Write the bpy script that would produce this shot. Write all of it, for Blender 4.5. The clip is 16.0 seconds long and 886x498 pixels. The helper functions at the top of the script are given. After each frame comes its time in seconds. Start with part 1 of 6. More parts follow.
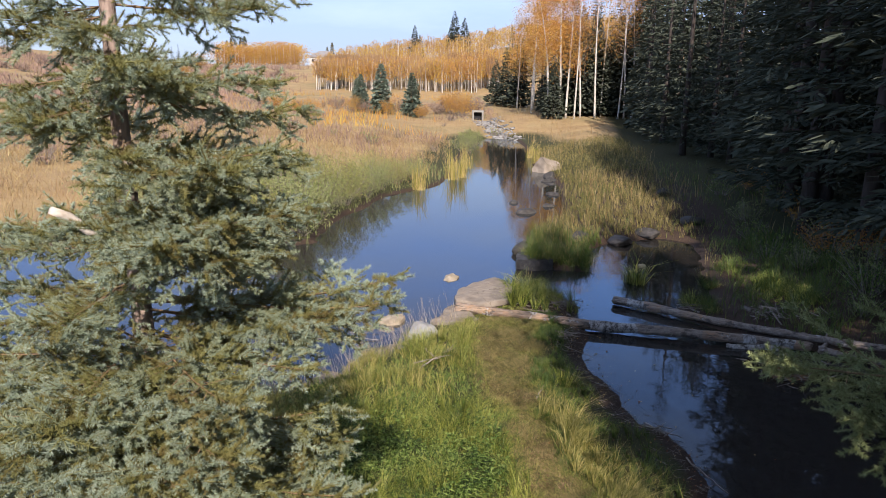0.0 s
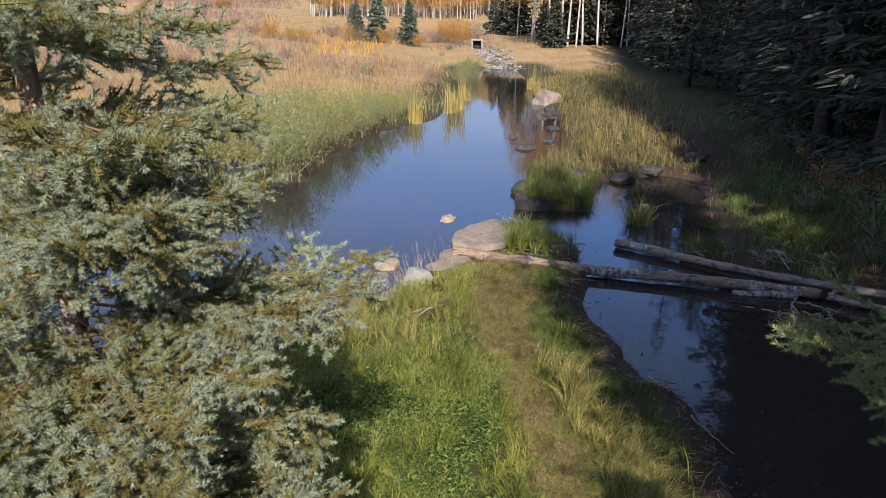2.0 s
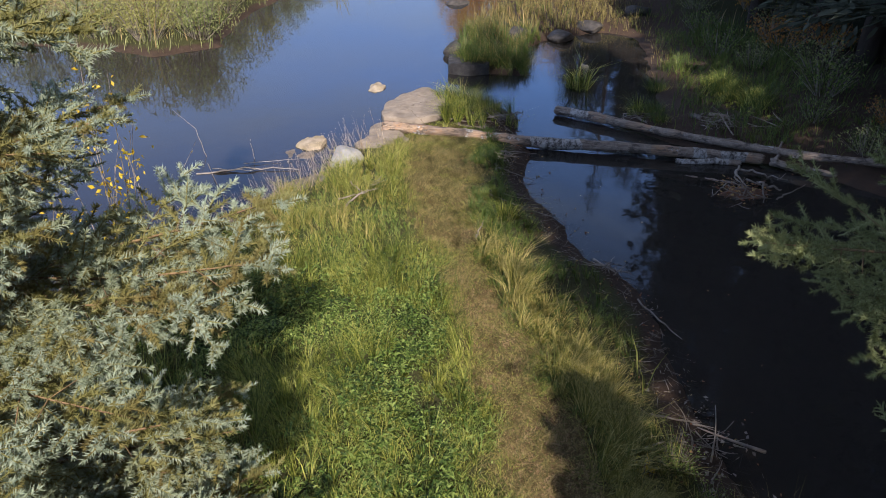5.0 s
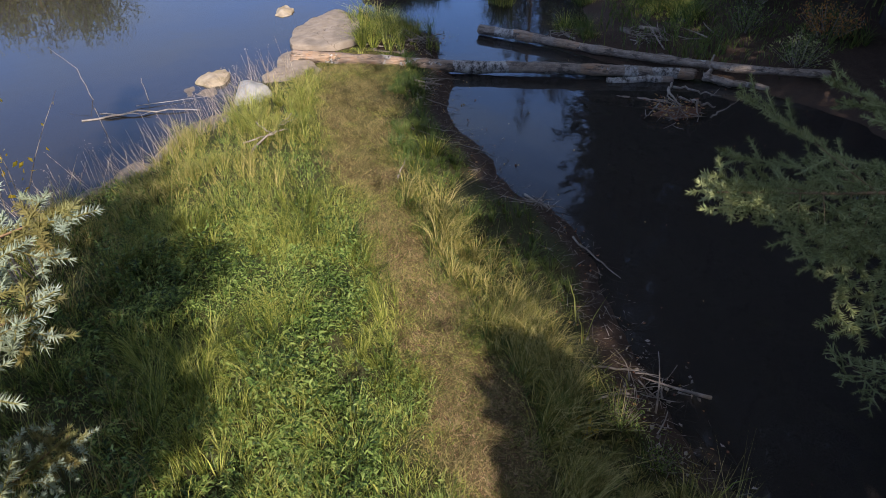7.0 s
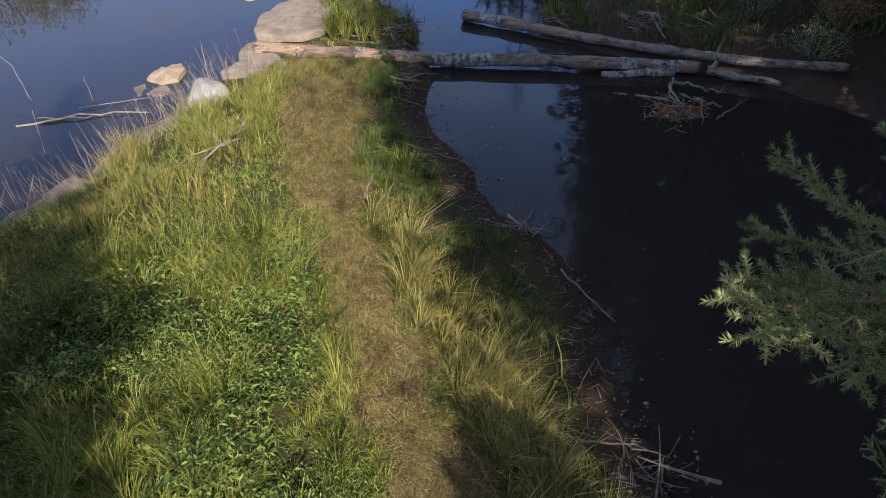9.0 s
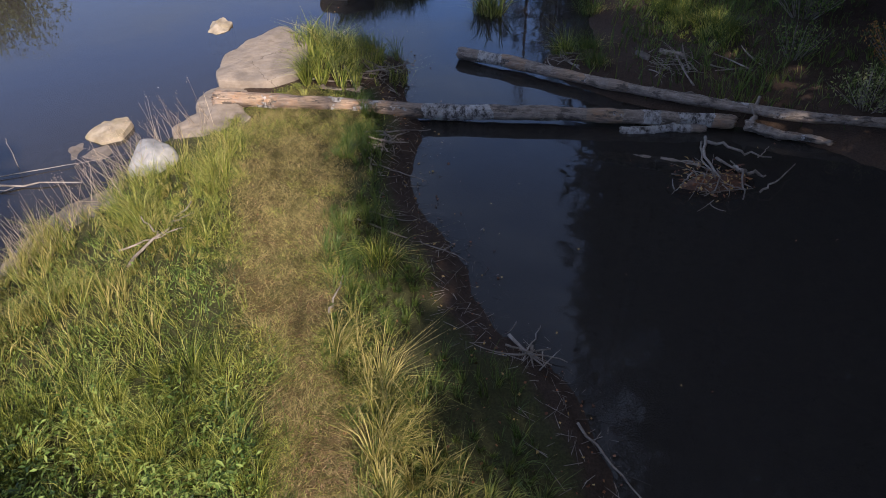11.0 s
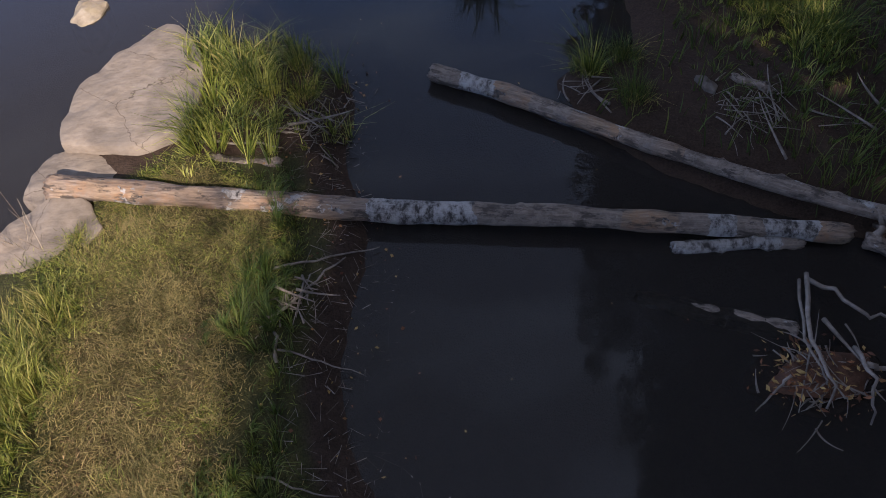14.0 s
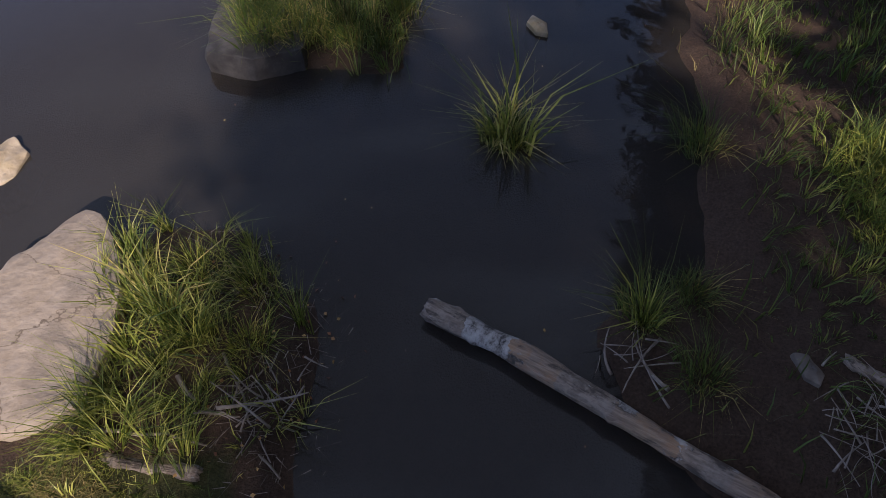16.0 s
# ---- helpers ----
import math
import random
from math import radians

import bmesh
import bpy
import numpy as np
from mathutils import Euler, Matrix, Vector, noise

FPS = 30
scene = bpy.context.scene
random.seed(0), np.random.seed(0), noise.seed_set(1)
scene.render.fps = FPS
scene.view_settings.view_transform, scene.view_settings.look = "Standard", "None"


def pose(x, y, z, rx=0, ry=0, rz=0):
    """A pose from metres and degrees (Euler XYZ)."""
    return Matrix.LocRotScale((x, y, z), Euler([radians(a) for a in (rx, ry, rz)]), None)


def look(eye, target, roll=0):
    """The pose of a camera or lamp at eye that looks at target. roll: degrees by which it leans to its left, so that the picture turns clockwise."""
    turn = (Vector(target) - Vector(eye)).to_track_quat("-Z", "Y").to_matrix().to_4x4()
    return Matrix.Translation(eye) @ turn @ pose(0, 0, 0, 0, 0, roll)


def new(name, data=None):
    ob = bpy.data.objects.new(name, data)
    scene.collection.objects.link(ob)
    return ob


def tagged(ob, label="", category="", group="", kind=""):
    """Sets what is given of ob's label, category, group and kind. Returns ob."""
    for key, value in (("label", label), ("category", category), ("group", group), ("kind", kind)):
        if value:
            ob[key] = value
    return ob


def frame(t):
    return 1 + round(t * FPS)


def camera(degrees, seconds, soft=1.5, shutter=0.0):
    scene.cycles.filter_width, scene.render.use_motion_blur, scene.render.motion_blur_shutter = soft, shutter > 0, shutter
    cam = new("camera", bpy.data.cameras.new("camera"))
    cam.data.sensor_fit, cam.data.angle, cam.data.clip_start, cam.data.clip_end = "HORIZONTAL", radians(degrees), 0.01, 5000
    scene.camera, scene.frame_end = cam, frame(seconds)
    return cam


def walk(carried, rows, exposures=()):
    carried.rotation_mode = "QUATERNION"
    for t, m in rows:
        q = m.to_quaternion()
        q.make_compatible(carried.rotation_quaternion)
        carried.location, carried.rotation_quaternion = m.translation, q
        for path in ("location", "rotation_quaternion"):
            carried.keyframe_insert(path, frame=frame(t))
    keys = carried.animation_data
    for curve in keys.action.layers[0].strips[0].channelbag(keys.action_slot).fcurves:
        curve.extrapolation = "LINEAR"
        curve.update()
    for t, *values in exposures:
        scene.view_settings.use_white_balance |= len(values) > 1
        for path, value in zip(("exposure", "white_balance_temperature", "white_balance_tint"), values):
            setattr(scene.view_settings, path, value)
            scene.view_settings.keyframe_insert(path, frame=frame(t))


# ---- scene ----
cam = camera(63.6, 16.0, soft=0.55)
ROWS = [
    (0.0, 0.0, 0.19, 5.86, 0.18, -12.68, -0.79),
    (0.5, 0.003, 0.422, 5.841, 0.15, -13.49, -0.78),
    (1.0, 0.016, 0.623, 5.84, 0.13, -14.8, -0.79),
    (1.5, 0.045, 0.803, 5.889, 0.09, -16.4, -0.8),
    (2.0, 0.058, 0.977, 5.943, 0.06, -18.16, -0.79),
    (2.5, 0.05, 1.15, 5.963, -0.02, -19.98, -0.82),
    (3.0, 0.029, 1.323, 5.958, -0.48, -21.84, -0.8),
    (3.5, 0.021, 1.49, 5.956, -1.12, -23.71, -0.8),
    (4.0, 0.045, 1.652, 5.956, -2.06, -25.57, -0.8),
    (4.5, 0.076, 1.833, 5.955, -3.47, -27.45, -0.8),
    (5.0, 0.112, 2.036, 5.956, -5.58, -29.3, -0.8),
    (7.5, 0.591, 3.219, 5.752, -12.15, -36.81, -0.51),
    (8.0, 0.757, 3.546, 5.752, -12.16, -37.73, -0.51),
    (10.5, 1.555, 5.889, 5.58, -11.99, -37.89, -0.33),
    (11.0, 1.756, 6.599, 5.6, -11.87, -38.03, -0.34),
    (11.5, 1.975, 7.365, 5.614, -11.89, -38.86, -0.36),
    (12.0, 2.213, 8.166, 5.627, -11.93, -40.65, -0.29),
    (12.5, 2.485, 9.011, 5.645, -12.0, -43.13, -0.29),
    (13.0, 2.762, 9.885, 5.669, -12.05, -45.85, -0.21),
    (13.5, 3.046, 10.773, 5.705, -11.59, -48.19, -0.25),
    (14.0, 3.324, 11.703, 5.742, -11.6, -50.05, -0.24),
    (14.5, 3.587, 12.643, 5.761, -11.21, -51.36, -0.25),
    (15.0, 3.854, 13.572, 5.815, -11.0, -52.3, -0.31),
    (15.5, 4.123, 14.546, 5.853, -9.72, -52.76, -0.36),
    (16.0, 4.398, 15.536, 5.903, -6.88, -52.85, -0.44),
]
walk(cam, [(t, pose(x, y, z, 90 + pitch, roll, yaw)) for t, x, y, z, yaw, pitch, roll in ROWS],
     exposures=[(0.0, 1.0, 6150, 16), (8.0, 1.12, 6200, 17), (12.0, 1.03, 6300, 20), (16.0, 0.90, 6350, 22)])

# ---- daylight: low autumn sun from behind the walk, thin high cloud ----
SUN_ELEV, SUN_TURN = 35.0, 4.0
world = bpy.data.worlds.new("sky")
scene.world = world
world.use_nodes = True
wt = world.node_tree
wt.nodes.clear()
w_out = wt.nodes.new("ShaderNodeOutputWorld")
w_bg = wt.nodes.new("ShaderNodeBackground")
w_sky = wt.nodes.new("ShaderNodeTexSky")
w_sky.sky_type = "NISHITA"
w_sky.sun_disc = False
w_sky.sun_elevation = radians(SUN_ELEV)
w_sky.sun_rotation = radians(180 - SUN_TURN)
w_sky.air_density, w_sky.dust_density, w_sky.ozone_density = 1.0, 0.35, 1.6
w_co = wt.nodes.new("ShaderNodeTexCoord")
w_map = wt.nodes.new("ShaderNodeMapping")
w_map.inputs["Scale"].default_value = (1.3, 2.2, 6.0)
w_noise = wt.nodes.new("ShaderNodeTexNoise")
w_noise.inputs["Scale"].default_value = 1.6
w_noise.inputs["Detail"].default_value = 6.0
w_noise.inputs["Roughness"].default_value = 0.58
w_ramp = wt.nodes.new("ShaderNodeMapRange")
w_ramp.inputs["From Min"].default_value = 0.48
w_ramp.inputs["From Max"].default_value = 0.72
w_ramp.inputs["To Min"].default_value = 0.0
w_ramp.inputs["To Max"].default_value = 0.75
w_split = wt.nodes.new("ShaderNodeSeparateXYZ")
# thin cloud: pale near the horizon, clear blue above it, a grey veil overhead
w_veil = wt.nodes.new("ShaderNodeValToRGB")
w_veil.color_ramp.elements[0].position, w_veil.color_ramp.elements[0].color = 0.03, (0.26, 0.325, 0.44, 1)
w_veil.color_ramp.elements[1].position, w_veil.color_ramp.elements[1].color = 0.85, (0.20, 0.215, 0.25, 1)
w_veil.color_ramp.elements.new(0.12).color = (0.30, 0.40, 0.60, 1)
w_veil.color_ramp.elements.new(0.28).color = (0.255, 0.47, 0.97, 1)
w_veil.color_ramp.elements.new(0.55).color = (0.17, 0.235, 0.38, 1)
w_band = wt.nodes.new("ShaderNodeMix")
w_band.data_type = "RGBA"
w_band.inputs[7].default_value = (0.44, 0.52, 0.64, 1)
w_gain = wt.nodes.new("ShaderNodeVectorMath")
w_gain.operation = "SCALE"
w_gain.inputs[3].default_value = 7.5
w_mix = wt.nodes.new("ShaderNodeMix")
w_mix.data_type = "RGBA"
w_mix.inputs[0].default_value = 0.88
w_bg.inputs["Strength"].default_value = 0.118
wt.links.new(w_co.outputs["Generated"], w_map.inputs["Vector"])
wt.links.new(w_map.outputs["Vector"], w_noise.inputs["Vector"])
wt.links.new(w_noise.outputs["Fac"], w_ramp.inputs["Value"])
wt.links.new(w_co.outputs["Generated"], w_split.inputs[0])
wt.links.new(w_split.outputs["Z"], w_veil.inputs[0])
wt.links.new(w_ramp.outputs["Result"], w_band.inputs[0])
wt.links.new(w_veil.outputs[0], w_band.inputs[6])
wt.links.new(w_band.outputs[2], w_gain.inputs[0])
wt.links.new(w_gain.outputs[0], w_mix.inputs[7])
wt.links.new(w_sky.outputs["Color"], w_mix.inputs[6])
wt.links.new(w_mix.outputs[2], w_bg.inputs["Color"])
wt.links.new(w_bg.outputs["Background"], w_out.inputs["Surface"])

sun = new("sun", bpy.data.lights.new("sun", "SUN"))
sun.data.energy, sun.data.angle, sun.data.color = 4.45, radians(0.6), (1.0, 0.89, 0.74)
sx, sy, sz = math.sin(radians(SUN_TURN)) * math.cos(radians(SUN_ELEV)), -math.cos(radians(SUN_TURN)) * math.cos(radians(SUN_ELEV)), math.sin(radians(SUN_ELEV))
sun.matrix_world = look((sx * 60, sy * 60, sz * 60), (0, 0, 0))


# ---- materials ----
def material(name, tones, scale=8.0, rough=0.8, bump=0.0, bump_scale=60.0, island=0.0, obj=0.0, through_light=0.0,
             stain=None, stain_scale=1.2, stain_amount=0.5, stretch=(1, 1, 1), spec=0.3, cracks=0.0):
    """A surface of two or three tones mixed by fine noise, with stains at a larger scale and variation piece by piece."""
    m = bpy.data.materials.new(name)
    m.use_nodes = True
    nt = m.node_tree
    nd, ln = nt.nodes, nt.links
    bsdf = nd["Principled BSDF"]
    out = nd["Material Output"]
    co = nd.new("ShaderNodeTexCoord")
    mp = nd.new("ShaderNodeMapping")
    mp.inputs["Scale"].default_value = stretch
    ln.new(co.outputs["Object"], mp.inputs["Vector"])
    fine = nd.new("ShaderNodeTexNoise")
    fine.inputs["Scale"].default_value = scale
    fine.inputs["Detail"].default_value = 5
    fine.inputs["Roughness"].default_value = 0.62
    ln.new(mp.outputs["Vector"], fine.inputs["Vector"])
    value = fine.outputs["Fac"]
    info = nd.new("ShaderNodeObjectInfo")
    geo = nd.new("ShaderNodeNewGeometry")
    for amount, src in ((island, geo.outputs["Random Per Island"]), (obj, info.outputs["Random"])):
        if amount:
            ma = nd.new("ShaderNodeMath")
            ma.operation = "MULTIPLY_ADD"
            ma.inputs[1].default_value = amount
            ln.new(src, ma.inputs[0])
            sub = nd.new("ShaderNodeMath")
            sub.operation = "SUBTRACT"
            sub.inputs[1].default_value = amount / 2
            ln.new(value, sub.inputs[0])
            ln.new(sub.outputs[0], ma.inputs[2])
            value = ma.outputs[0]
    ramp = nd.new("ShaderNodeValToRGB")
    el = ramp.color_ramp.elements
    el[0].position, el[0].color = 0.25, (*tones[0], 1)
    el[1].position, el[1].color = 0.75, (*tones[-1], 1)
    for i, tone in enumerate(tones[1:-1]):
        e = el.new(0.25 + 0.5 * (i + 1) / (len(tones) - 1))
        e.color = (*tone, 1)
    ln.new(value, ramp.inputs["Fac"])
    colour = ramp.outputs["Color"]
    if stain:
        big = nd.new("ShaderNodeTexNoise")
        big.inputs["Scale"].default_value = stain_scale
        big.inputs["Detail"].default_value = 4
        ln.new(co.outputs["Object"], big.inputs["Vector"])
        mr = nd.new("ShaderNodeMapRange")
        mr.inputs["From Min"].default_value, mr.inputs["From Max"].default_value = 0.45, 0.68
        mr.inputs["To Max"].default_value = stain_amount
        ln.new(big.outputs["Fac"], mr.inputs["Value"])
        mx = nd.new("ShaderNodeMix")
        mx.data_type = "RGBA"
        ln.new(mr.outputs["Result"], mx.inputs[0])
        ln.new(colour, mx.inputs[6])
        mx.inputs[7].default_value = (*stain, 1)
        colour = mx.outputs[2]
    if cracks:
        wob = nd.new("ShaderNodeMix")
        wob.data_type = "VECTOR"
        wob.inputs[0].default_value = 0.12
        ln.new(co.outputs["Object"], wob.inputs[4])
        ln.new(fine.outputs["Color"], wob.inputs[5])
        vor = nd.new("ShaderNodeTexVoronoi")
        vor.feature = "DISTANCE_TO_EDGE"
        vor.inputs["Scale"].default_value = cracks
        ln.new(wob.outputs[1], vor.inputs["Vector"])
        thin = nd.new("ShaderNodeMapRange")
        thin.inputs["From Max"].default_value = 0.0045
        ln.new(vor.outputs["Distance"], thin.inputs["Value"])
        cm = nd.new("ShaderNodeMix")
        cm.data_type = "RGBA"
        ln.new(thin.outputs["Result"], cm.inputs[0])
        cm.inputs[6].default_value = (0.085, 0.066, 0.05, 1)
        ln.new(colour, cm.inputs[7])
        colour = cm.outputs[2]
    ln.new(colour, bsdf.inputs["Base Color"])
    bsdf.inputs["Roughness"].default_value = rough
    bsdf.inputs["Specular IOR Level"].default_value = spec
    if bump:
        bn = nd.new("ShaderNodeTexNoise")
        bn.inputs["Scale"].default_value = bump_scale
        bn.inputs["Detail"].default_value = 6
        ln.new(mp.outputs["Vector"], bn.inputs["Vector"])
        bp = nd.new("ShaderNodeBump")
        bp.inputs["Strength"].default_value = bump
        bp.inputs["Distance"].default_value = 0.02
        ln.new(bn.outputs["Fac"], bp.inputs["Height"])
        ln.new(bp.outputs["Normal"], bsdf.inputs["Normal"])
    if through_light:
        tr = nd.new("ShaderNodeBsdfTranslucent")
        ln.new(colour, tr.inputs["Color"])
        ms = nd.new("ShaderNodeMixShader")
        ms.inputs[0].default_value = through_light
        ln.new(bsdf.outputs[0], ms.inputs[1])
        ln.new(tr.outputs[0], ms.inputs[2])
        ln.new(ms.outputs[0], out.inputs["Surface"])
    return m


def water_material():
    """Clear dark pond water: gloss by Fresnel over a tinted, see-through surface with faint ripples."""
    m = bpy.data.materials.new("pond_water")
    m.use_nodes = True
    nt = m.node_tree
    nd, ln = nt.nodes, nt.links
    nd.remove(nd["Principled BSDF"])
    out = nd["Material Output"]
    co = nd.new("ShaderNodeTexCoord")
    n1 = nd.new("ShaderNodeTexNoise")
    n1.inputs["Scale"].default_value = 2.2
    n1.inputs["Detail"].default_value = 3
    ln.new(co.outputs["Object"], n1.inputs["Vector"])
    bp = nd.new("ShaderNodeBump")
    bp.inputs["Strength"].default_value = 0.05
    bp.inputs["Distance"].default_value = 0.05
    ln.new(n1.outputs["Fac"], bp.inputs["Height"])
    gl = nd.new("ShaderNodeBsdfGlossy")
    gl.inputs["Roughness"].default_value = 0.02
    gl.inputs["Color"].default_value = (0.86, 0.93, 1.0, 1)
    tr = nd.new("ShaderNodeBsdfTransparent")
    tr.inputs["Color"].default_value = (0.27, 0.27, 0.25, 1)
    fr = nd.new("ShaderNodeFresnel")
    fr.inputs["IOR"].default_value = 1.34
    mx = nd.new("ShaderNodeMixShader")
    ln.new(bp.outputs["Normal"], gl.inputs["Normal"])
    ln.new(bp.outputs["Normal"], fr.inputs["Normal"])
    murk = nd.new("ShaderNodeBsdfDiffuse")
    murk.inputs["Color"].default_value = (0.052, 0.046, 0.041, 1)
    body = nd.new("ShaderNodeMixShader")
    body.inputs[0].default_value = 0.45
    ln.new(tr.outputs[0], body.inputs[1])
    ln.new(murk.outputs[0], body.inputs[2])
    ln.new(fr.outputs[0], mx.inputs[0])
    ln.new(body.outputs[0], mx.inputs[1])
    ln.new(gl.outputs[0], mx.inputs[2])
    ln.new(mx.outputs[0], out.inputs["Surface"])
    return m


def ground_material():
    """Soil, trodden path, wet mud, green turf and dry meadow, mixed by what grows where."""
    m = bpy.data.materials.new("ground")
    m.use_nodes = True
    nt = m.node_tree
    nd, ln = nt.nodes, nt.links
    bsdf = nd["Principled BSDF"]
    co = nd.new("ShaderNodeTexCoord")

    def tex(scale, detail=6, rough=0.65):
        n = nd.new("ShaderNodeTexNoise")
        n.inputs["Scale"].default_value = scale
        n.inputs["Detail"].default_value = detail
        n.inputs["Roughness"].default_value = rough
        ln.new(co.outputs["Object"], n.inputs["Vector"])
        return n.outputs["Fac"]

    def two(fac, a, b, lo=0.35, hi=0.65):
        r = nd.new("ShaderNodeValToRGB")
        r.color_ramp.elements[0].position, r.color_ramp.elements[0].color = lo, (*a, 1)
        r.color_ramp.elements[1].position, r.color_ramp.elements[1].color = hi, (*b, 1)
        ln.new(fac, r.inputs["Fac"])
        return r.outputs["Color"]

    def mix(fac, a, b):
        x = nd.new("ShaderNodeMix")
        x.data_type = "RGBA"
        ln.new(fac, x.inputs[0])
        ln.new(a, x.inputs[6])
        ln.new(b, x.inputs[7])
        return x.outputs[2]

    def zone(name):
        a = nd.new("ShaderNodeAttribute")
        a.attribute_name = name
        return a.outputs["Fac"]

    def roughen(fac, noise_fac, amount):
        s = nd.new("ShaderNodeMath")
        s.operation = "MULTIPLY_ADD"
        ln.new(noise_fac, s.inputs[0])
        s.inputs[1].default_value = amount
        ln.new(fac, s.inputs[2])
        t = nd.new("ShaderNodeMapRange")
        t.inputs["From Min"].default_value = 0.5 + amount * 0.5 - 0.22
        t.inputs["From Max"].default_value = 0.5 + amount * 0.5 + 0.22
        ln.new(s.outputs[0], t.inputs["Value"])
        return t.outputs["Result"]

    fine, mid, big = tex(38), tex(5.5), tex(0.35)
    turf = mix(mid, two(fine, (0.02, 0.026, 0.008), (0.05, 0.055, 0.018)), two(fine, (0.035, 0.034, 0.015), (0.08, 0.072, 0.03)))
    broad, patchy = tex(0.045, 5, 0.6), tex(0.16, 6, 0.7)
    dry = mix(patchy, two(mid, (0.25, 0.16, 0.08), (0.40, 0.28, 0.14)), two(big, (0.20, 0.125, 0.06), (0.36, 0.27, 0.13)))
    dry = mix(two(broad, (0, 0, 0), (1, 1, 1), 0.42, 0.6), dry, two(patchy, (0.17, 0.14, 0.065), (0.34, 0.25, 0.13)))
    path = mix(mid, two(fine, (0.08, 0.05, 0.024), (0.19, 0.12, 0.058)), two(fine, (0.05, 0.042, 0.017), (0.12, 0.095, 0.04)))
    mud = mix(patchy, two(mid, (0.018, 0.013, 0.010), (0.055, 0.040, 0.029)), two(fine, (0.03, 0.019, 0.013), (0.10, 0.062, 0.042)))
    colour = mix(roughen(zone("dry"), mid, 0.5), turf, dry)
    colour = mix(roughen(zone("path"), mid, 0.4), colour, path)
    colour = mix(roughen(zone("mud"), mid, 0.3), colour, mud)
    ln.new(colour, bsdf.inputs["Base Color"])
    bsdf.inputs["Roughness"].default_value = 0.9
    bsdf.inputs["Specular IOR Level"].default_value = 0.2
    bp = nd.new("ShaderNodeBump")
    bp.inputs["Strength"].default_value = 0.8
    bp.inputs["Distance"].default_value = 0.03
    ln.new(fine, bp.inputs["Height"])
    ln.new(bp.outputs["Normal"], bsdf.inputs["Normal"])
    return m


def log_material(name, white, seed):
    """Fallen aspen: bare tan wood where the bark is gone, and patches of white bark with dark scars."""
    m = bpy.data.materials.new(name)
    m.use_nodes = True
    nt = m.node_tree
    nd, ln = nt.nodes, nt.links
    bsdf = nd["Principled BSDF"]
    co = nd.new("ShaderNodeTexCoord")
    mp = nd.new("ShaderNodeMapping")
    mp.inputs["Location"].default_value = (seed * 3.7, seed * 1.3, 0)
    ln.new(co.outputs["Object"], mp.inputs["Vector"])

    def tex(scale, stretch, detail=5):
        q = nd.new("ShaderNodeMapping")
        q.inputs["Scale"].default_value = stretch
        ln.new(mp.outputs["Vector"], q.inputs["Vector"])
        n = nd.new("ShaderNodeTexNoise")
        n.inputs["Scale"].default_value = scale
        n.inputs["Detail"].default_value = detail
        n.inputs["Roughness"].default_value = 0.68
        ln.new(q.outputs["Vector"], n.inputs["Vector"])
        return n.outputs["Fac"]

    def ramp(fac, *stops):
        r = nd.new("ShaderNodeValToRGB")
        el = r.color_ramp.elements
        el[0].position, el[0].color = stops[0][0], (*stops[0][1], 1)
        el[1].position, el[1].color = stops[-1][0], (*stops[-1][1], 1)
        for p, c in stops[1:-1]:
            el.new(p).color = (*c, 1)
        ln.new(fac, r.inputs["Fac"])
        return r.outputs["Color"]

    def mix(fac, a, b):
        x = nd.new("ShaderNodeMix")
        x.data_type = "RGBA"
        ln.new(fac, x.inputs[0])
        ln.new(a, x.inputs[6])
        ln.new(b, x.inputs[7])
        return x.outputs[2]

    scars = tex(8, (1.3, 0.9, 0.9), 8)
    grain = tex(15, (0.22, 2.6, 2.6), 8)
    blot = tex(3.4, (0.7, 1, 1), 6)
    wood = ramp(grain, (0.3, (0.15, 0.105, 0.072)), (0.55, (0.30, 0.21, 0.138)), (0.75, (0.42, 0.31, 0.205)))
    grey = ramp(grain, (0.3, (0.09, 0.066, 0.05)), (0.5, (0.22, 0.165, 0.125)), (0.72, (0.40, 0.315, 0.245)))
    wood = mix(ramp(blot, (0.42, (0, 0, 0)), (0.58, (1, 1, 1))), wood, grey)
    rust = ramp(tex(4.0, (0.8, 1, 1), 6), (0.52, (0, 0, 0)), (0.66, (0.6, 0.6, 0.6)))
    warm = nd.new("ShaderNodeRGB")
    warm.outputs[0].default_value = (0.30, 0.155, 0.07, 1)
    wood = mix(rust, wood, warm.outputs[0])
    worn = mix(ramp(tex(11, (0.8, 1.3, 1.3), 7), (0.44, (0, 0, 0)), (0.52, (1, 1, 1))), ramp(blot, (0.36, (0.035, 0.029, 0.025)), (0.5, (0.12, 0.098, 0.080)), (0.64, (0.27, 0.225, 0.185))), ramp(scars, (0.35, (0.10, 0.082, 0.068)), (0.62, (0.34, 0.295, 0.25))))
    bare = nd.new("ShaderNodeAttribute")
    bare.attribute_name = "bare"
    ragged = nd.new("ShaderNodeMath")
    ragged.operation = "MULTIPLY_ADD"
    ragged.inputs[1].default_value = 1.3
    ln.new(tex(5.0, (0.5, 1.4, 1.4), 6), ragged.inputs[0])
    ln.new(bare.outputs["Fac"], ragged.inputs[2])
    wood = mix(ramp(ragged.outputs[0], (0.80, (0, 0, 0)), (0.92, (1, 1, 1))), mix(grain, worn, grey), wood)
    scab = nd.new("ShaderNodeRGB")
    scab.outputs[0].default_value = (0.05, 0.039, 0.031, 1)
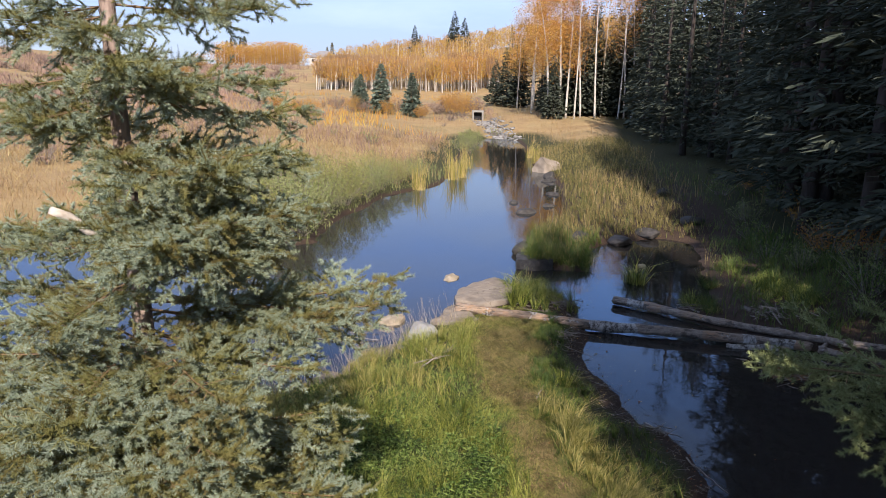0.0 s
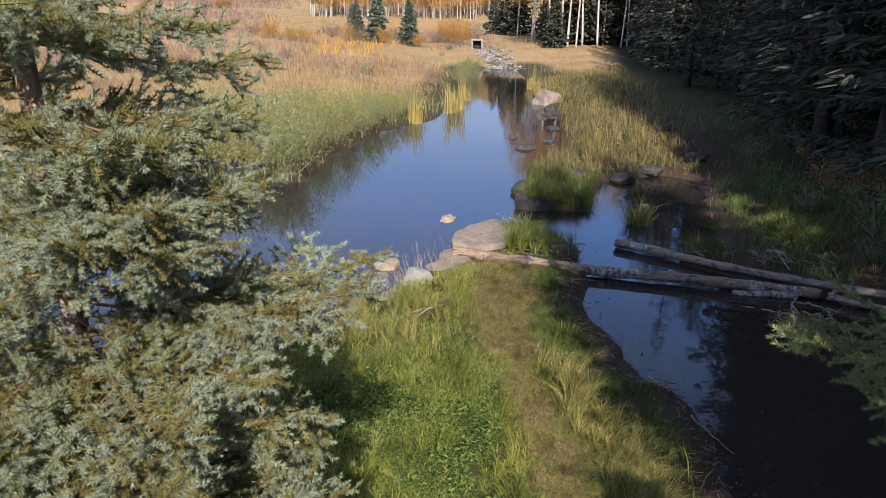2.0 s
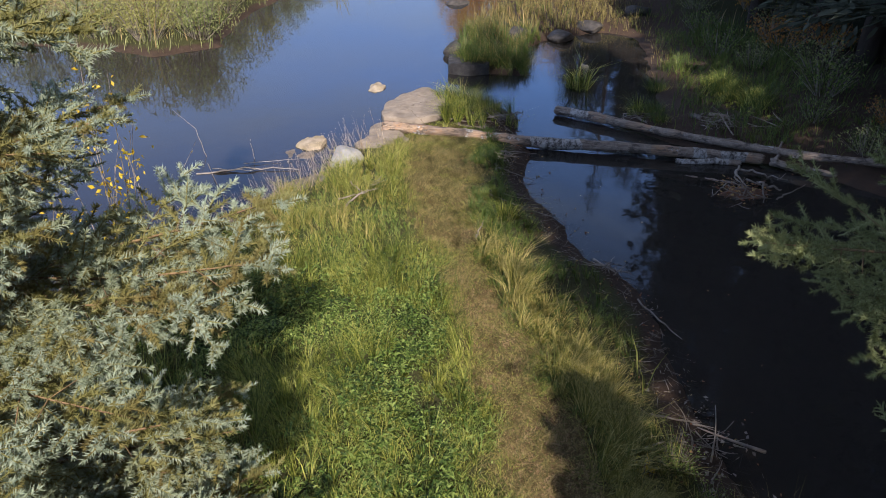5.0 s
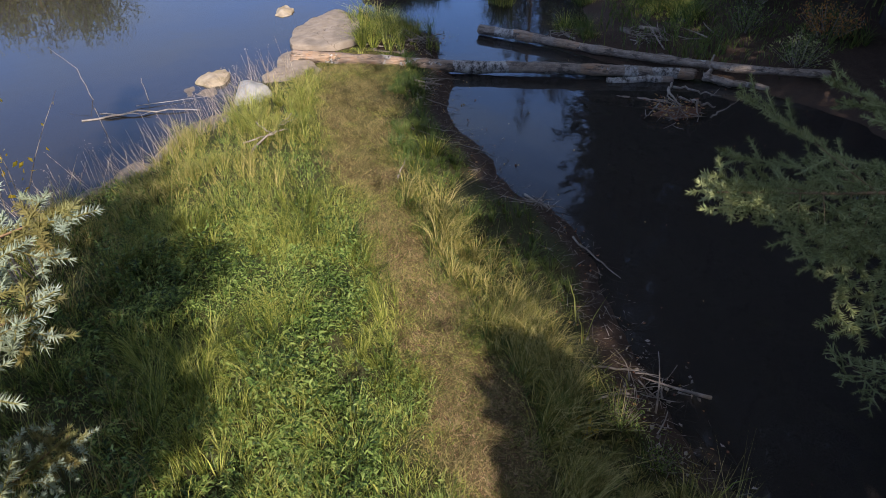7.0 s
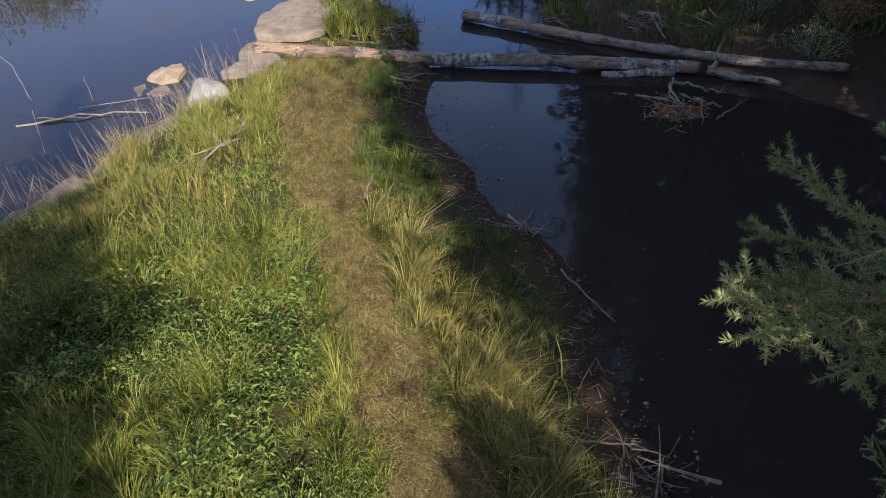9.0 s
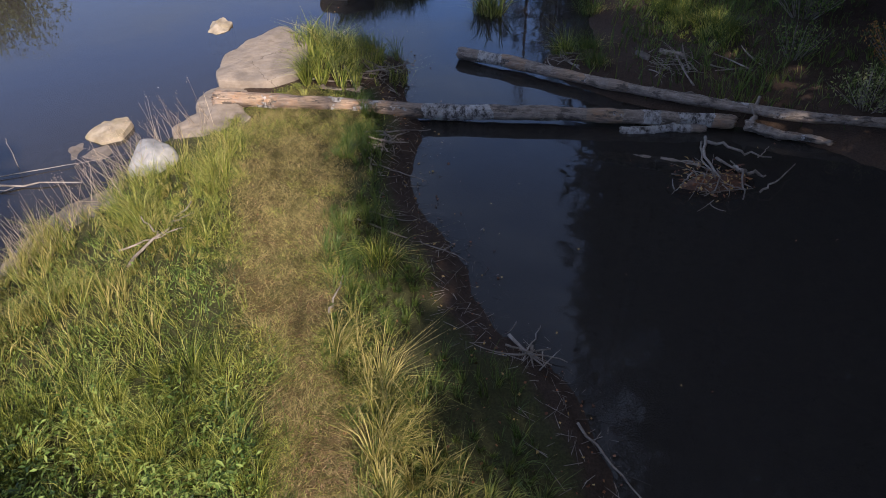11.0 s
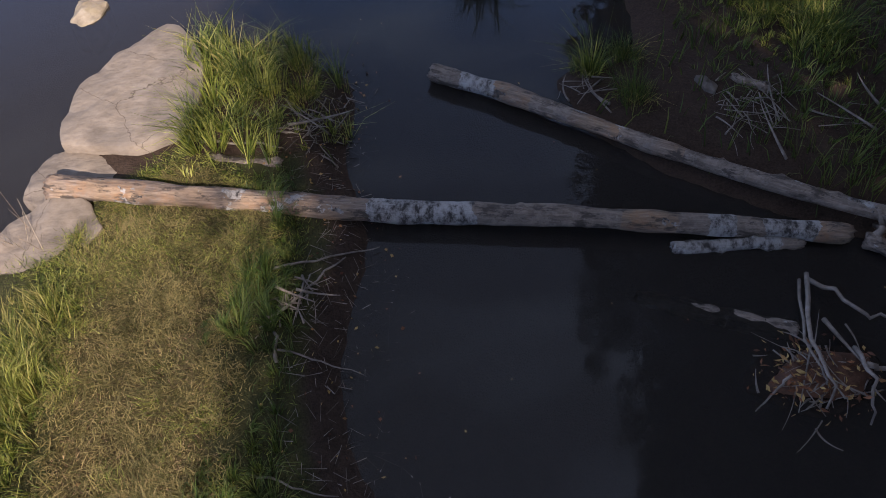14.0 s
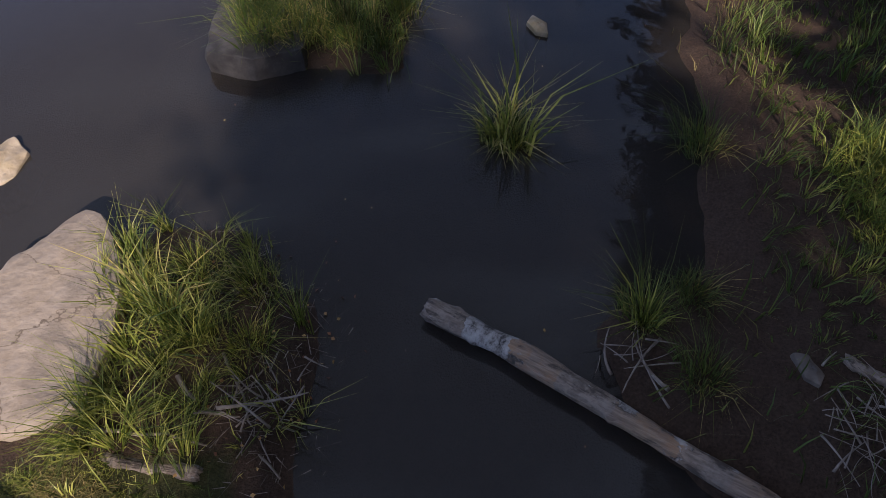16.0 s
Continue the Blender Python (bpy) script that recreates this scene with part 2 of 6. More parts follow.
    wood = mix(ramp(tex(6.5, (0.55, 1.5, 1.5), 8), (0.40, (0.9, 0.9, 0.9)), (0.47, (0, 0, 0))), wood, scab.outputs[0])
    bark = ramp(scars, (0.40, (0.035, 0.03, 0.027)), (0.47, (0.20, 0.185, 0.17)), (0.53, (0.33, 0.315, 0.295)), (0.68, (0.46, 0.44, 0.415)))
    where = nd.new("ShaderNodeAttribute")
    where.attribute_name = "bark"
    add = nd.new("ShaderNodeMath")
    add.operation = "MULTIPLY_ADD"
    add.inputs[1].default_value = 1.5
    ln.new(tex(3.6, (0.7, 1, 1), 5), add.inputs[0])
    ln.new(where.outputs["Fac"], add.inputs[2])
    edge = nd.new("ShaderNodeMapRange")
    edge.inputs["From Min"].default_value = 0.90 - white
    edge.inputs["From Max"].default_value = 0.92 - white
    ln.new(add.outputs[0], edge.inputs["Value"])
    colour = mix(edge.outputs["Result"], wood, bark)
    ln.new(colour, bsdf.inputs["Base Color"])
    bsdf.inputs["Roughness"].default_value = 0.75
    bp = nd.new("ShaderNodeBump")
    bp.inputs["Strength"].default_value = 0.9
    bp.inputs["Distance"].default_value = 0.03
    ln.new(grain, bp.inputs["Height"])
    ln.new(bp.outputs["Normal"], bsdf.inputs["Normal"])
    return m


M_GROUND = ground_material()
M_WATER = water_material()
M_BARK = material("spruce_bark", [(0.10, 0.075, 0.06), (0.27, 0.20, 0.165), (0.46, 0.37, 0.31)], 14, 0.9, 0.8, 40, stretch=(1, 1, 0.35))
M_DARK_BARK = material("dark_spruce_bark", [(0.03, 0.025, 0.022), (0.075, 0.06, 0.052)], 8, 0.9, 0.5, 30, stretch=(1, 1, 0.3))
M_SHOOT = material("spruce_shoot", [(0.14, 0.12, 0.055), (0.22, 0.21, 0.11)], 12, 0.8)
M_TWIG = material("spruce_twig", [(0.13, 0.085, 0.05), (0.24, 0.16, 0.085)], 30, 0.85)
M_NEEDLE = material("blue_spruce_needle", [(0.22, 0.255, 0.14), (0.36, 0.425, 0.315), (0.47, 0.54, 0.45)], 5.0, 0.6, island=0.16, through_light=0.45,
                    stain=(0.26, 0.27, 0.12), stain_scale=1.6, stain_amount=0.4, spec=0.2)
M_OLD_NEEDLE = material("olive_spruce_needle", [(0.16, 0.145, 0.045), (0.255, 0.25, 0.09), (0.35, 0.35, 0.165)], 5.0, 0.6, island=0.16, through_light=0.45,
                        stain=(0.20, 0.13, 0.05), stain_scale=2.3, stain_amount=0.6, spec=0.2)
# darker copy of the spruce needles: the pool tree's shade is put into the colour
M_POOL_NEEDLE = material("shade_toned_spruce_needle", [(0.10, 0.115, 0.04), (0.21, 0.24, 0.10), (0.32, 0.35, 0.17)], 3.5, 0.6, island=0.5, through_light=0.2, spec=0.2)
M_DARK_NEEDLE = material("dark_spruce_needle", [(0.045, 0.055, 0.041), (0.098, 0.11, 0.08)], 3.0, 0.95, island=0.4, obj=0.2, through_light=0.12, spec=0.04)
M_FAR_NEEDLE = material("meadow_spruce_needle", [(0.075, 0.105, 0.078), (0.18, 0.22, 0.165)], 3.0, 0.65, island=0.5, obj=0.25, through_light=0.12)
M_ASPEN_BARK = material("aspen_bark", [(0.10, 0.085, 0.075), (0.46, 0.43, 0.38), (0.62, 0.59, 0.53)], 3.0, 0.75, 0.2, 30, stretch=(2.5, 2.5, 1.0))
M_ASPEN_LEAF = material("aspen_leaf", [(0.40, 0.21, 0.08), (0.52, 0.28, 0.06), (0.58, 0.40, 0.08)], 0.09, 0.55, island=0.5, through_light=0.4)
M_HILL_LEAF = material("hillside_leaf", [(0.34, 0.18, 0.06), (0.49, 0.29, 0.055), (0.58, 0.42, 0.07)], 0.05, 0.6, island=0.4, through_light=0.4)
M_ORANGE_LEAF = material("orange_leaf", [(0.36, 0.16, 0.05), (0.52, 0.26, 0.06), (0.60, 0.36, 0.07)], 0.6, 0.55, island=0.5, obj=0.3, through_light=0.4)
M_YELLOW_LEAF = material("yellow_leaf", [(0.55, 0.36, 0.02), (0.75, 0.55, 0.05)], 2.0, 0.5, island=0.6, through_light=0.4)
M_BRUSH = material("bare_brush", [(0.16, 0.105, 0.085), (0.28, 0.19, 0.14)], 2.0, 0.9, island=0.5)
M_GREEN = material("green_grass", [(0.055, 0.085, 0.015), (0.185, 0.225, 0.035), (0.40, 0.40, 0.10)], 1.6, 0.45, island=0.8, through_light=0.35)
M_HERB = material("green_herb", [(0.022, 0.045, 0.010), (0.10, 0.165, 0.03), (0.24, 0.31, 0.08)], 1.6, 0.55, island=0.7, through_light=0.3)
# green grass in deeper tones: part of the banks' shade is put into the colour
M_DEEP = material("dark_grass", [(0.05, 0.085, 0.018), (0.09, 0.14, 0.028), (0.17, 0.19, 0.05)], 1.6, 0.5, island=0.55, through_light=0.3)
M_STRAW = material("straw_grass", [(0.11, 0.125, 0.025), (0.27, 0.25, 0.06), (0.48, 0.40, 0.15)], 1.2, 0.55, island=0.8, through_light=0.35)
M_GOLD = material("golden_grass", [(0.09, 0.085, 0.025), (0.22, 0.18, 0.06), (0.42, 0.34, 0.14)], 0.9, 0.6, island=0.8, through_light=0.35, stain=(0.07, 0.085, 0.025), stain_scale=0.7, stain_amount=0.75)
M_TURF = material("trodden_turf", [(0.075, 0.072, 0.021), (0.17, 0.148, 0.052), (0.30, 0.24, 0.10)], 2.2, 0.65, island=0.8, through_light=0.25)
M_DRY = material("dry_straw_litter", [(0.13, 0.075, 0.04), (0.30, 0.185, 0.105), (0.46, 0.32, 0.19)], 3.0, 0.75, island=0.8, through_light=0.2)
M_MEADOW = material("meadow_grass", [(0.23, 0.14, 0.06), (0.39, 0.275, 0.125), (0.48, 0.38, 0.185)], 0.25, 0.7, island=0.6, through_light=0.3, stain=(0.20, 0.125, 0.07), stain_scale=0.3, stain_amount=0.7)
M_WILLOW = material("willow_leaf", [(0.15, 0.185, 0.06), (0.25, 0.28, 0.10), (0.36, 0.365, 0.165)], 0.5, 0.6, island=0.6, through_light=0.3)
M_OSIER = material("yellow_green_willow_leaf", [(0.17, 0.18, 0.045), (0.29, 0.29, 0.085), (0.40, 0.37, 0.14)], 0.5, 0.6, island=0.6, through_light=0.3)
M_SEED = material("dry_seed_stalk", [(0.30, 0.22, 0.15), (0.52, 0.42, 0.30)], 3.0, 0.8, island=0.6)
M_POPLAR = material("poplar_leaf", [(0.06, 0.055, 0.03), (0.13, 0.11, 0.055)], 0.5, 0.7, island=0.5)
M_CATTAIL = material("cattail_leaf", [(0.26, 0.25, 0.05), (0.48, 0.38, 0.12), (0.60, 0.46, 0.2)], 0.8, 0.6, island=0.6, through_light=0.35)
M_ROCK = material("sandstone", [(0.15, 0.122, 0.094), (0.225, 0.185, 0.145), (0.29, 0.245, 0.197)], 5.0, 0.85, 0.8, 12, stain=(0.17, 0.145, 0.12), stain_scale=2.2, stain_amount=0.6, stretch=(1.0, 1.2, 1.5), cracks=0.9)
M_WHITE_ROCK = material("pale_limestone", [(0.19, 0.19, 0.185), (0.29, 0.285, 0.27), (0.38, 0.37, 0.35)], 7.0, 0.85, 0.5, 24)
M_DARK_ROCK = material("wet_dark_rock", [(0.020, 0.018, 0.017), (0.045, 0.041, 0.038), (0.085, 0.077, 0.07)], 5.0, 0.7, 0.5, 20)
M_SHORE_ROCK = material("grey_brown_shore_rock", [(0.07, 0.06, 0.052), (0.145, 0.12, 0.10), (0.23, 0.195, 0.165)], 5.0, 0.85, 1.0, 18, stain=(0.09, 0.08, 0.07), stain_scale=3, stain_amount=0.6)
M_PALE_ROCK = material("pale_sandstone", [(0.14, 0.115, 0.09), (0.23, 0.19, 0.15), (0.33, 0.28, 0.23)], 1.6, 0.85, 0.8, 6)
M_HAZE = material("bare_aspen_twig", [(0.22, 0.13, 0.075), (0.33, 0.205, 0.11), (0.42, 0.27, 0.12)], 0.05, 0.85, island=0.4, through_light=0.3)
M_LIGHT_TRUNK = material("pale_aspen_trunk", [(0.30, 0.26, 0.22), (0.62, 0.57, 0.50)], 0.4, 0.8, island=0.8)
M_TAN_ROCK = material("mossy_tan_rock", [(0.17, 0.135, 0.095), (0.29, 0.24, 0.175), (0.40, 0.345, 0.27)], 5.0, 0.8, 0.8, 18, stain=(0.20, 0.155, 0.06), stain_scale=4, stain_amount=0.6)
M_LOG = log_material("old_aspen_wood", 0.0, 1)
M_STICK = material("grey_deadwood", [(0.09, 0.073, 0.06), (0.20, 0.168, 0.14), (0.33, 0.29, 0.25)], 9, 0.85, 0.4, 50, island=0.4)
M_LITTER = material("fallen_leaf", [(0.10, 0.042, 0.022), (0.25, 0.10, 0.045), (0.42, 0.28, 0.10)], 9, 0.7, island=0.9)
M_MUD = material("wet_mud", [(0.04, 0.025, 0.018), (0.11, 0.055, 0.034), (0.20, 0.10, 0.06)], 9, 0.7, 0.9, 30)
M_PALE_WOOD = material("bleached_wood", [(0.30, 0.25, 0.20), (0.48, 0.42, 0.36), (0.60, 0.54, 0.47)], 12, 0.8, 0.5, 40, stretch=(1, 1, 1))
M_ROOF = material("grey_shingle", [(0.16, 0.15, 0.15), (0.26, 0.25, 0.25)], 2, 0.9)
M_SIDING = material("pale_siding", [(0.42, 0.40, 0.38), (0.52, 0.50, 0.47)], 2, 0.8)
M_PANE = material("dark_pane", [(0.03, 0.035, 0.045), (0.06, 0.07, 0.085)], 2, 0.15)
M_CONCRETE = material("grey_concrete", [(0.18, 0.175, 0.165), (0.30, 0.29, 0.27)], 3, 0.9, 0.3, 20)
M_HOLE = material("culvert_shade", [(0.012, 0.012, 0.014), (0.03, 0.03, 0.034)], 3, 0.9)
M_GRAVEL = material("creek_stone", [(0.13, 0.125, 0.12), (0.27, 0.26, 0.245)], 4, 0.85, 0.4, 20, island=0.7)


# ---- building blocks ----
rng = np.random.default_rng(7)


def smooth(a, b, v):
    k = np.clip((np.asarray(v, float) - a) / (b - a), 0, 1)
    return k * k * (3 - 2 * k)


def lattice(ix, iy, seed):
    h = (ix.astype(np.int64) * 374761393 + iy.astype(np.int64) * 668265263 + seed * 974711) & 0x7FFFFFFF
    h = ((h ^ (h >> 13)) * 1274126177) & 0x7FFFFFFF
    return ((h ^ (h >> 16)) & 0xFFFF) / 65535.0


def value_noise(x, y, seed=0):
    x, y = np.asarray(x, float), np.asarray(y, float)
    ix, iy = np.floor(x), np.floor(y)
    fx, fy = x - ix, y - iy
    fx, fy = fx * fx * (3 - 2 * fx), fy * fy * (3 - 2 * fy)
    a, b = lattice(ix, iy, seed), lattice(ix + 1, iy, seed)
    c, d = lattice(ix, iy + 1, seed), lattice(ix + 1, iy + 1, seed)
    return (a * (1 - fx) + b * fx) * (1 - fy) + (c * (1 - fx) + d * fx) * fy - 0.5


def fbm(x, y, seed=0, octaves=4):
    total, amp = 0.0, 1.0
    for o in range(octaves):
        total = total + amp * value_noise(np.asarray(x) * 2 ** o, np.asarray(y) * 2 ** o, seed + o * 17)
        amp *= 0.5
    return total


def mesh_of(name, verts, faces, mats, index=None, soft_shade=False):
    """One mesh from arrays; faces of one size, or a list of such arrays."""
    groups = [np.asarray(f, np.int32) for f in (faces if isinstance(faces, list) else [faces]) if len(f)]
    me = bpy.data.meshes.new(name)
    verts = np.asarray(verts, np.float32)
    me.vertices.add(len(verts))
    me.vertices.foreach_set("co", verts.ravel())
    loops = np.concatenate([g.ravel() for g in groups])
    totals = np.concatenate([np.full(len(g), g.shape[1], np.int32) for g in groups])
    me.loops.add(len(loops))
    me.loops.foreach_set("vertex_index", loops)
    me.polygons.add(len(totals))
    me.polygons.foreach_set("loop_start", np.concatenate([[0], np.cumsum(totals)[:-1]]).astype(np.int32))
    for m in mats:
        me.materials.append(m)
    if index is not None:
        me.polygons.foreach_set("material_index", np.asarray(index, np.int32))
    if soft_shade:
        me.polygons.foreach_set("use_smooth", np.ones(len(totals), bool))
    me.update(calc_edges=True)
    return me


class Pile:
    """Collects triangles of several pieces into one mesh."""

    def __init__(self):
        self.v, self.f, self.m, self.n = [], [], [], 0

    def add(self, verts, tris, mat=0):
        self.v.append(np.asarray(verts, np.float32))
        self.f.append(np.asarray(tris, np.int32) + self.n)
        self.m.append(np.full(len(tris), mat, np.int32))
        self.n += len(verts)

    def mesh(self, name, mats, soft_shade=False):
        return mesh_of(name, np.concatenate(self.v), np.concatenate(self.f), mats, np.concatenate(self.m), soft_shade)

    def moved(self, m):
        out = Pile()
        r, t = np.array(m.to_3x3()), np.array(m.translation)
        out.v = [v @ r.T + t for v in self.v]
        out.f, out.m, out.n = list(self.f), list(self.m), self.n
        return out

    def join(self, other):
        for v, f, m in zip(other.v, other.f, other.m):
            self.v.append(v)
            self.f.append(f + self.n)
            self.m.append(m)
        self.n += other.n


def part(name, me, parent, label="", at=None):
    ob = new(name, me)
    ob.parent = parent
    if at is not None:
        ob.matrix_basis = at
    if label:
        tagged(ob, label)
    return ob


def holder(name, at, label, category, group="", kind=""):
    ob = new(name)
    ob.empty_display_size = 0.2
    ob.matrix_basis = at
    return tagged(ob, label, category, group, kind)


def unit(v):
    return v / np.maximum(np.linalg.norm(v, axis=-1, keepdims=True), 1e-9)


def tube(points, radii, sides=8, cap=True):
    """A round limb along points; triangles."""
    p, r = np.asarray(points, float), np.asarray(radii, float)
    n = len(p)
    d = unit(np.gradient(p, axis=0))
    ref = np.where(np.abs(d[:, 2:3]) > 0.9, np.array([[1.0, 0, 0]]), np.array([[0, 0, 1.0]]))
    if np.ptp(np.abs(d[:, 2])) > 0:
        ref = np.repeat(ref[n // 2:n // 2 + 1], n, axis=0)
    u = unit(np.cross(ref, d))
    w = np.cross(d, u)
    a = np.arange(sides) * 2 * math.pi / sides
    ring = np.cos(a)[None, :, None] * u[:, None] + np.sin(a)[None, :, None] * w[:, None]
    v = (p[:, None] + ring * r[:, None, None]).reshape(-1, 3)
    i, j = np.meshgrid(np.arange(n - 1), np.arange(sides), indexing="ij")
    a0, a1 = i * sides + j, i * sides + (j + 1) % sides
    b0, b1 = a0 + sides, a1 + sides
    f = np.concatenate([np.stack([a0, a1, b1], -1).reshape(-1, 3), np.stack([a0, b1, b0], -1).reshape(-1, 3)])
    if cap:
        k = len(v)
        v = np.concatenate([v, p[:1], p[-1:]])
        j = np.arange(sides)
        f = np.concatenate([f, np.stack([np.full(sides, k), (j + 1) % sides, j], -1),
                            np.stack([np.full(sides, k + 1), (n - 1) * sides + j, (n - 1) * sides + (j + 1) % sides], -1)])
    return v, f


def prisms(p0, p1, r0, r1):
    """Many thin three-sided twigs at once."""
    d = unit(p1 - p0)
    ref = np.where(np.abs(d[:, 2:3]) > 0.9, np.array([[1.0, 0, 0]]), np.array([[0, 0, 1.0]]))
    u = unit(np.cross(ref, d))
    w = np.cross(d, u)
    out = []
    for base, r in ((p0, r0), (p1, r1)):
        for k in range(3):
            a = k * 2 * math.pi / 3
            out.append(base + (u * math.cos(a) + w * math.sin(a)) * np.reshape(r, (-1, 1)))
    v = np.stack(out, 1).reshape(-1, 3)
    pat = np.array([[0, 1, 4], [0, 4, 3], [1, 2, 5], [1, 5, 4], [2, 0, 3], [2, 3, 5]])
    f = (np.arange(len(p0))[:, None, None] * 6 + pat[None]).reshape(-1, 3)
    return v, f


def spikes(base, height, lean, width):
    """Short turf: one triangle each."""
    n = len(base)
    a = rng.uniform(0, 2 * math.pi, n)
    side = np.stack([np.cos(a), np.sin(a), np.zeros(n)], 1) * np.reshape(width, (-1, 1)) / 2
    v = np.stack([base - side, base + side, base + lean + np.array([[0, 0, 1.0]]) * np.reshape(height, (-1, 1))], 1).reshape(-1, 3)
    return v, np.arange(n * 3).reshape(-1, 3)


def blades(base, height, lean, width, bend=0.6):
    """Grass blades: base points, heights, lean vectors (sideways reach), widths. Three triangles each."""
    n = len(base)
    h, wd = np.reshape(height, (-1, 1)), np.reshape(width, (-1, 1))
    up = np.array([[0, 0, 1.0]])
    a = rng.uniform(0, 2 * math.pi, n)
    side = np.stack([np.cos(a), np.sin(a), np.zeros(n)], 1) * wd / 2
    mid = base + up * h * 0.58 + lean * 0.3
    tip = base + up * h * (1 - 0.25 * bend * np.minimum(1, np.linalg.norm(lean, axis=1, keepdims=True) / h)) + lean
    v = np.stack([base - side, base + side, mid - side * 0.75, mid + side * 0.75, tip], 1).reshape(-1, 3)
    pat = np.array([[0, 1, 3], [0, 3, 2], [2, 3, 4]])
    f = (np.arange(n)[:, None, None] * 5 + pat[None]).reshape(-1, 3)
    return v, f


def flakes(centre, size, ratio=0.7, flat=0.0):
    """Leaves: small folded four-cornered pieces with free turn. Two triangles each."""
    n = len(centre)
    d = unit(rng.normal(size=(n, 3)) * np.array([[1, 1, 1 - flat]]))
    e = unit(np.cross(d, rng.normal(size=(n, 3))))
    nrm = np.cross(d, e)
    s = np.reshape(size, (-1, 1))
    v = np.stack([centre - d * s * 0.5, centre + e * s * 0.5 * ratio + nrm * s * 0.12, centre + d * s * 0.5, centre - e * s * 0.5 * ratio + nrm * s * 0.12], 1).reshape(-1, 3)
    pat = np.array([[0, 1, 2], [0, 2, 3]])
    f = (np.arange(n)[:, None, None] * 4 + pat[None]).reshape(-1, 3)
    return v, f


# ---- the lie of the land ----
WATER = 0.10
SHORE_WEST = [(8.3, 84), (3.6, 82), (2.4, 71), (1.2, 58), (0.7, 48.8), (-0.5, 42.5), (-1.7, 41), (-2.9, 38.8), (-3.9, 34), (-4.7, 30.2), (-4.8, 26.5), (-6.7, 25.3),
              (-8, 26), (-11, 27), (-16, 24), (-18, 17), (-14, 9), (-9.5, 6.2)]
SHORE_SPIT = [(-6.4, 8.3), (-4.5, 10.6), (-3.4, 12.4), (-2.8, 13.2), (-2.1, 13.9), (-1.4, 15.2), (-0.9, 16.2), (0.0, 17.4), (0.5, 18.9), (1.2, 20.3), (2.1, 20.5), (3.1, 20.45),
              (3.65, 19.4), (3.6, 17.6), (3.6, 16.2), (3.35, 14.9), (3.35, 13.4), (3.65, 12.2), (4.05, 11.0), (4.1, 9.6), (3.9, 8.2), (3.95, 6.9), (4.6, 5.6), (6.0, 4.8)]
SHORE_EAST = [(8.5, 5.5), (10, 8), (10.6, 11), (10.3, 13.2), (9.2, 14.9), (8.2, 15.6), (7.3, 16.6), (6.2, 17.9), (6.0, 18.9), (7.3, 19.2), (7.8, 20.0), (8.25, 21.5),
              (8.4, 23), (9.1, 25), (9.5, 27.4), (8.4, 28.2), (6.3, 27), (5.6, 26.1), (5.2, 24.4), (4.7, 22.6), (3.4, 22.75), (2.5, 23.0), (2.6, 24.8), (3.0, 26.4),
              (3.8, 30.4), (5, 31.6), (6, 35.3), (6.9, 43.7), (7.2, 49.6), (6.8, 54.3), (7.9, 67.6)]
SHORE = np.array(SHORE_WEST + SHORE_SPIT + SHORE_EAST, float)


def shore_distance(x, y):
    """Metres from the waterline: positive on land, negative over water."""
    x, y = np.asarray(x, float).ravel(), np.asarray(y, float).ravel()
    wx, wy = x + 0.35 * fbm(x * 0.9, y * 0.9, 3, 3), y + 0.35 * fbm(x * 0.9, y * 0.9, 9, 3)
    best = np.full(len(x), 1e9)
    inside = np.zeros(len(x), bool)
    a, b = SHORE, np.roll(SHORE, -1, axis=0)
    for (ax, ay), (bx, by) in zip(a, b):
        ex, ey = bx - ax, by - ay
        k = np.clip(((wx - ax) * ex + (wy - ay) * ey) / (ex * ex + ey * ey), 0, 1)
        best = np.minimum(best, (wx - ax - k * ex) ** 2 + (wy - ay - k * ey) ** 2)
        if ay != by:
            inside ^= ((ay > wy) != (by > wy)) & (wx < ex * (wy - ay) / ey + ax)
    return np.where(inside, -1, 1) * np.sqrt(best)


PATH = np.array([(1.75, 2.0), (1.85, 5.0), (1.8, 7.0), (1.82, 8.0), (1.72, 9.0), (1.58, 10.7), (1.38, 12.1), (1.32, 13.3), (1.4, 14.4), (1.52, 15.6), (1.64, 17.0), (1.7, 18.0)])


def path_distance(x, y):
    x, y = np.asarray(x, float), np.asarray(y, float)
    c = np.interp(y, PATH[:, 1], PATH[:, 0])
    wide = np.interp(y, [2, 8, 10, 13, 14.5, 16, 17.2], [0.0, 0.0, 0.06, 0.0, -0.12, -0.35, -0.6])
    return np.abs(x - c) + wide + 0.34 * fbm(x * 1.6, y * 1.6, 57, 3) + np.where(y > 17.2, (y - 17.2) * 1.5, 0)


def creek_line(y):
    return np.interp(y, [70, 84, 95, 106, 120], [6.5, 6.2, 5.6, 5.3, 5.0])


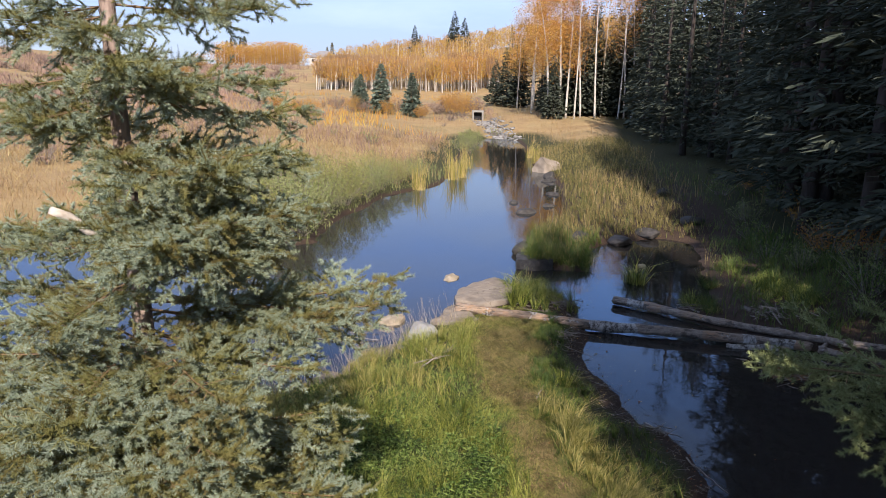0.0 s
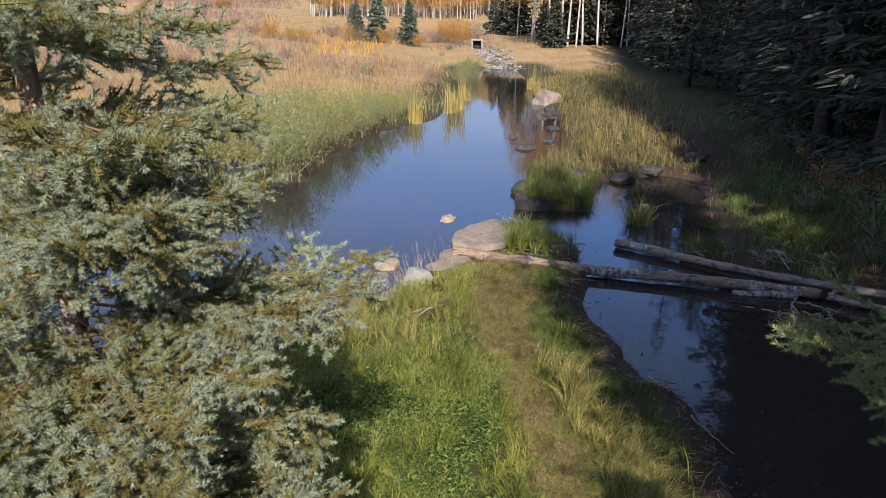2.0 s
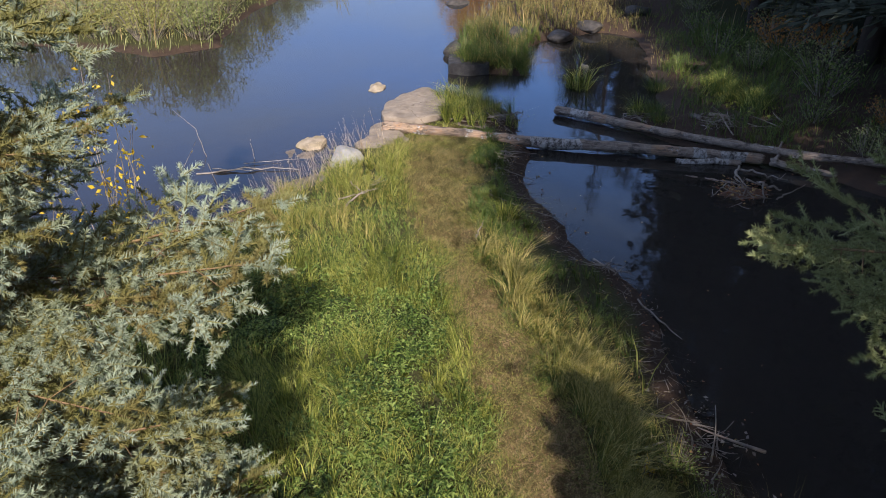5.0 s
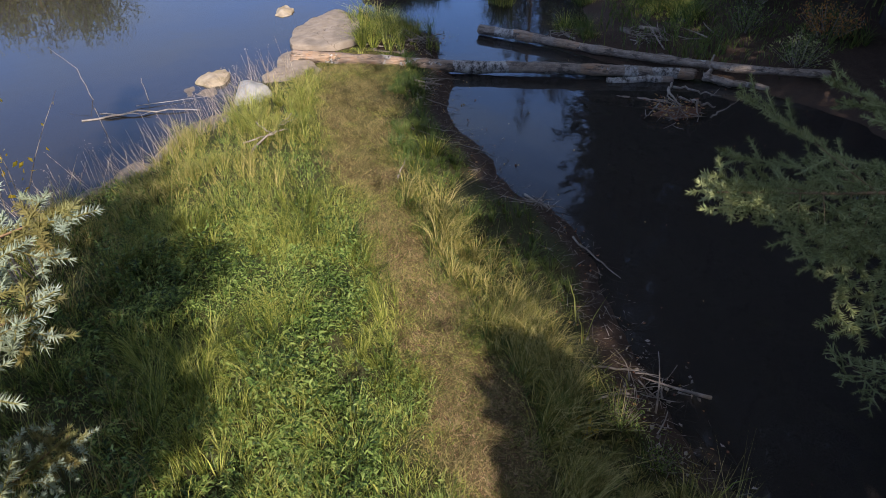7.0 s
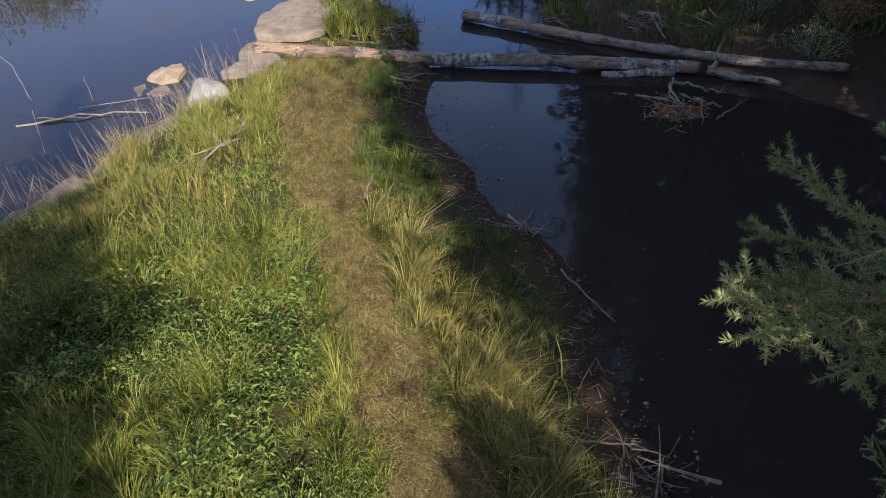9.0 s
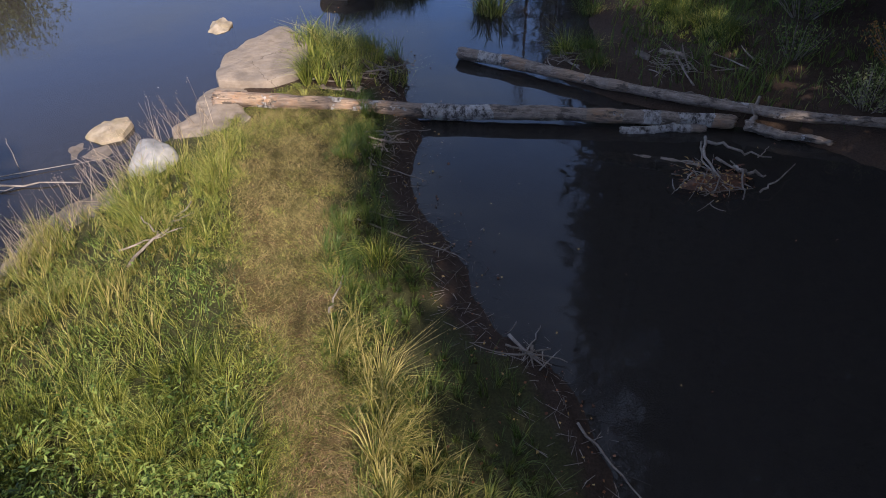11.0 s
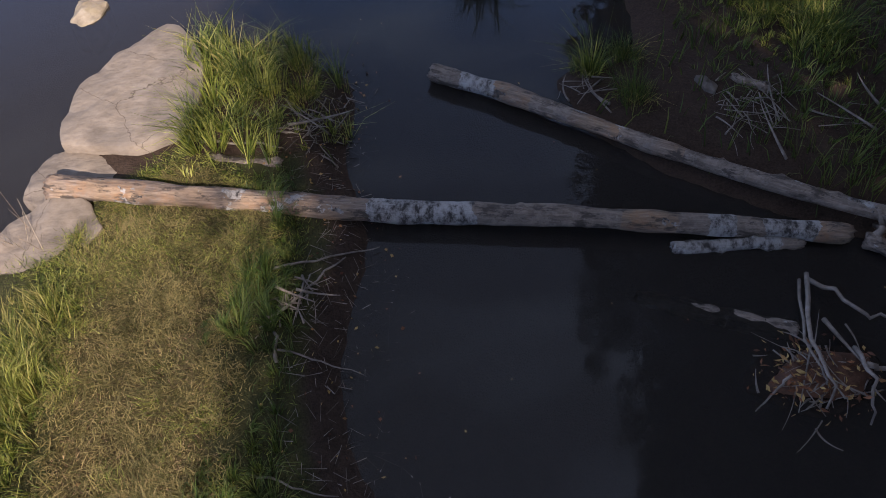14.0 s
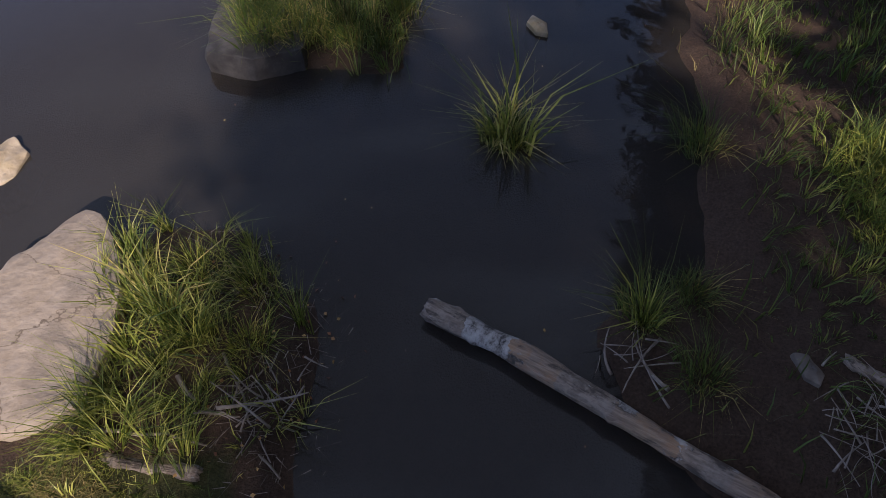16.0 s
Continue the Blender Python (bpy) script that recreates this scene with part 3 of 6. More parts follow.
def land(x, y):
    shape = np.shape(x)
    x, y = np.asarray(x, float).ravel(), np.asarray(y, float).ravel()
    d = shore_distance(x, y)
    bank = 0.17 * smooth(-0.05, 0.55, d) + 0.10 * smooth(0.5, 1.6, d)
    z = WATER - 0.03 + bank
    z = z - 0.75 * smooth(0.05, 2.2, -d) - 0.15 * smooth(0, 0.25, -d)
    meadow = smooth(2, 12, d) * smooth(-3.5, -8, x - 0.0 * y) * 0.5 + smooth(1, 8, d) * smooth(20, 32, y) * 0.35
    east = smooth(0.6, 7, d) * smooth(6.5, 9, x) * 0.75
    z = z + np.maximum(meadow, east) * smooth(0, 0.6, d)
    z = z + np.maximum(y - 40, 0) * 0.0165 * smooth(0.5, 14, d) * smooth(300, 60, np.abs(x))
    z = z - 0.05 * smooth(0.5, 0.1, path_distance(x, y)) * smooth(19, 17, y)
    r = np.hypot(x, y)
    # the valley's sides
    ahead = smooth(170, 335, y) * (9 + 0.14 * np.clip(x + 38, 0, 130))
    west = smooth(-75, -230, x) * 17 * smooth(20, 150, y) + smooth(-60, -160, x) * smooth(200, 330, y) * 3
    right = smooth(22, 80, x) * 9 * smooth(-40, 30, y)
    z = z + np.where(y > 0, np.maximum(ahead, west), 0) + right * smooth(260, 120, y)
    z = z - 0.9 * smooth(2.2, 0.6, np.abs(x - creek_line(y))) * smooth(80, 86, y) * smooth(112, 106, y) * 0.7
    z = z + 0.05 * fbm(x * 1.1, y * 1.1, 21, 3) * smooth(0.1, 0.8, d) + 0.6 * fbm(x * 0.06, y * 0.06, 31, 3) * smooth(8, 40, d)
    z = z + 0.03 * fbm(x * 3.1, y * 3.1, 41, 2) * smooth(-0.4, 0.3, d)
    return z.reshape(shape)


def lie(x, y):
    return float(land(np.array([x]), np.array([y]))[0])


def graded(lo, hi, step, far_lo, far_hi, grow=1.09, most=14.0):
    mid = list(np.arange(lo, hi + 1e-6, step))
    s, v = step, hi
    while v < far_hi:
        s = min(s * grow, most)
        v += s
        mid.append(v)
    s, v = step, lo
    front = []
    while v > far_lo:
        s = min(s * grow, most)
        v -= s
        front.append(v)
    return np.array(front[::-1] + mid)


gx, gy = graded(-6.5, 11, 0.2, -520, 520), graded(4, 27, 0.2, -160, 900, 1.06)
GX, GY = np.meshgrid(gx, gy, indexing="xy")
GZ = land(GX, GY)
nx, ny = len(gx), len(gy)
ii, jj = np.meshgrid(np.arange(nx - 1), np.arange(ny - 1), indexing="xy")
q0 = jj * nx + ii
quads = np.stack([q0, q0 + 1, q0 + 1 + nx, q0 + nx], -1).reshape(-1, 4)
ground_mesh = mesh_of("ground", np.stack([GX, GY, GZ], -1).reshape(-1, 3), quads, [M_GROUND], soft_shade=True)
fx, fy = GX.ravel(), GY.ravel()
fd = shore_distance(fx, fy)
on_spit = smooth(22, 20, fy) * smooth(-9, -6, fx) * smooth(6, 4.5, fx)
zone_path = smooth(0.60, 0.28, path_distance(fx, fy)) * smooth(18.6, 17.4, fy) * (1 - 0.5 * smooth(13, 15, fy))
zone_mud = np.maximum(smooth(0.25, -0.1, fd), smooth(0.75, 0.3, fd) * smooth(2.0, 2.8, fx) * smooth(22, 20, fy))
zone_mud = np.maximum(zone_mud, smooth(5.2, 6.0, fx) * smooth(60, 40, fy) * smooth(9.5 + 0.1 * 20, 10.5, fx - 0.04 * fy) * 0.75)
zone_mud = np.maximum(zone_mud, smooth(5.2, 5.8, fx) * smooth(24, 21, fy))
zone_mud = np.maximum(zone_mud, smooth(0.7, 0.2, fd) * smooth(20.8, 21.6, fy))
zone_mud = np.maximum(zone_mud, smooth(17.75, 18.1, fy) * smooth(21.4, 21.0, fy) * smooth(4.4, 4.0, fx) * smooth(-1, -0.5, fx))
zone_mud = np.where(fd < 0.02, 1.0, zone_mud)
# pale dry tone stops along the forest's shade edge, darkening the ground beyond it
zone_dry = (1 - on_spit) * smooth(1.0, 6.0, fd) * np.maximum(smooth(24, 34, fy), smooth(-6, -12, fx)) * smooth(2.0, -1.0, fx - 9.2 - 0.175 * (fy - 28))
zone_dry = zone_dry * (1 - 0.75 * smooth(1.5, 2.5, fx) * smooth(80, 60, fy))
zone_dry = np.maximum(zone_dry, smooth(120, 160, fy) * 0.75)
for zn, zv in (("path", zone_path), ("mud", zone_mud), ("dry", zone_dry)):
    at = ground_mesh.attributes.new(zn, "FLOAT", "POINT")
    at.data.foreach_set("value", zv.astype(np.float32))
ground = tagged(new("ground", ground_mesh), "uneven earth with trodden path, turf, mud and dry meadow", "ground", kind="structure")

bx, by = np.meshgrid(np.linspace(-24, 14, 20), np.linspace(3, 86, 40), indexing="xy")
wq0 = (np.arange(39)[:, None] * 20 + np.arange(19)[None]).ravel()
water_mesh = mesh_of("water", np.stack([bx, by, np.full_like(bx, WATER)], -1).reshape(-1, 3), np.stack([wq0, wq0 + 1, wq0 + 21, wq0 + 20], -1), [M_WATER])
tagged(new("water", water_mesh), "still dark pond water mirroring the blue sky", "water", kind="structure")


# ---- spruce trees ----
def spruce_bough(length, seed, dens=720, needle=0.030, wide=0.0056, step=0.112, fine=0.098, core=0.0055):
    """A layered spray of short bottle-brush shoots, along +x, its butt at the origin."""
    g = np.random.default_rng(seed)
    s = np.linspace(0, 1, 9)
    sag = g.uniform(-0.14, -0.02)
    axis = np.stack([s * length, 0.05 * length * np.sin(s * 3 + g.uniform(0, 6)) * s, length * (sag * s + (0.04 - sag) * s ** 2.6)], 1)

    def on_axis(k):
        return np.stack([np.interp(k, s, axis[:, c]) for c in range(3)], -1)

    starts, ends, radii, kinds = [], [], [], []

    def seg(a, b, r, kind):
        starts.append(a)
        ends.append(b)
        radii.append(r)
        kinds.append(kind)

    for i in range(len(s) - 1):
        seg(axis[i], axis[i + 1], 0.004 + 0.009 * length * (1 - s[i]), 0 if s[i] < 0.5 else 1)
    k = 0.13
    up = np.array([0, 0, 1.0])
    while k < 0.985:
        p = on_axis(k)
        fwd = unit(on_axis(min(k + 0.05, 1)) - on_axis(k - 0.05))
        for side in (1, -1):
            l1 = (0.44 * length * (1 - k) ** 0.58 + 0.08) * g.uniform(0.5, 1.15) * (0.5 + 0.5 * min(1, k / 0.3))
            ang = radians(g.uniform(40, 66))
            lat = unit(np.array([-fwd[1], fwd[0], 0.0]) * side)
            d = unit(fwd * math.cos(ang) + lat * math.sin(ang) + up * g.uniform(-0.5, 0.4))
            end = p + d * l1 + up * l1 * g.uniform(-0.25, 0.08)
            mid = (p + end) / 2 + up * 0.03 * l1
            seg(p, mid, 0.0035, 0 if l1 > 0.25 else 1)
            seg(mid, end, 0.003, 2)
            m = 0.05 + 0.05 * (k < 0.4)
            while m < l1:
                q = p + (mid - p) * (2 * m / l1) if m < l1 / 2 else mid + (end - mid) * (2 * m / l1 - 1)
                for s2 in (1, -1, 0):
                    if g.random() < (0.14 if s2 else 0.45):
                        continue
                    l2 = min(0.55 * (l1 - m) + 0.08, 0.138 * g.uniform(0.65, 1.3))
                    a2 = radians(g.uniform(30, 58))
                    out = unit(np.cross(up, d)) * s2 + up * (g.uniform(-0.5, 0.45) if s2 else g.choice((1.0, 0.8, -1.0)))
                    d2 = unit(d * math.cos(a2) + unit(out) * math.sin(a2))
                    seg(q, q + d2 * l2, 0.0025, 2 if g.random() < 0.22 + 0.9 * (m / l1) * min(1, 0.3 + k) else 1)
                m += fine * g.uniform(0.8, 1.25)
        k += step / length * g.uniform(0.75, 1.25)
    p0, p1, rr, kd = np.array(starts), np.array(ends), np.array(radii), np.array(kinds)
    pile = Pile()
    pile.add(*prisms(p0, p1, rr, rr * 0.6), 0)
    for kind, mat in ((1, 3), (2, 1)):
        a, b = p0[kd == kind], p1[kd == kind]
        pile.add(*prisms(a, b, np.full(len(a), core), np.full(len(a), core * 0.55)), 3 if core < 0.01 else mat)
        cnt = np.maximum(6, (np.linalg.norm(b - a, axis=1) * dens).astype(int))
        idx = np.repeat(np.arange(len(a)), cnt)
        n = len(idx)
        t = g.random(n)
        t = np.where(g.random(n) < 0.10, 0.97, t)
        d = unit(b - a)[idx]
        base = a[idx] + (b - a)[idx] * t[:, None]
        u = unit(np.cross(d, np.array([[0.02, 0.03, 1.0]])))
        w = np.cross(u, d)
        phi = g.uniform(0, 2 * math.pi, n)
        rad = u * np.cos(phi)[:, None] + w * np.sin(phi)[:, None]
        spread = np.where(t > 0.95, g.uniform(0.05, 0.95, n), g.uniform(0.8, 1.3, n))[:, None]
        nd = unit(d * np.cos(spread) + rad * np.sin(spread) + up * 0.12)
        nl = (needle * g.uniform(0.75, 1.15, n))[:, None]
        sd = unit(np.cross(nd, g.normal(size=(n, 3)))) * wide / 2
        pile.add(np.stack([base - sd, base + sd, base + nd * nl], 1).reshape(-1, 3), np.arange(n * 3).reshape(-1, 3), mat)
    pile.tip = axis[-1]
    return pile


BOUGH_SIZES = (2.4, 1.6, 1.1, 0.7, 0.4)
NEEDLE_MATS = [M_TWIG, M_NEEDLE, M_SHOOT, M_OLD_NEEDLE]
LIGHT_BOUGHS = {L: [spruce_bough(L, 160 + i * 7 + k, 72, 0.044, 0.019, 0.17, 0.13, 0.012).mesh("bough", NEEDLE_MATS) for k in range(2)] for i, L in enumerate(BOUGH_SIZES)}
NEAR_BOUGHS, TIPS = {}, {}
for i, L in enumerate(BOUGH_SIZES):
    piles = [spruce_bough(L, 100 + i * 7 + k) for k in range(3)]
    NEAR_BOUGHS[L] = [p.mesh("bough", NEEDLE_MATS) for p in piles]
    TIPS[L] = [p.tip for p in piles]


def recoloured(me, mat):
    out = me.copy()
    out.materials[1] = out.materials[2] = out.materials[3] = mat
    return out


# the same boughs again, with needles toned down for shade
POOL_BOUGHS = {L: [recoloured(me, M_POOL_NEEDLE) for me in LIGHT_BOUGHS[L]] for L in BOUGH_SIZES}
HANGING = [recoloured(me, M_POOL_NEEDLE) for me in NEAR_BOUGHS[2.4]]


def near_spruce(x, y, height, reach, label, seed, whorls, r0=0.10, pool=False):
    """A spruce beside the walk; whorls: (height, boughs, first bearing, last bearing, share of the reach, fine)."""
    g = random.Random(seed)
    tree = holder("spruce_tree", pose(x, y, lie(x, y)), label, "tree", "spruces beside the pond")
    zs = np.linspace(0, height, 26)
    line = np.stack([0.03 * np.sin(zs * 0.9 + seed), 0.03 * np.cos(zs * 0.7 + seed), zs - 0.08], 1)
    rad = np.maximum(r0 * (1 - zs / height) ** 0.7, 0.008)
    part("trunk", mesh_of("trunk", *tube(line, rad, 12), [M_BARK], soft_shade=True), tree, "scaly pinkish grey trunk")
    for z, count, first, last, share, fine in whorls:
        k = z / height
        want = reach * (1 - k) ** 0.72 * (0.7 + 0.3 * smooth(0, 0.22, k)) * share + 0.12
        for i in range(count):
            az = first + (last - first) * (i + g.uniform(0.2, 0.8)) / count
            L = want * g.uniform(0.75, 1.08)
            base = min(BOUGH_SIZES, key=lambda q: abs(math.log(q / L)))
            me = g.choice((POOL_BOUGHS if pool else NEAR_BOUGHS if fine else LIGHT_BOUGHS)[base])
            dip = -9 + 18 * k + g.uniform(-7, 7)
            m = pose(0, 0, z + g.uniform(-0.05, 0.05), 0, 0, az) @ pose(0, 0, 0, g.uniform(-18, 18), -dip, 0) @ Matrix.Scale(L / base, 4)
            part("bough", me, tree, at=m)
    return tree


def forest_spruce(name, height, reach, mat, seed, sprays=14, dens=1.0, more=0, slim=0.24, size=1.0):
    """A whole spruce for the middle distance: trunk, and a crown of drooping layered sprays."""
    g = np.random.default_rng(seed)
    crown = Pile()
    z = height * 0.06
    while z < height * 0.985:
        k = z / height
        want = reach * (1 - k) ** 0.85 * (0.7 + 0.3 * min(1, k / 0.15)) + 0.12
        for _ in range(int(5 + more + 3 * (1 - k))):
            az = g.uniform(0, 2 * math.pi)
            L = want * g.uniform(0.65, 1.2)
            dx = np.array([math.cos(az), math.sin(az), 0.0])
            lat = np.array([-dx[1], dx[0], 0.0])
            m = max(5, int(sprays * dens * (0.35 + 0.65 * L / reach)))
            t = g.uniform(0.12, 1.0, m) ** 0.75
            spread = (1.02 - t) * 0.45 * L * g.uniform(-1, 1, m)
            drop = L * (-0.16 * t + 0.10 * t ** 3) + 0.18 * k * L * t
            c = np.array([0, 0, z]) + dx * (t * L)[:, None] + lat * spread[:, None] + np.array([0, 0, 1.0]) * (drop + g.normal(0, 0.03 * L, m))[:, None]
            d = unit(dx * 1.0 + lat * (np.sign(spread) * g.uniform(0.2, 1.0, m))[:, None] + np.array([0, 0, 1.0]) * g.uniform(-0.75, 0.15, m)[:, None])
            ln = (0.20 * L + 0.18) * size * g.uniform(0.7, 1.4, m)
            sd = unit(np.cross(d, np.array([0, 0, 1.0]) + g.normal(0, 0.5, (m, 3)))) * (ln * slim)[:, None]
            tip = c + d * ln[:, None]
            v = np.stack([c - sd * 0.6, c + sd * 0.6, c + d * ln[:, None] * 0.55 + sd, tip, c + d * ln[:, None] * 0.55 - sd], 1).reshape(-1, 3)
            f = (np.arange(m)[:, None, None] * 5 + np.array([[0, 1, 2], [0, 2, 4], [4, 2, 3]])[None]).reshape(-1, 3)
            crown.add(v, f)
        z += height * 0.030 * (1.15 - 0.5 * k)
    zs = np.linspace(0, height, 8)
    trunk = mesh_of("trunk", *tube(np.stack([0 * zs, 0 * zs, zs - 0.4], 1), np.maximum(0.014 * height * (1 - zs / height), 0.01), 7), [M_DARK_BARK], soft_shade=True)
    return trunk, crown.mesh("crown", [mat])


def stand(meshes, x, y, scale, label, group, name="spruce_tree", turn=0.0, category="tree"):
    tree = holder(name, pose(x, y, lie(x, y), 0, 0, turn) @ Matrix.Scale(scale, 4), label, category, group)
    part("trunk", meshes[0], tree)
    part("crown", meshes[1], tree)
    return tree


def aimed_bough(tree, x, y, root, tip, k, size, meshes=None):
    """One bough of a tree at (x, y), from its trunk at the height root to the point tip."""
    want, have = Vector((tip[0] - x, tip[1] - y, tip[2] - root)), Vector(TIPS[size][k])
    yaw = math.atan2(want.y, want.x) - math.atan2(have.y, have.x)
    lift = math.atan2(want.z, math.hypot(want.x, want.y)) - math.atan2(have.z, math.hypot(have.x, have.y))
    m = pose(0, 0, root - lie(x, y), 0, -math.degrees(lift), math.degrees(yaw))
    part("bough", (meshes or NEAR_BOUGHS[size])[k], tree, at=m @ Matrix.Scale(want.length / have.length, 4))


# the blue spruce that the walk passes: bare gaps between its upper whorls, boughs facing the path reaching far
BLUE = (-1.89, 4.45)
blue_spruce = near_spruce(*BLUE, 8.9, 2.2, "blue-green spruce with grey frosted needles beside the pond", 5, [
    (0.55, 5, 0, 360, 0.85, False), (0.95, 5, 20, 380, 0.95, False), (1.35, 5, 0, 360, 1.0, False), (1.75, 5, 30, 390, 0.95, False), (2.1, 5, 10, 370, 0.9, False), (2.45, 5, 40, 400, 0.85, False),
    (2.8, 6, -130, 40, 0.8, True), (2.8, 3, 60, 200, 0.8, False), (3.15, 6, -150, 20, 0.85, True), (3.15, 3, 60, 190, 0.75, False), (3.5, 4, -120, 10, 0.85, True), (3.5, 3, 60, 190, 0.7, False),
    (3.85, 5, 160, 290, 0.9, True), (3.9, 1, 110, 150, 0.6, False), (4.3, 2, 110, 190, 0.7, True), (4.75, 1, 130, 170, 0.6, True), (5.3, 2, 100, 200, 0.5, True),
    (6.5, 3, 60, 220, 0.8, True), (6.95, 5, 0, 360, 0.6, False), (7.4, 5, 30, 390, 0.65, False), (7.85, 5, 0, 360, 0.7, False), (8.25, 5, 20, 380, 0.8, False), (8.6, 5, 0, 360, 0.9, False)], r0=0.095)
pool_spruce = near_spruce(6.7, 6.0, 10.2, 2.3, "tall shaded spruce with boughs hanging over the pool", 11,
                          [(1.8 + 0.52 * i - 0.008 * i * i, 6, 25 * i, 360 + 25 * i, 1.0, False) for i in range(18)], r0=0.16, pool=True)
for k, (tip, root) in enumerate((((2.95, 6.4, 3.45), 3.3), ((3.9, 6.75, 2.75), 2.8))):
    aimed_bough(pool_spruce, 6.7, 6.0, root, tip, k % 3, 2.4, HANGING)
for k, (tip, root) in enumerate((
        ((-1.04, 4.5, 6.30), 6.30), ((-2.75, 4.2, 6.10), 6.25), ((-1.55, 3.6, 5.98), 6.05), ((-1.30, 3.95, 5.84), 5.98), ((-0.90, 4.30, 5.87), 5.95), ((-0.92, 4.95, 5.72), 5.8), ((-2.35, 4.0, 5.72), 5.9), ((-2.75, 4.35, 5.55), 5.7),
        ((-2.45, 4.1, 6.38), 6.4), ((-2.65, 4.6, 6.25), 6.3), ((-1.35, 4.15, 6.42), 6.45), ((-0.95, 4.75, 6.42), 6.42), ((-1.72, 3.72, 6.12), 6.2), ((-1.42, 3.8, 5.9), 6.0), ((-2.6, 4.0, 5.85), 5.95), ((-2.2, 3.8, 5.66), 5.8),
        ((-0.95, 4.5, 5.48), 5.45), ((-1.15, 3.85, 5.36), 5.4), ((-1.2, 4.1, 5.02), 5.05),
        ((-0.86, 4.77, 5.38), 5.42), ((-0.90, 4.15, 5.52), 5.5), ((-1.0, 3.65, 5.45), 5.5), ((-1.55, 3.7, 5.5), 5.55),
        ((-0.86, 4.95, 5.06), 5.02), ((-1.0, 4.45, 5.12), 5.05), ((-1.0, 3.68, 5.18), 5.08), ((-1.30, 3.45, 5.12), 5.05), ((-2.75, 4.6, 4.98), 4.95), ((-2.75, 4.1, 4.95), 4.9),
        ((-0.33, 5.02, 4.56), 4.55), ((-0.32, 4.56, 4.52), 4.6), ((-0.62, 4.35, 4.50), 4.5), ((-0.68, 3.86, 4.34), 4.4), ((-0.95, 3.4, 4.32), 4.4), ((-1.85, 3.4, 4.72), 4.7), ((-2.3, 3.6, 4.66), 4.65), ((-0.75, 5.3, 4.3), 4.3),
        ((-1.05, 3.72, 4.08), 4.1), ((-1.42, 3.5, 4.12), 4.1), ((-0.98, 3.3, 4.08), 4.05), ((-1.75, 3.35, 4.35), 4.3), ((-2.0, 3.15, 4.15), 4.1), ((-2.5, 3.6, 4.3), 4.2), ((-1.15, 3.15, 3.95), 3.95),
        ((-0.74, 5.35, 3.22), 3.1), ((-0.85, 4.6, 3.40), 3.3), ((-0.56, 5.0, 2.92), 2.8), ((-1.0, 4.0, 3.55), 3.5), ((-1.35, 3.1, 3.5), 3.5),
        ((-1.34, 3.9, 5.21), 5.16), ((-1.09, 3.7, 5.16), 5.18), ((-1.02, 4.0, 5.1), 5.05), ((-0.84, 4.1, 5.16), 5.18), ((-0.74, 4.4, 5.16), 5.11), ((-1.22, 3.6, 5.06), 5.08), ((-1.02, 3.7, 5.0), 4.95), ((-0.84, 3.9, 4.98), 5.0))):
    aimed_bough(blue_spruce, *BLUE, root, tip, k % 3, 1.6 if k > 22 else 1.1)
# a broken dead limb on the blue spruce
limb = np.array([(-1.93, 4.42, 4.90), (-2.09, 4.3, 5.02), (-2.15, 4.225, 5.11), (-2.21, 4.15, 5.16)]) - np.array([*BLUE, lie(*BLUE)])
part("dead_branch", mesh_of("dead_branch", *tube(limb, [0.030, 0.029, 0.027, 0.024], 9), [M_PALE_WOOD], soft_shade=True), blue_spruce, "broken bleached limb")

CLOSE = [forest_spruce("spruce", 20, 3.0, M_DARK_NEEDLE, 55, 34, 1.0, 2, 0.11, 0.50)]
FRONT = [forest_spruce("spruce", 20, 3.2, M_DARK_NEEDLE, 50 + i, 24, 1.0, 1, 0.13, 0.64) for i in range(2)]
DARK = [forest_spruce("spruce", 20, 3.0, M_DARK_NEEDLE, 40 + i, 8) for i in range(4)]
SMALL = [forest_spruce("spruce", 6.5, 1.5, M_FAR_NEEDLE, 60 + i, 20, 1.0, 3) for i in range(3)]
EDGE = [forest_spruce("spruce", 12, 2.6, M_DARK_NEEDLE, 70 + i, 16, 1.0, 2) for i in range(2)]
gr = random.Random(3)
# forest in the shade, east of the pond and behind the walk
def wood_edge(y):
    """How far west the shaded forest reaches."""
    if y > 70:
        return 25.0
    if y > 24:
        return 16.2 + 0.06 * (y - 24)
    return max(6.8, 0.70 * y + 2.0, 10.9 if y > 3 else 0)


def tree_line(x, y):
    """How tall the forest stands: it sinks towards the north, where the pool mirrors open sky."""
    bearing = math.degrees(math.atan2(x - 4.1, y - 10.5))
    if bearing > 25 or y < 12:
        return 40.0
    return math.hypot(x - 4.1, y - 10.5) * math.tan(radians(np.interp(bearing, [12, 17, 21, 25], [15, 18, 21, 24])))


spots = []
for _ in range(5000):
    x, y = gr.uniform(6, 46), gr.uniform(-26, 105)
    edge = wood_edge(y)
    if x < edge + gr.uniform(0, 1.2) or x > edge + 14 or y < 15 and abs(x - 9.85 - 0.07 * (19 - y)) < 1.1:
        continue
    if all((x - a) ** 2 + (y - b) ** 2 > (3.2 + 0.05 * max(0, x - edge)) ** 2 for a, b in spots):
        spots.append((x, y))
    if len(spots) > 106:
        break
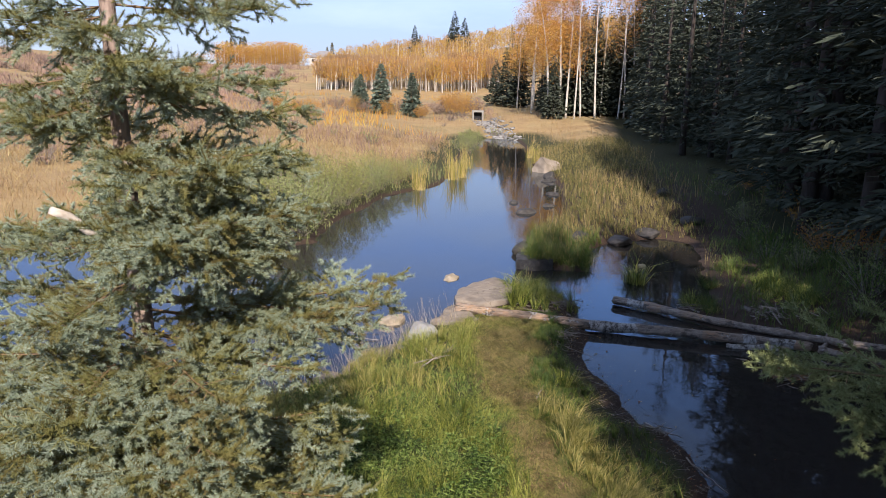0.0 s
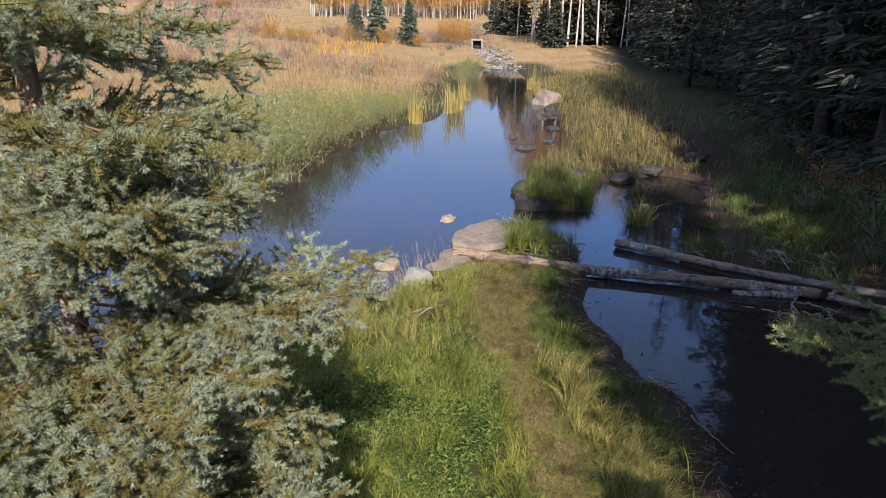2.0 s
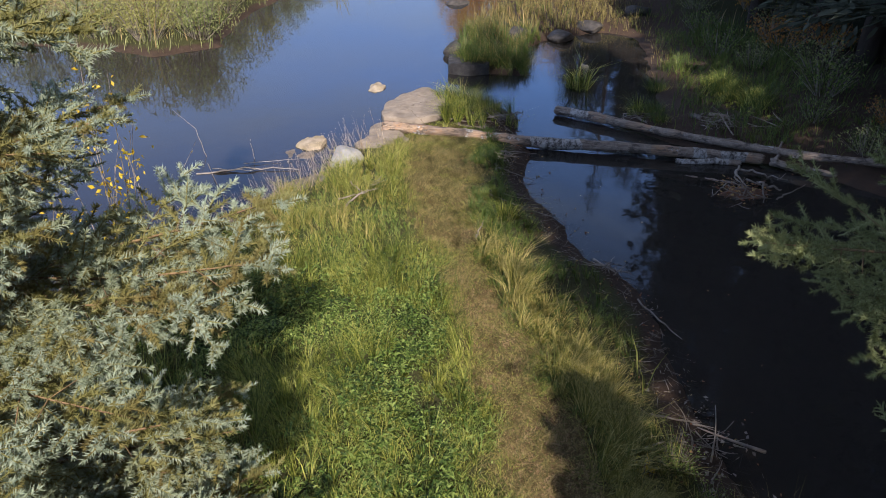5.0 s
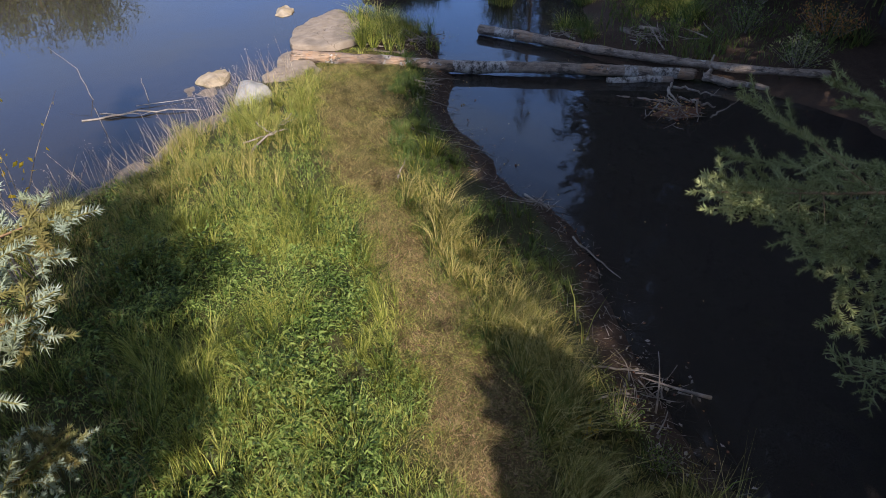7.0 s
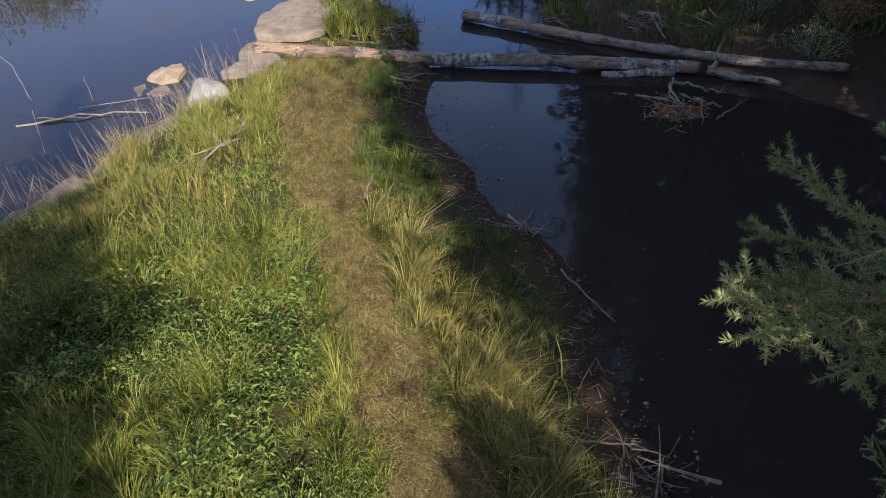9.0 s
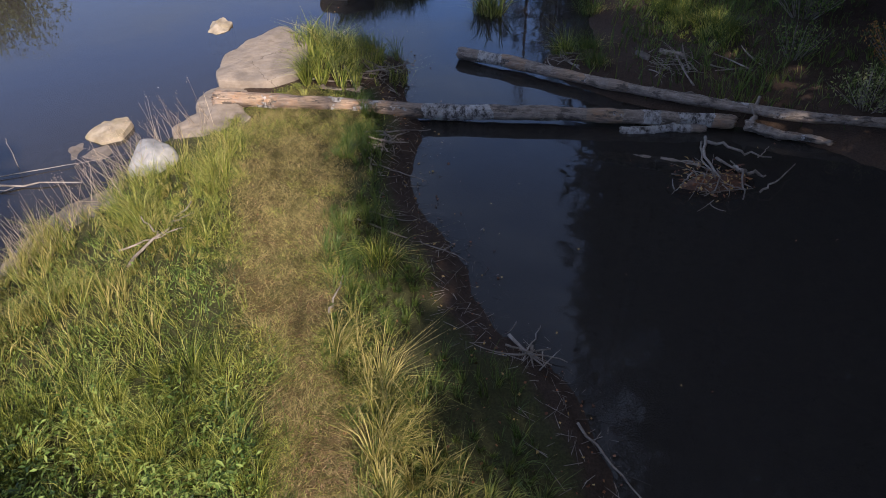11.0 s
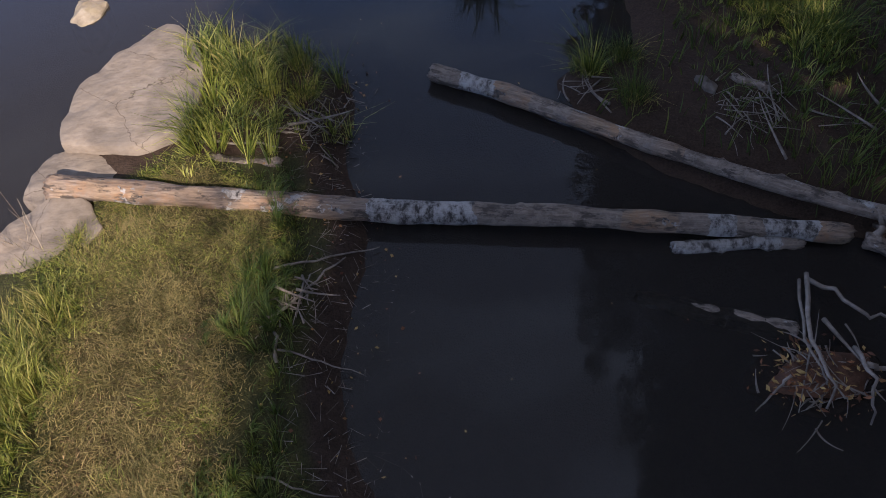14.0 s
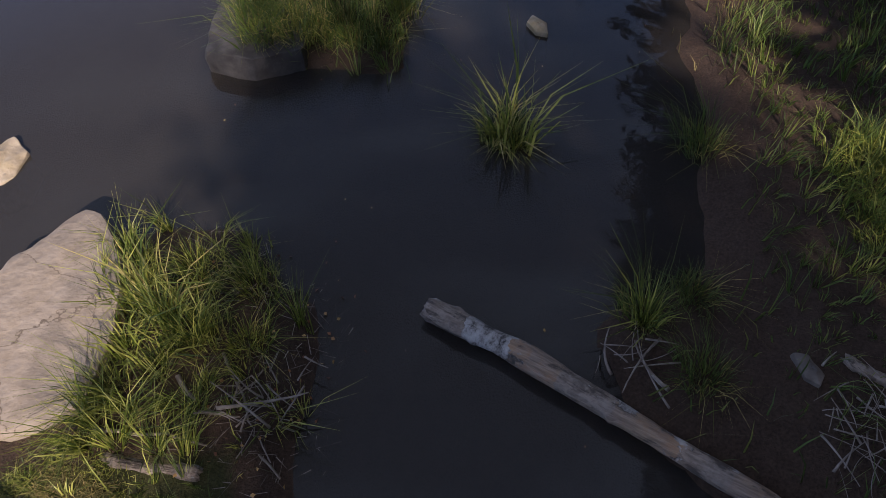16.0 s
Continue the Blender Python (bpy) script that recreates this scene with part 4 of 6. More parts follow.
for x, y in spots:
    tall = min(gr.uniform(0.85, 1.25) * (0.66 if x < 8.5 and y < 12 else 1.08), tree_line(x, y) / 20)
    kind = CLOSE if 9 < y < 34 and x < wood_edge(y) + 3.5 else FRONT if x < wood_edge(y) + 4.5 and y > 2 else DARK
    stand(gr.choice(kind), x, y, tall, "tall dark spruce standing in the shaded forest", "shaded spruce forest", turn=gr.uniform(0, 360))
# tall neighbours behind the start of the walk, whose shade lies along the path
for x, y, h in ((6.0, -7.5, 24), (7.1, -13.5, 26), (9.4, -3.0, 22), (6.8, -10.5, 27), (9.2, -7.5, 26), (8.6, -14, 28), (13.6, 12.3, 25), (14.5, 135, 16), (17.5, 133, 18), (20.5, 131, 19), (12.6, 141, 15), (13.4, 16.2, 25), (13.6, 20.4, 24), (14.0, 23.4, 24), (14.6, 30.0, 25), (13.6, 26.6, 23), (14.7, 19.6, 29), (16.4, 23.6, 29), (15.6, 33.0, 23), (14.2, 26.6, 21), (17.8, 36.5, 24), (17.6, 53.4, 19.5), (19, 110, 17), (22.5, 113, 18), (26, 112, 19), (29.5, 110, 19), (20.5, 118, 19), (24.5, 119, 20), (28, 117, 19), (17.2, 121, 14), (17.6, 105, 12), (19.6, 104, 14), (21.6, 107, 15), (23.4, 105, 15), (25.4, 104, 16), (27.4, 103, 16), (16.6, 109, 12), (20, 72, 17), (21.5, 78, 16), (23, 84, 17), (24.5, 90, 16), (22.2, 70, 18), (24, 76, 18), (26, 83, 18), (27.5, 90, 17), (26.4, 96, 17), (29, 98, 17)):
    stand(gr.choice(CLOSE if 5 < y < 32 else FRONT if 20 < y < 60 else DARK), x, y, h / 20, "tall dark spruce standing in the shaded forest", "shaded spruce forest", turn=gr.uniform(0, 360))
# a dense dark row behind the white trunks at the wood's northern edge
for i in range(20):
    x, y = 15.6 + 0.72 * i + gr.uniform(-0.3, 0.3), 105 + 2.2 * (i % 4) + gr.uniform(-0.8, 0.8)
    stand(gr.choice(EDGE), x, y, gr.uniform(0.95, 1.35) * (0.75 + 0.02 * i), "tall dark spruce standing in the shaded forest", "shaded spruce forest", turn=gr.uniform(0, 360))
# young spruces on the meadow and old ones on the hill: east, north, height
# the last one is unseen, added by the path's start to shade its edge
for x, y, h in ((-9.0, 103, 6.9), (-4.7, 104, 6.2), (-12.2, 106, 5.4), (-14.2, 118, 4.6), (-29, 76, 3.2), (-38, 83, 3.4), (3.1, -1.6, 7.2)):
    stand(gr.choice(SMALL), x, y, h / 6.5, "young blue-green spruce standing in rough grass", "young meadow spruces", turn=gr.uniform(0, 360))
for x, y, h in ((11.2, 134, 11.0), (13.0, 130, 12.5), (9.6, 140, 9.0), (16.5, 118, 8.5), (14.4, 97, 7.5), (20, 110, 13)):
    stand(gr.choice(EDGE), x, y, h / 12, "dark green spruce at the edge of the aspen wood", "spruces at the wood's edge", turn=gr.uniform(0, 360))
for x, y, h in ((3.5, 300, 18), (7.5, 303, 15), (-13, 310, 14), (-11, 315, 10), (18.5, 330, 9), (44, 240, 20), (50, 250, 18), (38, 236, 17)):
    stand(gr.choice(EDGE), x, y, h / 12, "dark spruce rising above the yellow hillside wood", "hillside spruces", turn=gr.uniform(0, 360))


# ---- aspens ----
def aspen(height, seed, leaf_mat, crown_from=0.4, leaves=1500, radius=0.14, size=0.16, lean=0.0):
    g = np.random.default_rng(seed)
    zs = np.linspace(0, 1, 14)
    bow = np.stack([lean * height * zs ** 1.6 + 0.12 * np.sin(zs * 5 + seed), 0.12 * np.cos(zs * 4 + seed) - 0.12, zs * height - 0.3], 1)
    wood = Pile()
    wood.add(*tube(bow, radius * (1 - 0.85 * zs), 8))
    leaf = Pile()
    pts = []
    for _ in range(26):
        k = g.uniform(crown_from * 0.8, 0.97)
        c = np.array([np.interp(k, zs, bow[:, i]) for i in range(3)])
        a, l = g.uniform(0, 2 * math.pi), height * g.uniform(0.06, 0.15) * (1.15 - k * 0.6)
        e = c + np.array([math.cos(a) * l, math.sin(a) * l, l * g.uniform(0.3, 0.9)])
        wood.add(*tube(np.array([c, (c + e) / 2 + np.array([0, 0, -0.05 * l]), e]), [radius * 0.28 * (1.1 - k), radius * 0.18 * (1.1 - k), 0.01], 4, False))
        if k > crown_from:
            pts.append((e, l))
    per = leaves // len(pts)
    for e, l in pts:
        c = e + g.normal(size=(per, 3)) * np.array([[0.55, 0.55, 0.62]]) * l
        leaf.add(*flakes(c, size * g.uniform(0.7, 1.3, per), 0.8))
    return wood.mesh("trunk", [M_ASPEN_BARK], True), leaf.mesh("crown", [leaf_mat])


THIN = [aspen(19, 205 + i, M_ORANGE_LEAF, 0.5, 1100, 0.14, 0.16, l) for i, l in enumerate((0.03, 0.05, -0.04))]
ASPENS = [aspen(19, 200 + i, M_ORANGE_LEAF, 0.33, 5200, 0.17, 0.17, l) for i, l in enumerate((0.0, 0.03, -0.03))]
LEANING = aspen(17, 231, M_ORANGE_LEAF, 0.5, 1300, 0.16, 0.2, -0.13)
for x, y, s in ((15.2, 98, 1.05), (16.4, 99, 1.0), (17.4, 97, 0.95), (18.6, 101, 1.05), (20.2, 99, 1.1), (22.2, 104, 1.0), (23.4, 98, 0.9), (24.1, 99, 0.95), (24.9, 97, 1.0), (25.6, 100, 0.9),
                (13.4, 112, 1.0), (16.0, 116, 1.0), (18.8, 112, 1.1), (21, 118, 1.1), (15, 124, 0.95), (23.5, 112, 1.05), (27, 106, 1.0), (12.6, 128, 0.85)):
    stand(gr.choice(ASPENS if x < 16.6 or y > 111 and x < 17 else THIN), x, y, s, "white-trunked aspen with orange autumn leaves", "aspens at the wood's edge", "aspen_tree", gr.uniform(0, 360))
SHADY = [aspen(15, 241 + i, M_ASPEN_LEAF, 0.45, 7000, 0.12, 0.17) for i in range(2)]
for x, y, s in ((4.35, 2.0, 0.64), (5.95, -1.3, 1.12), (7.4, -0.8, 0.92), (6.6, -4.2, 1.25)):
    stand(SHADY[int(x) % 2], x, y, s, "tall aspen with golden leaves behind the path's start", "aspens by the path", "aspen_tree", 40.0 * x)
stand(LEANING, 14.0, 98, 1.0, "leaning white aspen with thin orange leaves", "aspens at the wood's edge", "aspen_tree")


def woods(name, spots, mat, label, leaves=90, crown_from=0.35, twigs=120, spread=0.085, size=1.0):
    """A far wood that nobody could count: pale trunks and crowns of small leaves."""
    g = np.random.default_rng(len(spots))
    wood, leaf = Pile(), Pile()
    sp = np.array(spots)
    zz = land(sp[:, 0], sp[:, 1])
    for (x, y, h), z in zip(spots, zz):
        top = np.array([x + g.normal(0, 0.3), y, z + h])
        wood.add(*tube(np.array([(x, y, z - 0.3), (x, y, z + h * 0.5), top]), [0.10, 0.075, 0.02], 4, False), 0)
        c = np.stack([g.normal(0, 0.075 * h, twigs), g.normal(0, 0.075 * h, twigs), h * (crown_from + (0.95 - crown_from) * g.random(twigs) ** 0.9)], 1)
        leaf.add(*spikes(c + np.array([x, y, z]), g.uniform(0.7, 1.7, twigs), g.normal(0, 0.25, (twigs, 3)), g.uniform(0.10, 0.20, twigs)), 2)
        c = np.stack([g.normal(0, spread * h, leaves), g.normal(0, spread * h, leaves), h * (crown_from + (1 - crown_from) * g.random(leaves) ** 0.8)], 1)
        c[:, :2] *= (0.4 + 1.0 * np.sin(np.clip((c[:, 2:3] / h - crown_from) / (1 - crown_from), 0, 1) * math.pi) ** 0.7)
        leaf.add(*flakes(c + np.array([x, y, z]), size * g.uniform(0.18, 0.42, leaves), 0.8), 1)
    wood.join(leaf)
    return tagged(new(name, wood.mesh(name, [M_LIGHT_TRUNK, mat, M_HAZE])), label, "wood", kind="stuff")


g2 = np.random.default_rng(12)
front, upper, grove = [], [], []
for _ in range(360):
    x = g2.uniform(-36, 16)
    front.append((x, 196 + g2.uniform(0, 26) + 0.25 * abs(x + 10), g2.uniform(6.4, 8.6) + 0.02 * (x + 36)))
for _ in range(520):
    x, y = g2.uniform(-42, 75), g2.uniform(222, 345)
    if x > -48 + (y - 222) * 0.10:
        upper.append((x, y, g2.uniform(6.5, 9.5)))
for _ in range(90):
    x, y = g2.uniform(-104, -68), g2.uniform(325, 352)
    grove.append((x, y, g2.uniform(7, 10.5)))
gold = [q for q in front if fbm(q[0] * 0.16, q[1] * 0.16, 5, 2) + 0.010 * (q[0] + 10) > 0.12]
thin = [q for q in front if q not in gold]
woods("aspen_wood", thin, M_HILL_LEAF, "half-bare aspen wood with pale trunks", 60, 0.45, 130)
woods("aspen_wood", gold, M_ASPEN_LEAF, "aspen wood with pale trunks and golden leaves", 190, 0.32, 30, 0.12)
woods("hillside_wood", upper, M_HILL_LEAF, "hillside wood of aspens in orange and yellow leaf", 125, 0.2, 40, 0.14, 1.15)
woods("orange_grove", grove, M_ASPEN_LEAF, "dense grove of orange aspens on the hilltop", 300, 0.0, 0, 0.28, 1.5)


# ---- reeds, shrubs, grass ----
def scatter(n, x0, x1, y0, y1, keep):
    x, y = rng.uniform(x0, x1, n), rng.uniform(y0, y1, n)
    k = keep(x, y)
    ok = rng.random(n) < k
    return x[ok], y[ok]


def sward(name, x, y, low, high, width, mat, label, lean=0.45, drift=(0.0, 0.0), clump=0.0, make=blades):
    n = len(x)
    if clump:
        cx, cy = np.round(x / clump) * clump, np.round(y / clump) * clump
        jx, jy = lattice(np.round(x / clump), np.round(y / clump), 5) - 0.5, lattice(np.round(x / clump), np.round(y / clump), 8) - 0.5
        cx, cy = cx + jx * clump, cy + jy * clump
        x, y = x + (cx - x) * 0.6, y + (cy - y) * 0.6
    z = land(x, y)
    h = rng.uniform(low, high, n) * (0.35 + 1.25 * np.clip(fbm(x * 2.0, y * 2.0, 77, 3) * 1.5 + 0.5, 0, 1.1))
    if make is spikes:
        h = rng.uniform(low, high, n)
    a = rng.uniform(0, 2 * math.pi, n)
    if clump:
        a = np.arctan2(y - cy, x - cx) + rng.normal(0, 0.5, n)
    swirl = fbm(x * 1.3, y * 1.3, 91, 3) * 11
    r = h * lean * rng.uniform(0.3, 1.3, n)
    lv = np.stack([np.cos(a) * r + (drift[0] + 0.5 * np.cos(swirl)) * h * lean * 0.6, np.sin(a) * r + (drift[1] + 0.5 * np.sin(swirl)) * h * lean * 0.6, np.zeros(n)], 1)
    v, f = make(np.stack([x, y, z - 0.01], 1), h, lv, width * rng.uniform(0.7, 1.3, n))
    return tagged(new(name, mesh_of(name, v, f, [mat])), label, "grass", kind="stuff")


def on_land(x, y, near=0.05, full=0.35):
    return smooth(near, full, shore_distance(x, y))


def off_path(x, y, a=0.30, b=0.60):
    return smooth(a, b, path_distance(x, y))


def left_side(x, y):
    return smooth(0.1, -0.3, x - np.interp(y, PATH[:, 1], PATH[:, 0]))


def herb_bed(x, y):
    """Where leafy herbs crowd out the grass, left of the path."""
    return smooth(-2.6, -1.2, x + 0.12 * (y - 8)) * smooth(12.2, 9.8, y + 0.5 * x + 1.6 * fbm(x * 0.8, y * 0.8, 45, 2)) * smooth(-0.22, 0.02, fbm(x * 0.7, y * 0.7, 47, 2))


SPIT = (-7.0, 4.2, 3.0, 17.4)
x, y = scatter(430000, *SPIT, lambda x, y: on_land(x, y) * off_path(x, y, 0.35, 0.75) * left_side(x, y) * (0.12 + 0.88 * smooth(-0.2, 0.2, fbm(x * 0.9, y * 0.9, 51, 2))) * (1 - 0.30 * herb_bed(x, y)) * smooth(16.2, 15.0, y - 0.5 * (x > 0.6)) * smooth(2.6, 5.0, y + 1.5 * fbm(x, y, 63, 2)) * smooth(-7.2, -4.8, x + 1.5 * fbm(x, y, 64, 2)) * (1 - 0.7 * smooth(-1.4, -2.2, x + 0.25 * (y - 9)) * smooth(12.5, 11, y)))
sward("long_grass", x, y, 0.08, 0.40, 0.0056, M_GREEN, "long lush green grass beside the path", 0.85, (0.15, 0.05), clump=0.21)
x, y = scatter(16000, -6.5, -1.2, 4.0, 13.0, lambda x, y: on_land(x, y, 0.2, 0.6) * smooth(-1.3, -2.0, x + 0.25 * (y - 9)) * (0.3 + 0.7 * smooth(-0.2, 0.2, fbm(x * 1.1, y * 1.1, 55, 2))))
sward("brown_weeds", x, y, 0.15, 0.55, 0.008, M_GOLD, "brown withered weeds in the spruce's shade", 0.6, (0.0, 0.2), clump=0.3)
x, y = scatter(80000, -4.5, 1.4, 8.5, 16.4, lambda x, y: on_land(x, y, 0.0, 0.2) * off_path(x, y, 0.4, 0.8) * left_side(x, y) * smooth(3.2, 1.2, shore_distance(x, y)) * smooth(8.5, 11.5, y) * (0.25 + 0.75 * smooth(-0.2, 0.2, fbm(x * 1.2, y * 1.2, 59, 2))))
sward("yellowing_grass", x, y, 0.10, 0.29, 0.0065, M_STRAW, "yellowing tall grass along the shore", 0.8, (-0.3, 0.4), clump=0.2)
x, y = scatter(90000, 1.6, 4.4, 3.0, 12.6, lambda x, y: on_land(x, y, 0.55, 1.0) * off_path(x, y, 0.4, 0.6) * smooth(3.3, 2.5, x + 0.25 * (y - 8)) * (1 - left_side(x, y)) * smooth(12.6, 11.2, y))
sward("straw_grass", x, y, 0.20, 0.52, 0.007, M_STRAW, "leaning straw-coloured grass between path and pool", 0.95, (0.3, -0.1), clump=0.2)
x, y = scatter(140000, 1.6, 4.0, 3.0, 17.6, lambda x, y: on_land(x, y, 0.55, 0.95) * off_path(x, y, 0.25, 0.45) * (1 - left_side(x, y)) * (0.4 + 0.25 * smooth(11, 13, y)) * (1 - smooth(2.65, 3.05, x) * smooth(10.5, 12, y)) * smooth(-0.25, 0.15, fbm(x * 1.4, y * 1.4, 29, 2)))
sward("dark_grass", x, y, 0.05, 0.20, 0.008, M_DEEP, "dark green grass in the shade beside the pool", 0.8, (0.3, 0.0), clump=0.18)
x, y = scatter(460000, -0.2, 3.1, 3.0, 18.4, lambda x, y: on_land(x, y, 0.15, 0.45) * smooth(1.0, 0.5, path_distance(x, y)) * (0.6 + 0.4 * smooth(-0.25, 0.25, fbm(x * 2.4, y * 2.4, 67, 3))) * smooth(0.8, 0.25, path_distance(x, y)) * (0.85 + 0.15 * smooth(9, 14, y)))
sward("short_turf", x, y, 0.02, 0.075, 0.0105, M_TURF, "short trodden brownish turf on the path", 1.9, make=spikes)
x, y = scatter(330000, -0.2, 3.1, 3.0, 18.6, lambda x, y: on_land(x, y, 0.15, 0.45) * smooth(1.1, 0.5, path_distance(x, y)) * smooth(-0.3, 0.3, fbm(x * 1.7, y * 1.7, 61, 3)) * np.maximum(0.40 + 0.5 * smooth(11, 14, y), smooth(0.10, 0.42, path_distance(x, y))))
sward("path_turf", x, y, 0.02, 0.075, 0.010, M_GREEN, "short green turf on the path", 1.6, make=spikes)

x, y = scatter(190000, 0.6, 2.8, 3.5, 16.0, lambda x, y: smooth(0.55, 0.25, path_distance(x, y)) * (0.12 + 0.88 * smooth(12.5, 9.5, y)) * (0.35 + 0.65 * smooth(-0.2, 0.2, fbm(x * 2.2, y * 2.2, 69, 3))))
sward("path_straw", x, y, 0.015, 0.05, 0.009, M_DRY, "reddish-brown trodden straw on the path", 2.6, make=spikes)
x, y = scatter(36000, -16, 9, -13, 9, lambda x, y: on_land(x, y, 0.1, 0.6) * off_path(x, y, 0.4, 0.8) * (0.3 + 0.7 * smooth(-0.2, 0.2, fbm(x * 0.7, y * 0.7, 53, 2))) * (1 - 0.8 * smooth(3, 5, y) * smooth(-6, -4, x)) * smooth(-16, -12, x + 3 * fbm(x * 0.4, y * 0.4, 65, 2)) * smooth(-13, -9, y + 3 * fbm(x * 0.4, y * 0.4, 66, 2)))
sward("rough_grass", x, y, 0.12, 0.36, 0.016, M_GREEN, "rough green grass behind the spit", 0.8, (0.1, 0.1), clump=0.25)

x, y = scatter(130000, -5.0, 1.7, 4.0, 16.2, lambda x, y: on_land(x, y, 0.1, 0.4) * off_path(x, y, 0.30, 0.75) * left_side(x, y) * smooth(-5.0, -3.2, x) * smooth(4.0, 6.0, y) * (0.12 + 0.88 * smooth(-0.15, 0.12, fbm(x * 2.6, y * 2.6, 58, 3))) * (1 - 0.6 * smooth(10.0, 12.5, y)))
sward("under_turf", x, y, 0.05, 0.17, 0.0125, M_HERB, "dense low green undergrowth beneath the long grass", 1.0, make=spikes)

# leafy herbs in the long grass
x, y = scatter(46000, -5.0, 1.6, 3.0, 14.5, lambda x, y: on_land(x, y, 0.2, 0.6) * off_path(x, y, 0.42, 0.68) * left_side(x, y) * smooth(-0.15, 0.25, fbm(x * 1.3, y * 1.3, 71, 3)) * smooth(14.5, 11, y))
hz = land(x, y) + rng.uniform(0.05, 0.26, len(x)) * (0.6 + fbm(x * 3, y * 3, 73, 2))
herb = Pile()
for _ in range(2):
    herb.add(*flakes(np.stack([x, y, hz], 1) + rng.normal(0, 0.04, (len(x), 3)), rng.uniform(0.02, 0.06, len(x)), 0.4, 0.3))
# stems with whorls of pointed leaves, in clumps of uneven height
x, y = scatter(13000, -3.4, 1.6, 3.0, 12.5, lambda x, y: on_land(x, y, 0.3, 0.7) * off_path(x, y, 0.42, 0.62) * left_side(x, y) * herb_bed(x, y) * (0.25 + 0.75 * smooth(-0.15, 0.1, fbm(x * 2.4, y * 2.4, 49, 2))))
hh = rng.uniform(0.10, 0.46, len(x)) * (0.8 + 1.2 * fbm(x * 2.2, y * 2.2, 73, 2))
for k in range(9):
    a, up_to, reach = rng.uniform(0, 2 * math.pi, len(x)), rng.uniform(0.3, 1.0, len(x)), rng.uniform(0.03, 0.085, len(x))
    out = np.stack([np.cos(a), np.sin(a), rng.uniform(-0.5, 0.35, len(x))], 1)
    root = np.stack([x, y, land(x, y) + hh * up_to], 1)
    side = np.stack([-np.sin(a), np.cos(a), rng.normal(0, 0.25, len(x))], 1) * (reach * rng.uniform(0.10, 0.19, len(x)))[:, None]
    mid, tip = root + out * (reach * 0.5)[:, None] + np.array([0, 0, 0.006]), root + out * reach[:, None] - np.array([0, 0, 0.006])
    herb.add(np.stack([root, mid + side, tip, mid - side], 1).reshape(-1, 3), (np.arange(len(x))[:, None, None] * 4 + np.array([[0, 1, 2], [0, 2, 3]])[None]).reshape(-1, 3))
tagged(new("leafy_herbs", herb.mesh("leafy_herbs", [M_HERB])), "low bright green leafy herbs in the grass", "plants", kind="stuff")

# fallen leaves on path and mud, and afloat on the pool
x, y = scatter(1700, 0.3, 4.2, 5.0, 20.0, lambda x, y: on_land(x, y, -0.5, 0.1) * (0.06 + 0.9 * smooth(2.4, 3.0, x)))
tagged(new("leaf_litter", mesh_of("leaf_litter", *flakes(np.stack([x, y, np.maximum(land(x, y), WATER) + 0.015], 1), rng.uniform(0.02, 0.05, len(x)), 0.8, 0.9), [M_LITTER])), "brown and yellow fallen leaves on mud and path", "leaves", kind="stuff")
x, y = scatter(200, 2.5, 9.5, 6.0, 24.0, lambda x, y: smooth(0.0, -0.2, shore_distance(x, y)) * (0.15 + smooth(-1.2, -0.2, shore_distance(x, y))))
tagged(new("floating_leaves", mesh_of("floating_leaves", *flakes(np.stack([x, y, np.full(len(x), WATER + 0.012)], 1), rng.uniform(0.02, 0.045, len(x)), 0.8, 0.97), [M_LITTER])), "small yellow leaves afloat on the pool", "leaves", kind="stuff")

x, y = scatter(320, 3.3, 4.5, 5.6, 8.6, lambda x, y: smooth(0.75, 0.25, np.abs(x - 3.75 - 0.05 * (7.5 - y))) * smooth(-0.15, 0.2, fbm(x * 3, y * 3, 97, 2)))
tagged(new("bleached_leaves", mesh_of("bleached_leaves", *flakes(np.stack([x, y, np.maximum(land(x, y), WATER) + 0.02], 1), rng.uniform(0.03, 0.08, len(x)), 0.7, 0.8), [M_STICK])), "bleached dead leaves and bark on the wet margin", "leaves", kind="stuff")

# meadow, promontory and forest floor
x, y = scatter(75000, -75, 16, 24, 150, lambda x, y: on_land(x, y, 0.3, 1.5) * smooth(13, 8, x - 0.06 * y) * np.clip(60 / (y + 5), 0.08, 1) * smooth(-0.35, 0.15, fbm(x * 0.2, y * 0.2, 15, 3)))
sward("meadow_grass", x, y, 0.30, 0.75, 0.022, M_MEADOW, "dry orange-brown meadow grass", 0.35, clump=0.5)
x, y = scatter(130000, -48, 1, 22, 75, lambda x, y: on_land(x, y, 1.0, 3.0) * np.clip(34 / (y + 2), 0.2, 1) * (0.35 + 0.65 * smooth(-0.25, 0.2, fbm(x * 0.35, y * 0.35, 17, 3))))
sward("meadow_straw", x, y, 0.18, 0.6, 0.022, M_MEADOW, "matted dry straw in the near meadow", 0.8, make=spikes)
x, y = scatter(120000, 2.4, 16, 22.4, 70, lambda x, y: on_land(x, y, 0.05, 0.6) * smooth(1.5, -0.5, x - 9.2 - 0.175 * (y - 28)) * np.clip(30 / y, 0.1, 1))
sward("bank_grass", x, y, 0.2, 0.62, 0.009, M_GOLD, "tall yellow grass on the far bank", 0.45, (-0.2, 0.1), clump=0.35)
x, y = scatter(15000, -17, 0.5, 21, 52, lambda x, y: on_land(x, y, 0.0, 0.3) * smooth(5.5, 1.5, shore_distance(x, y)) * np.clip(30 / y, 0.2, 1))
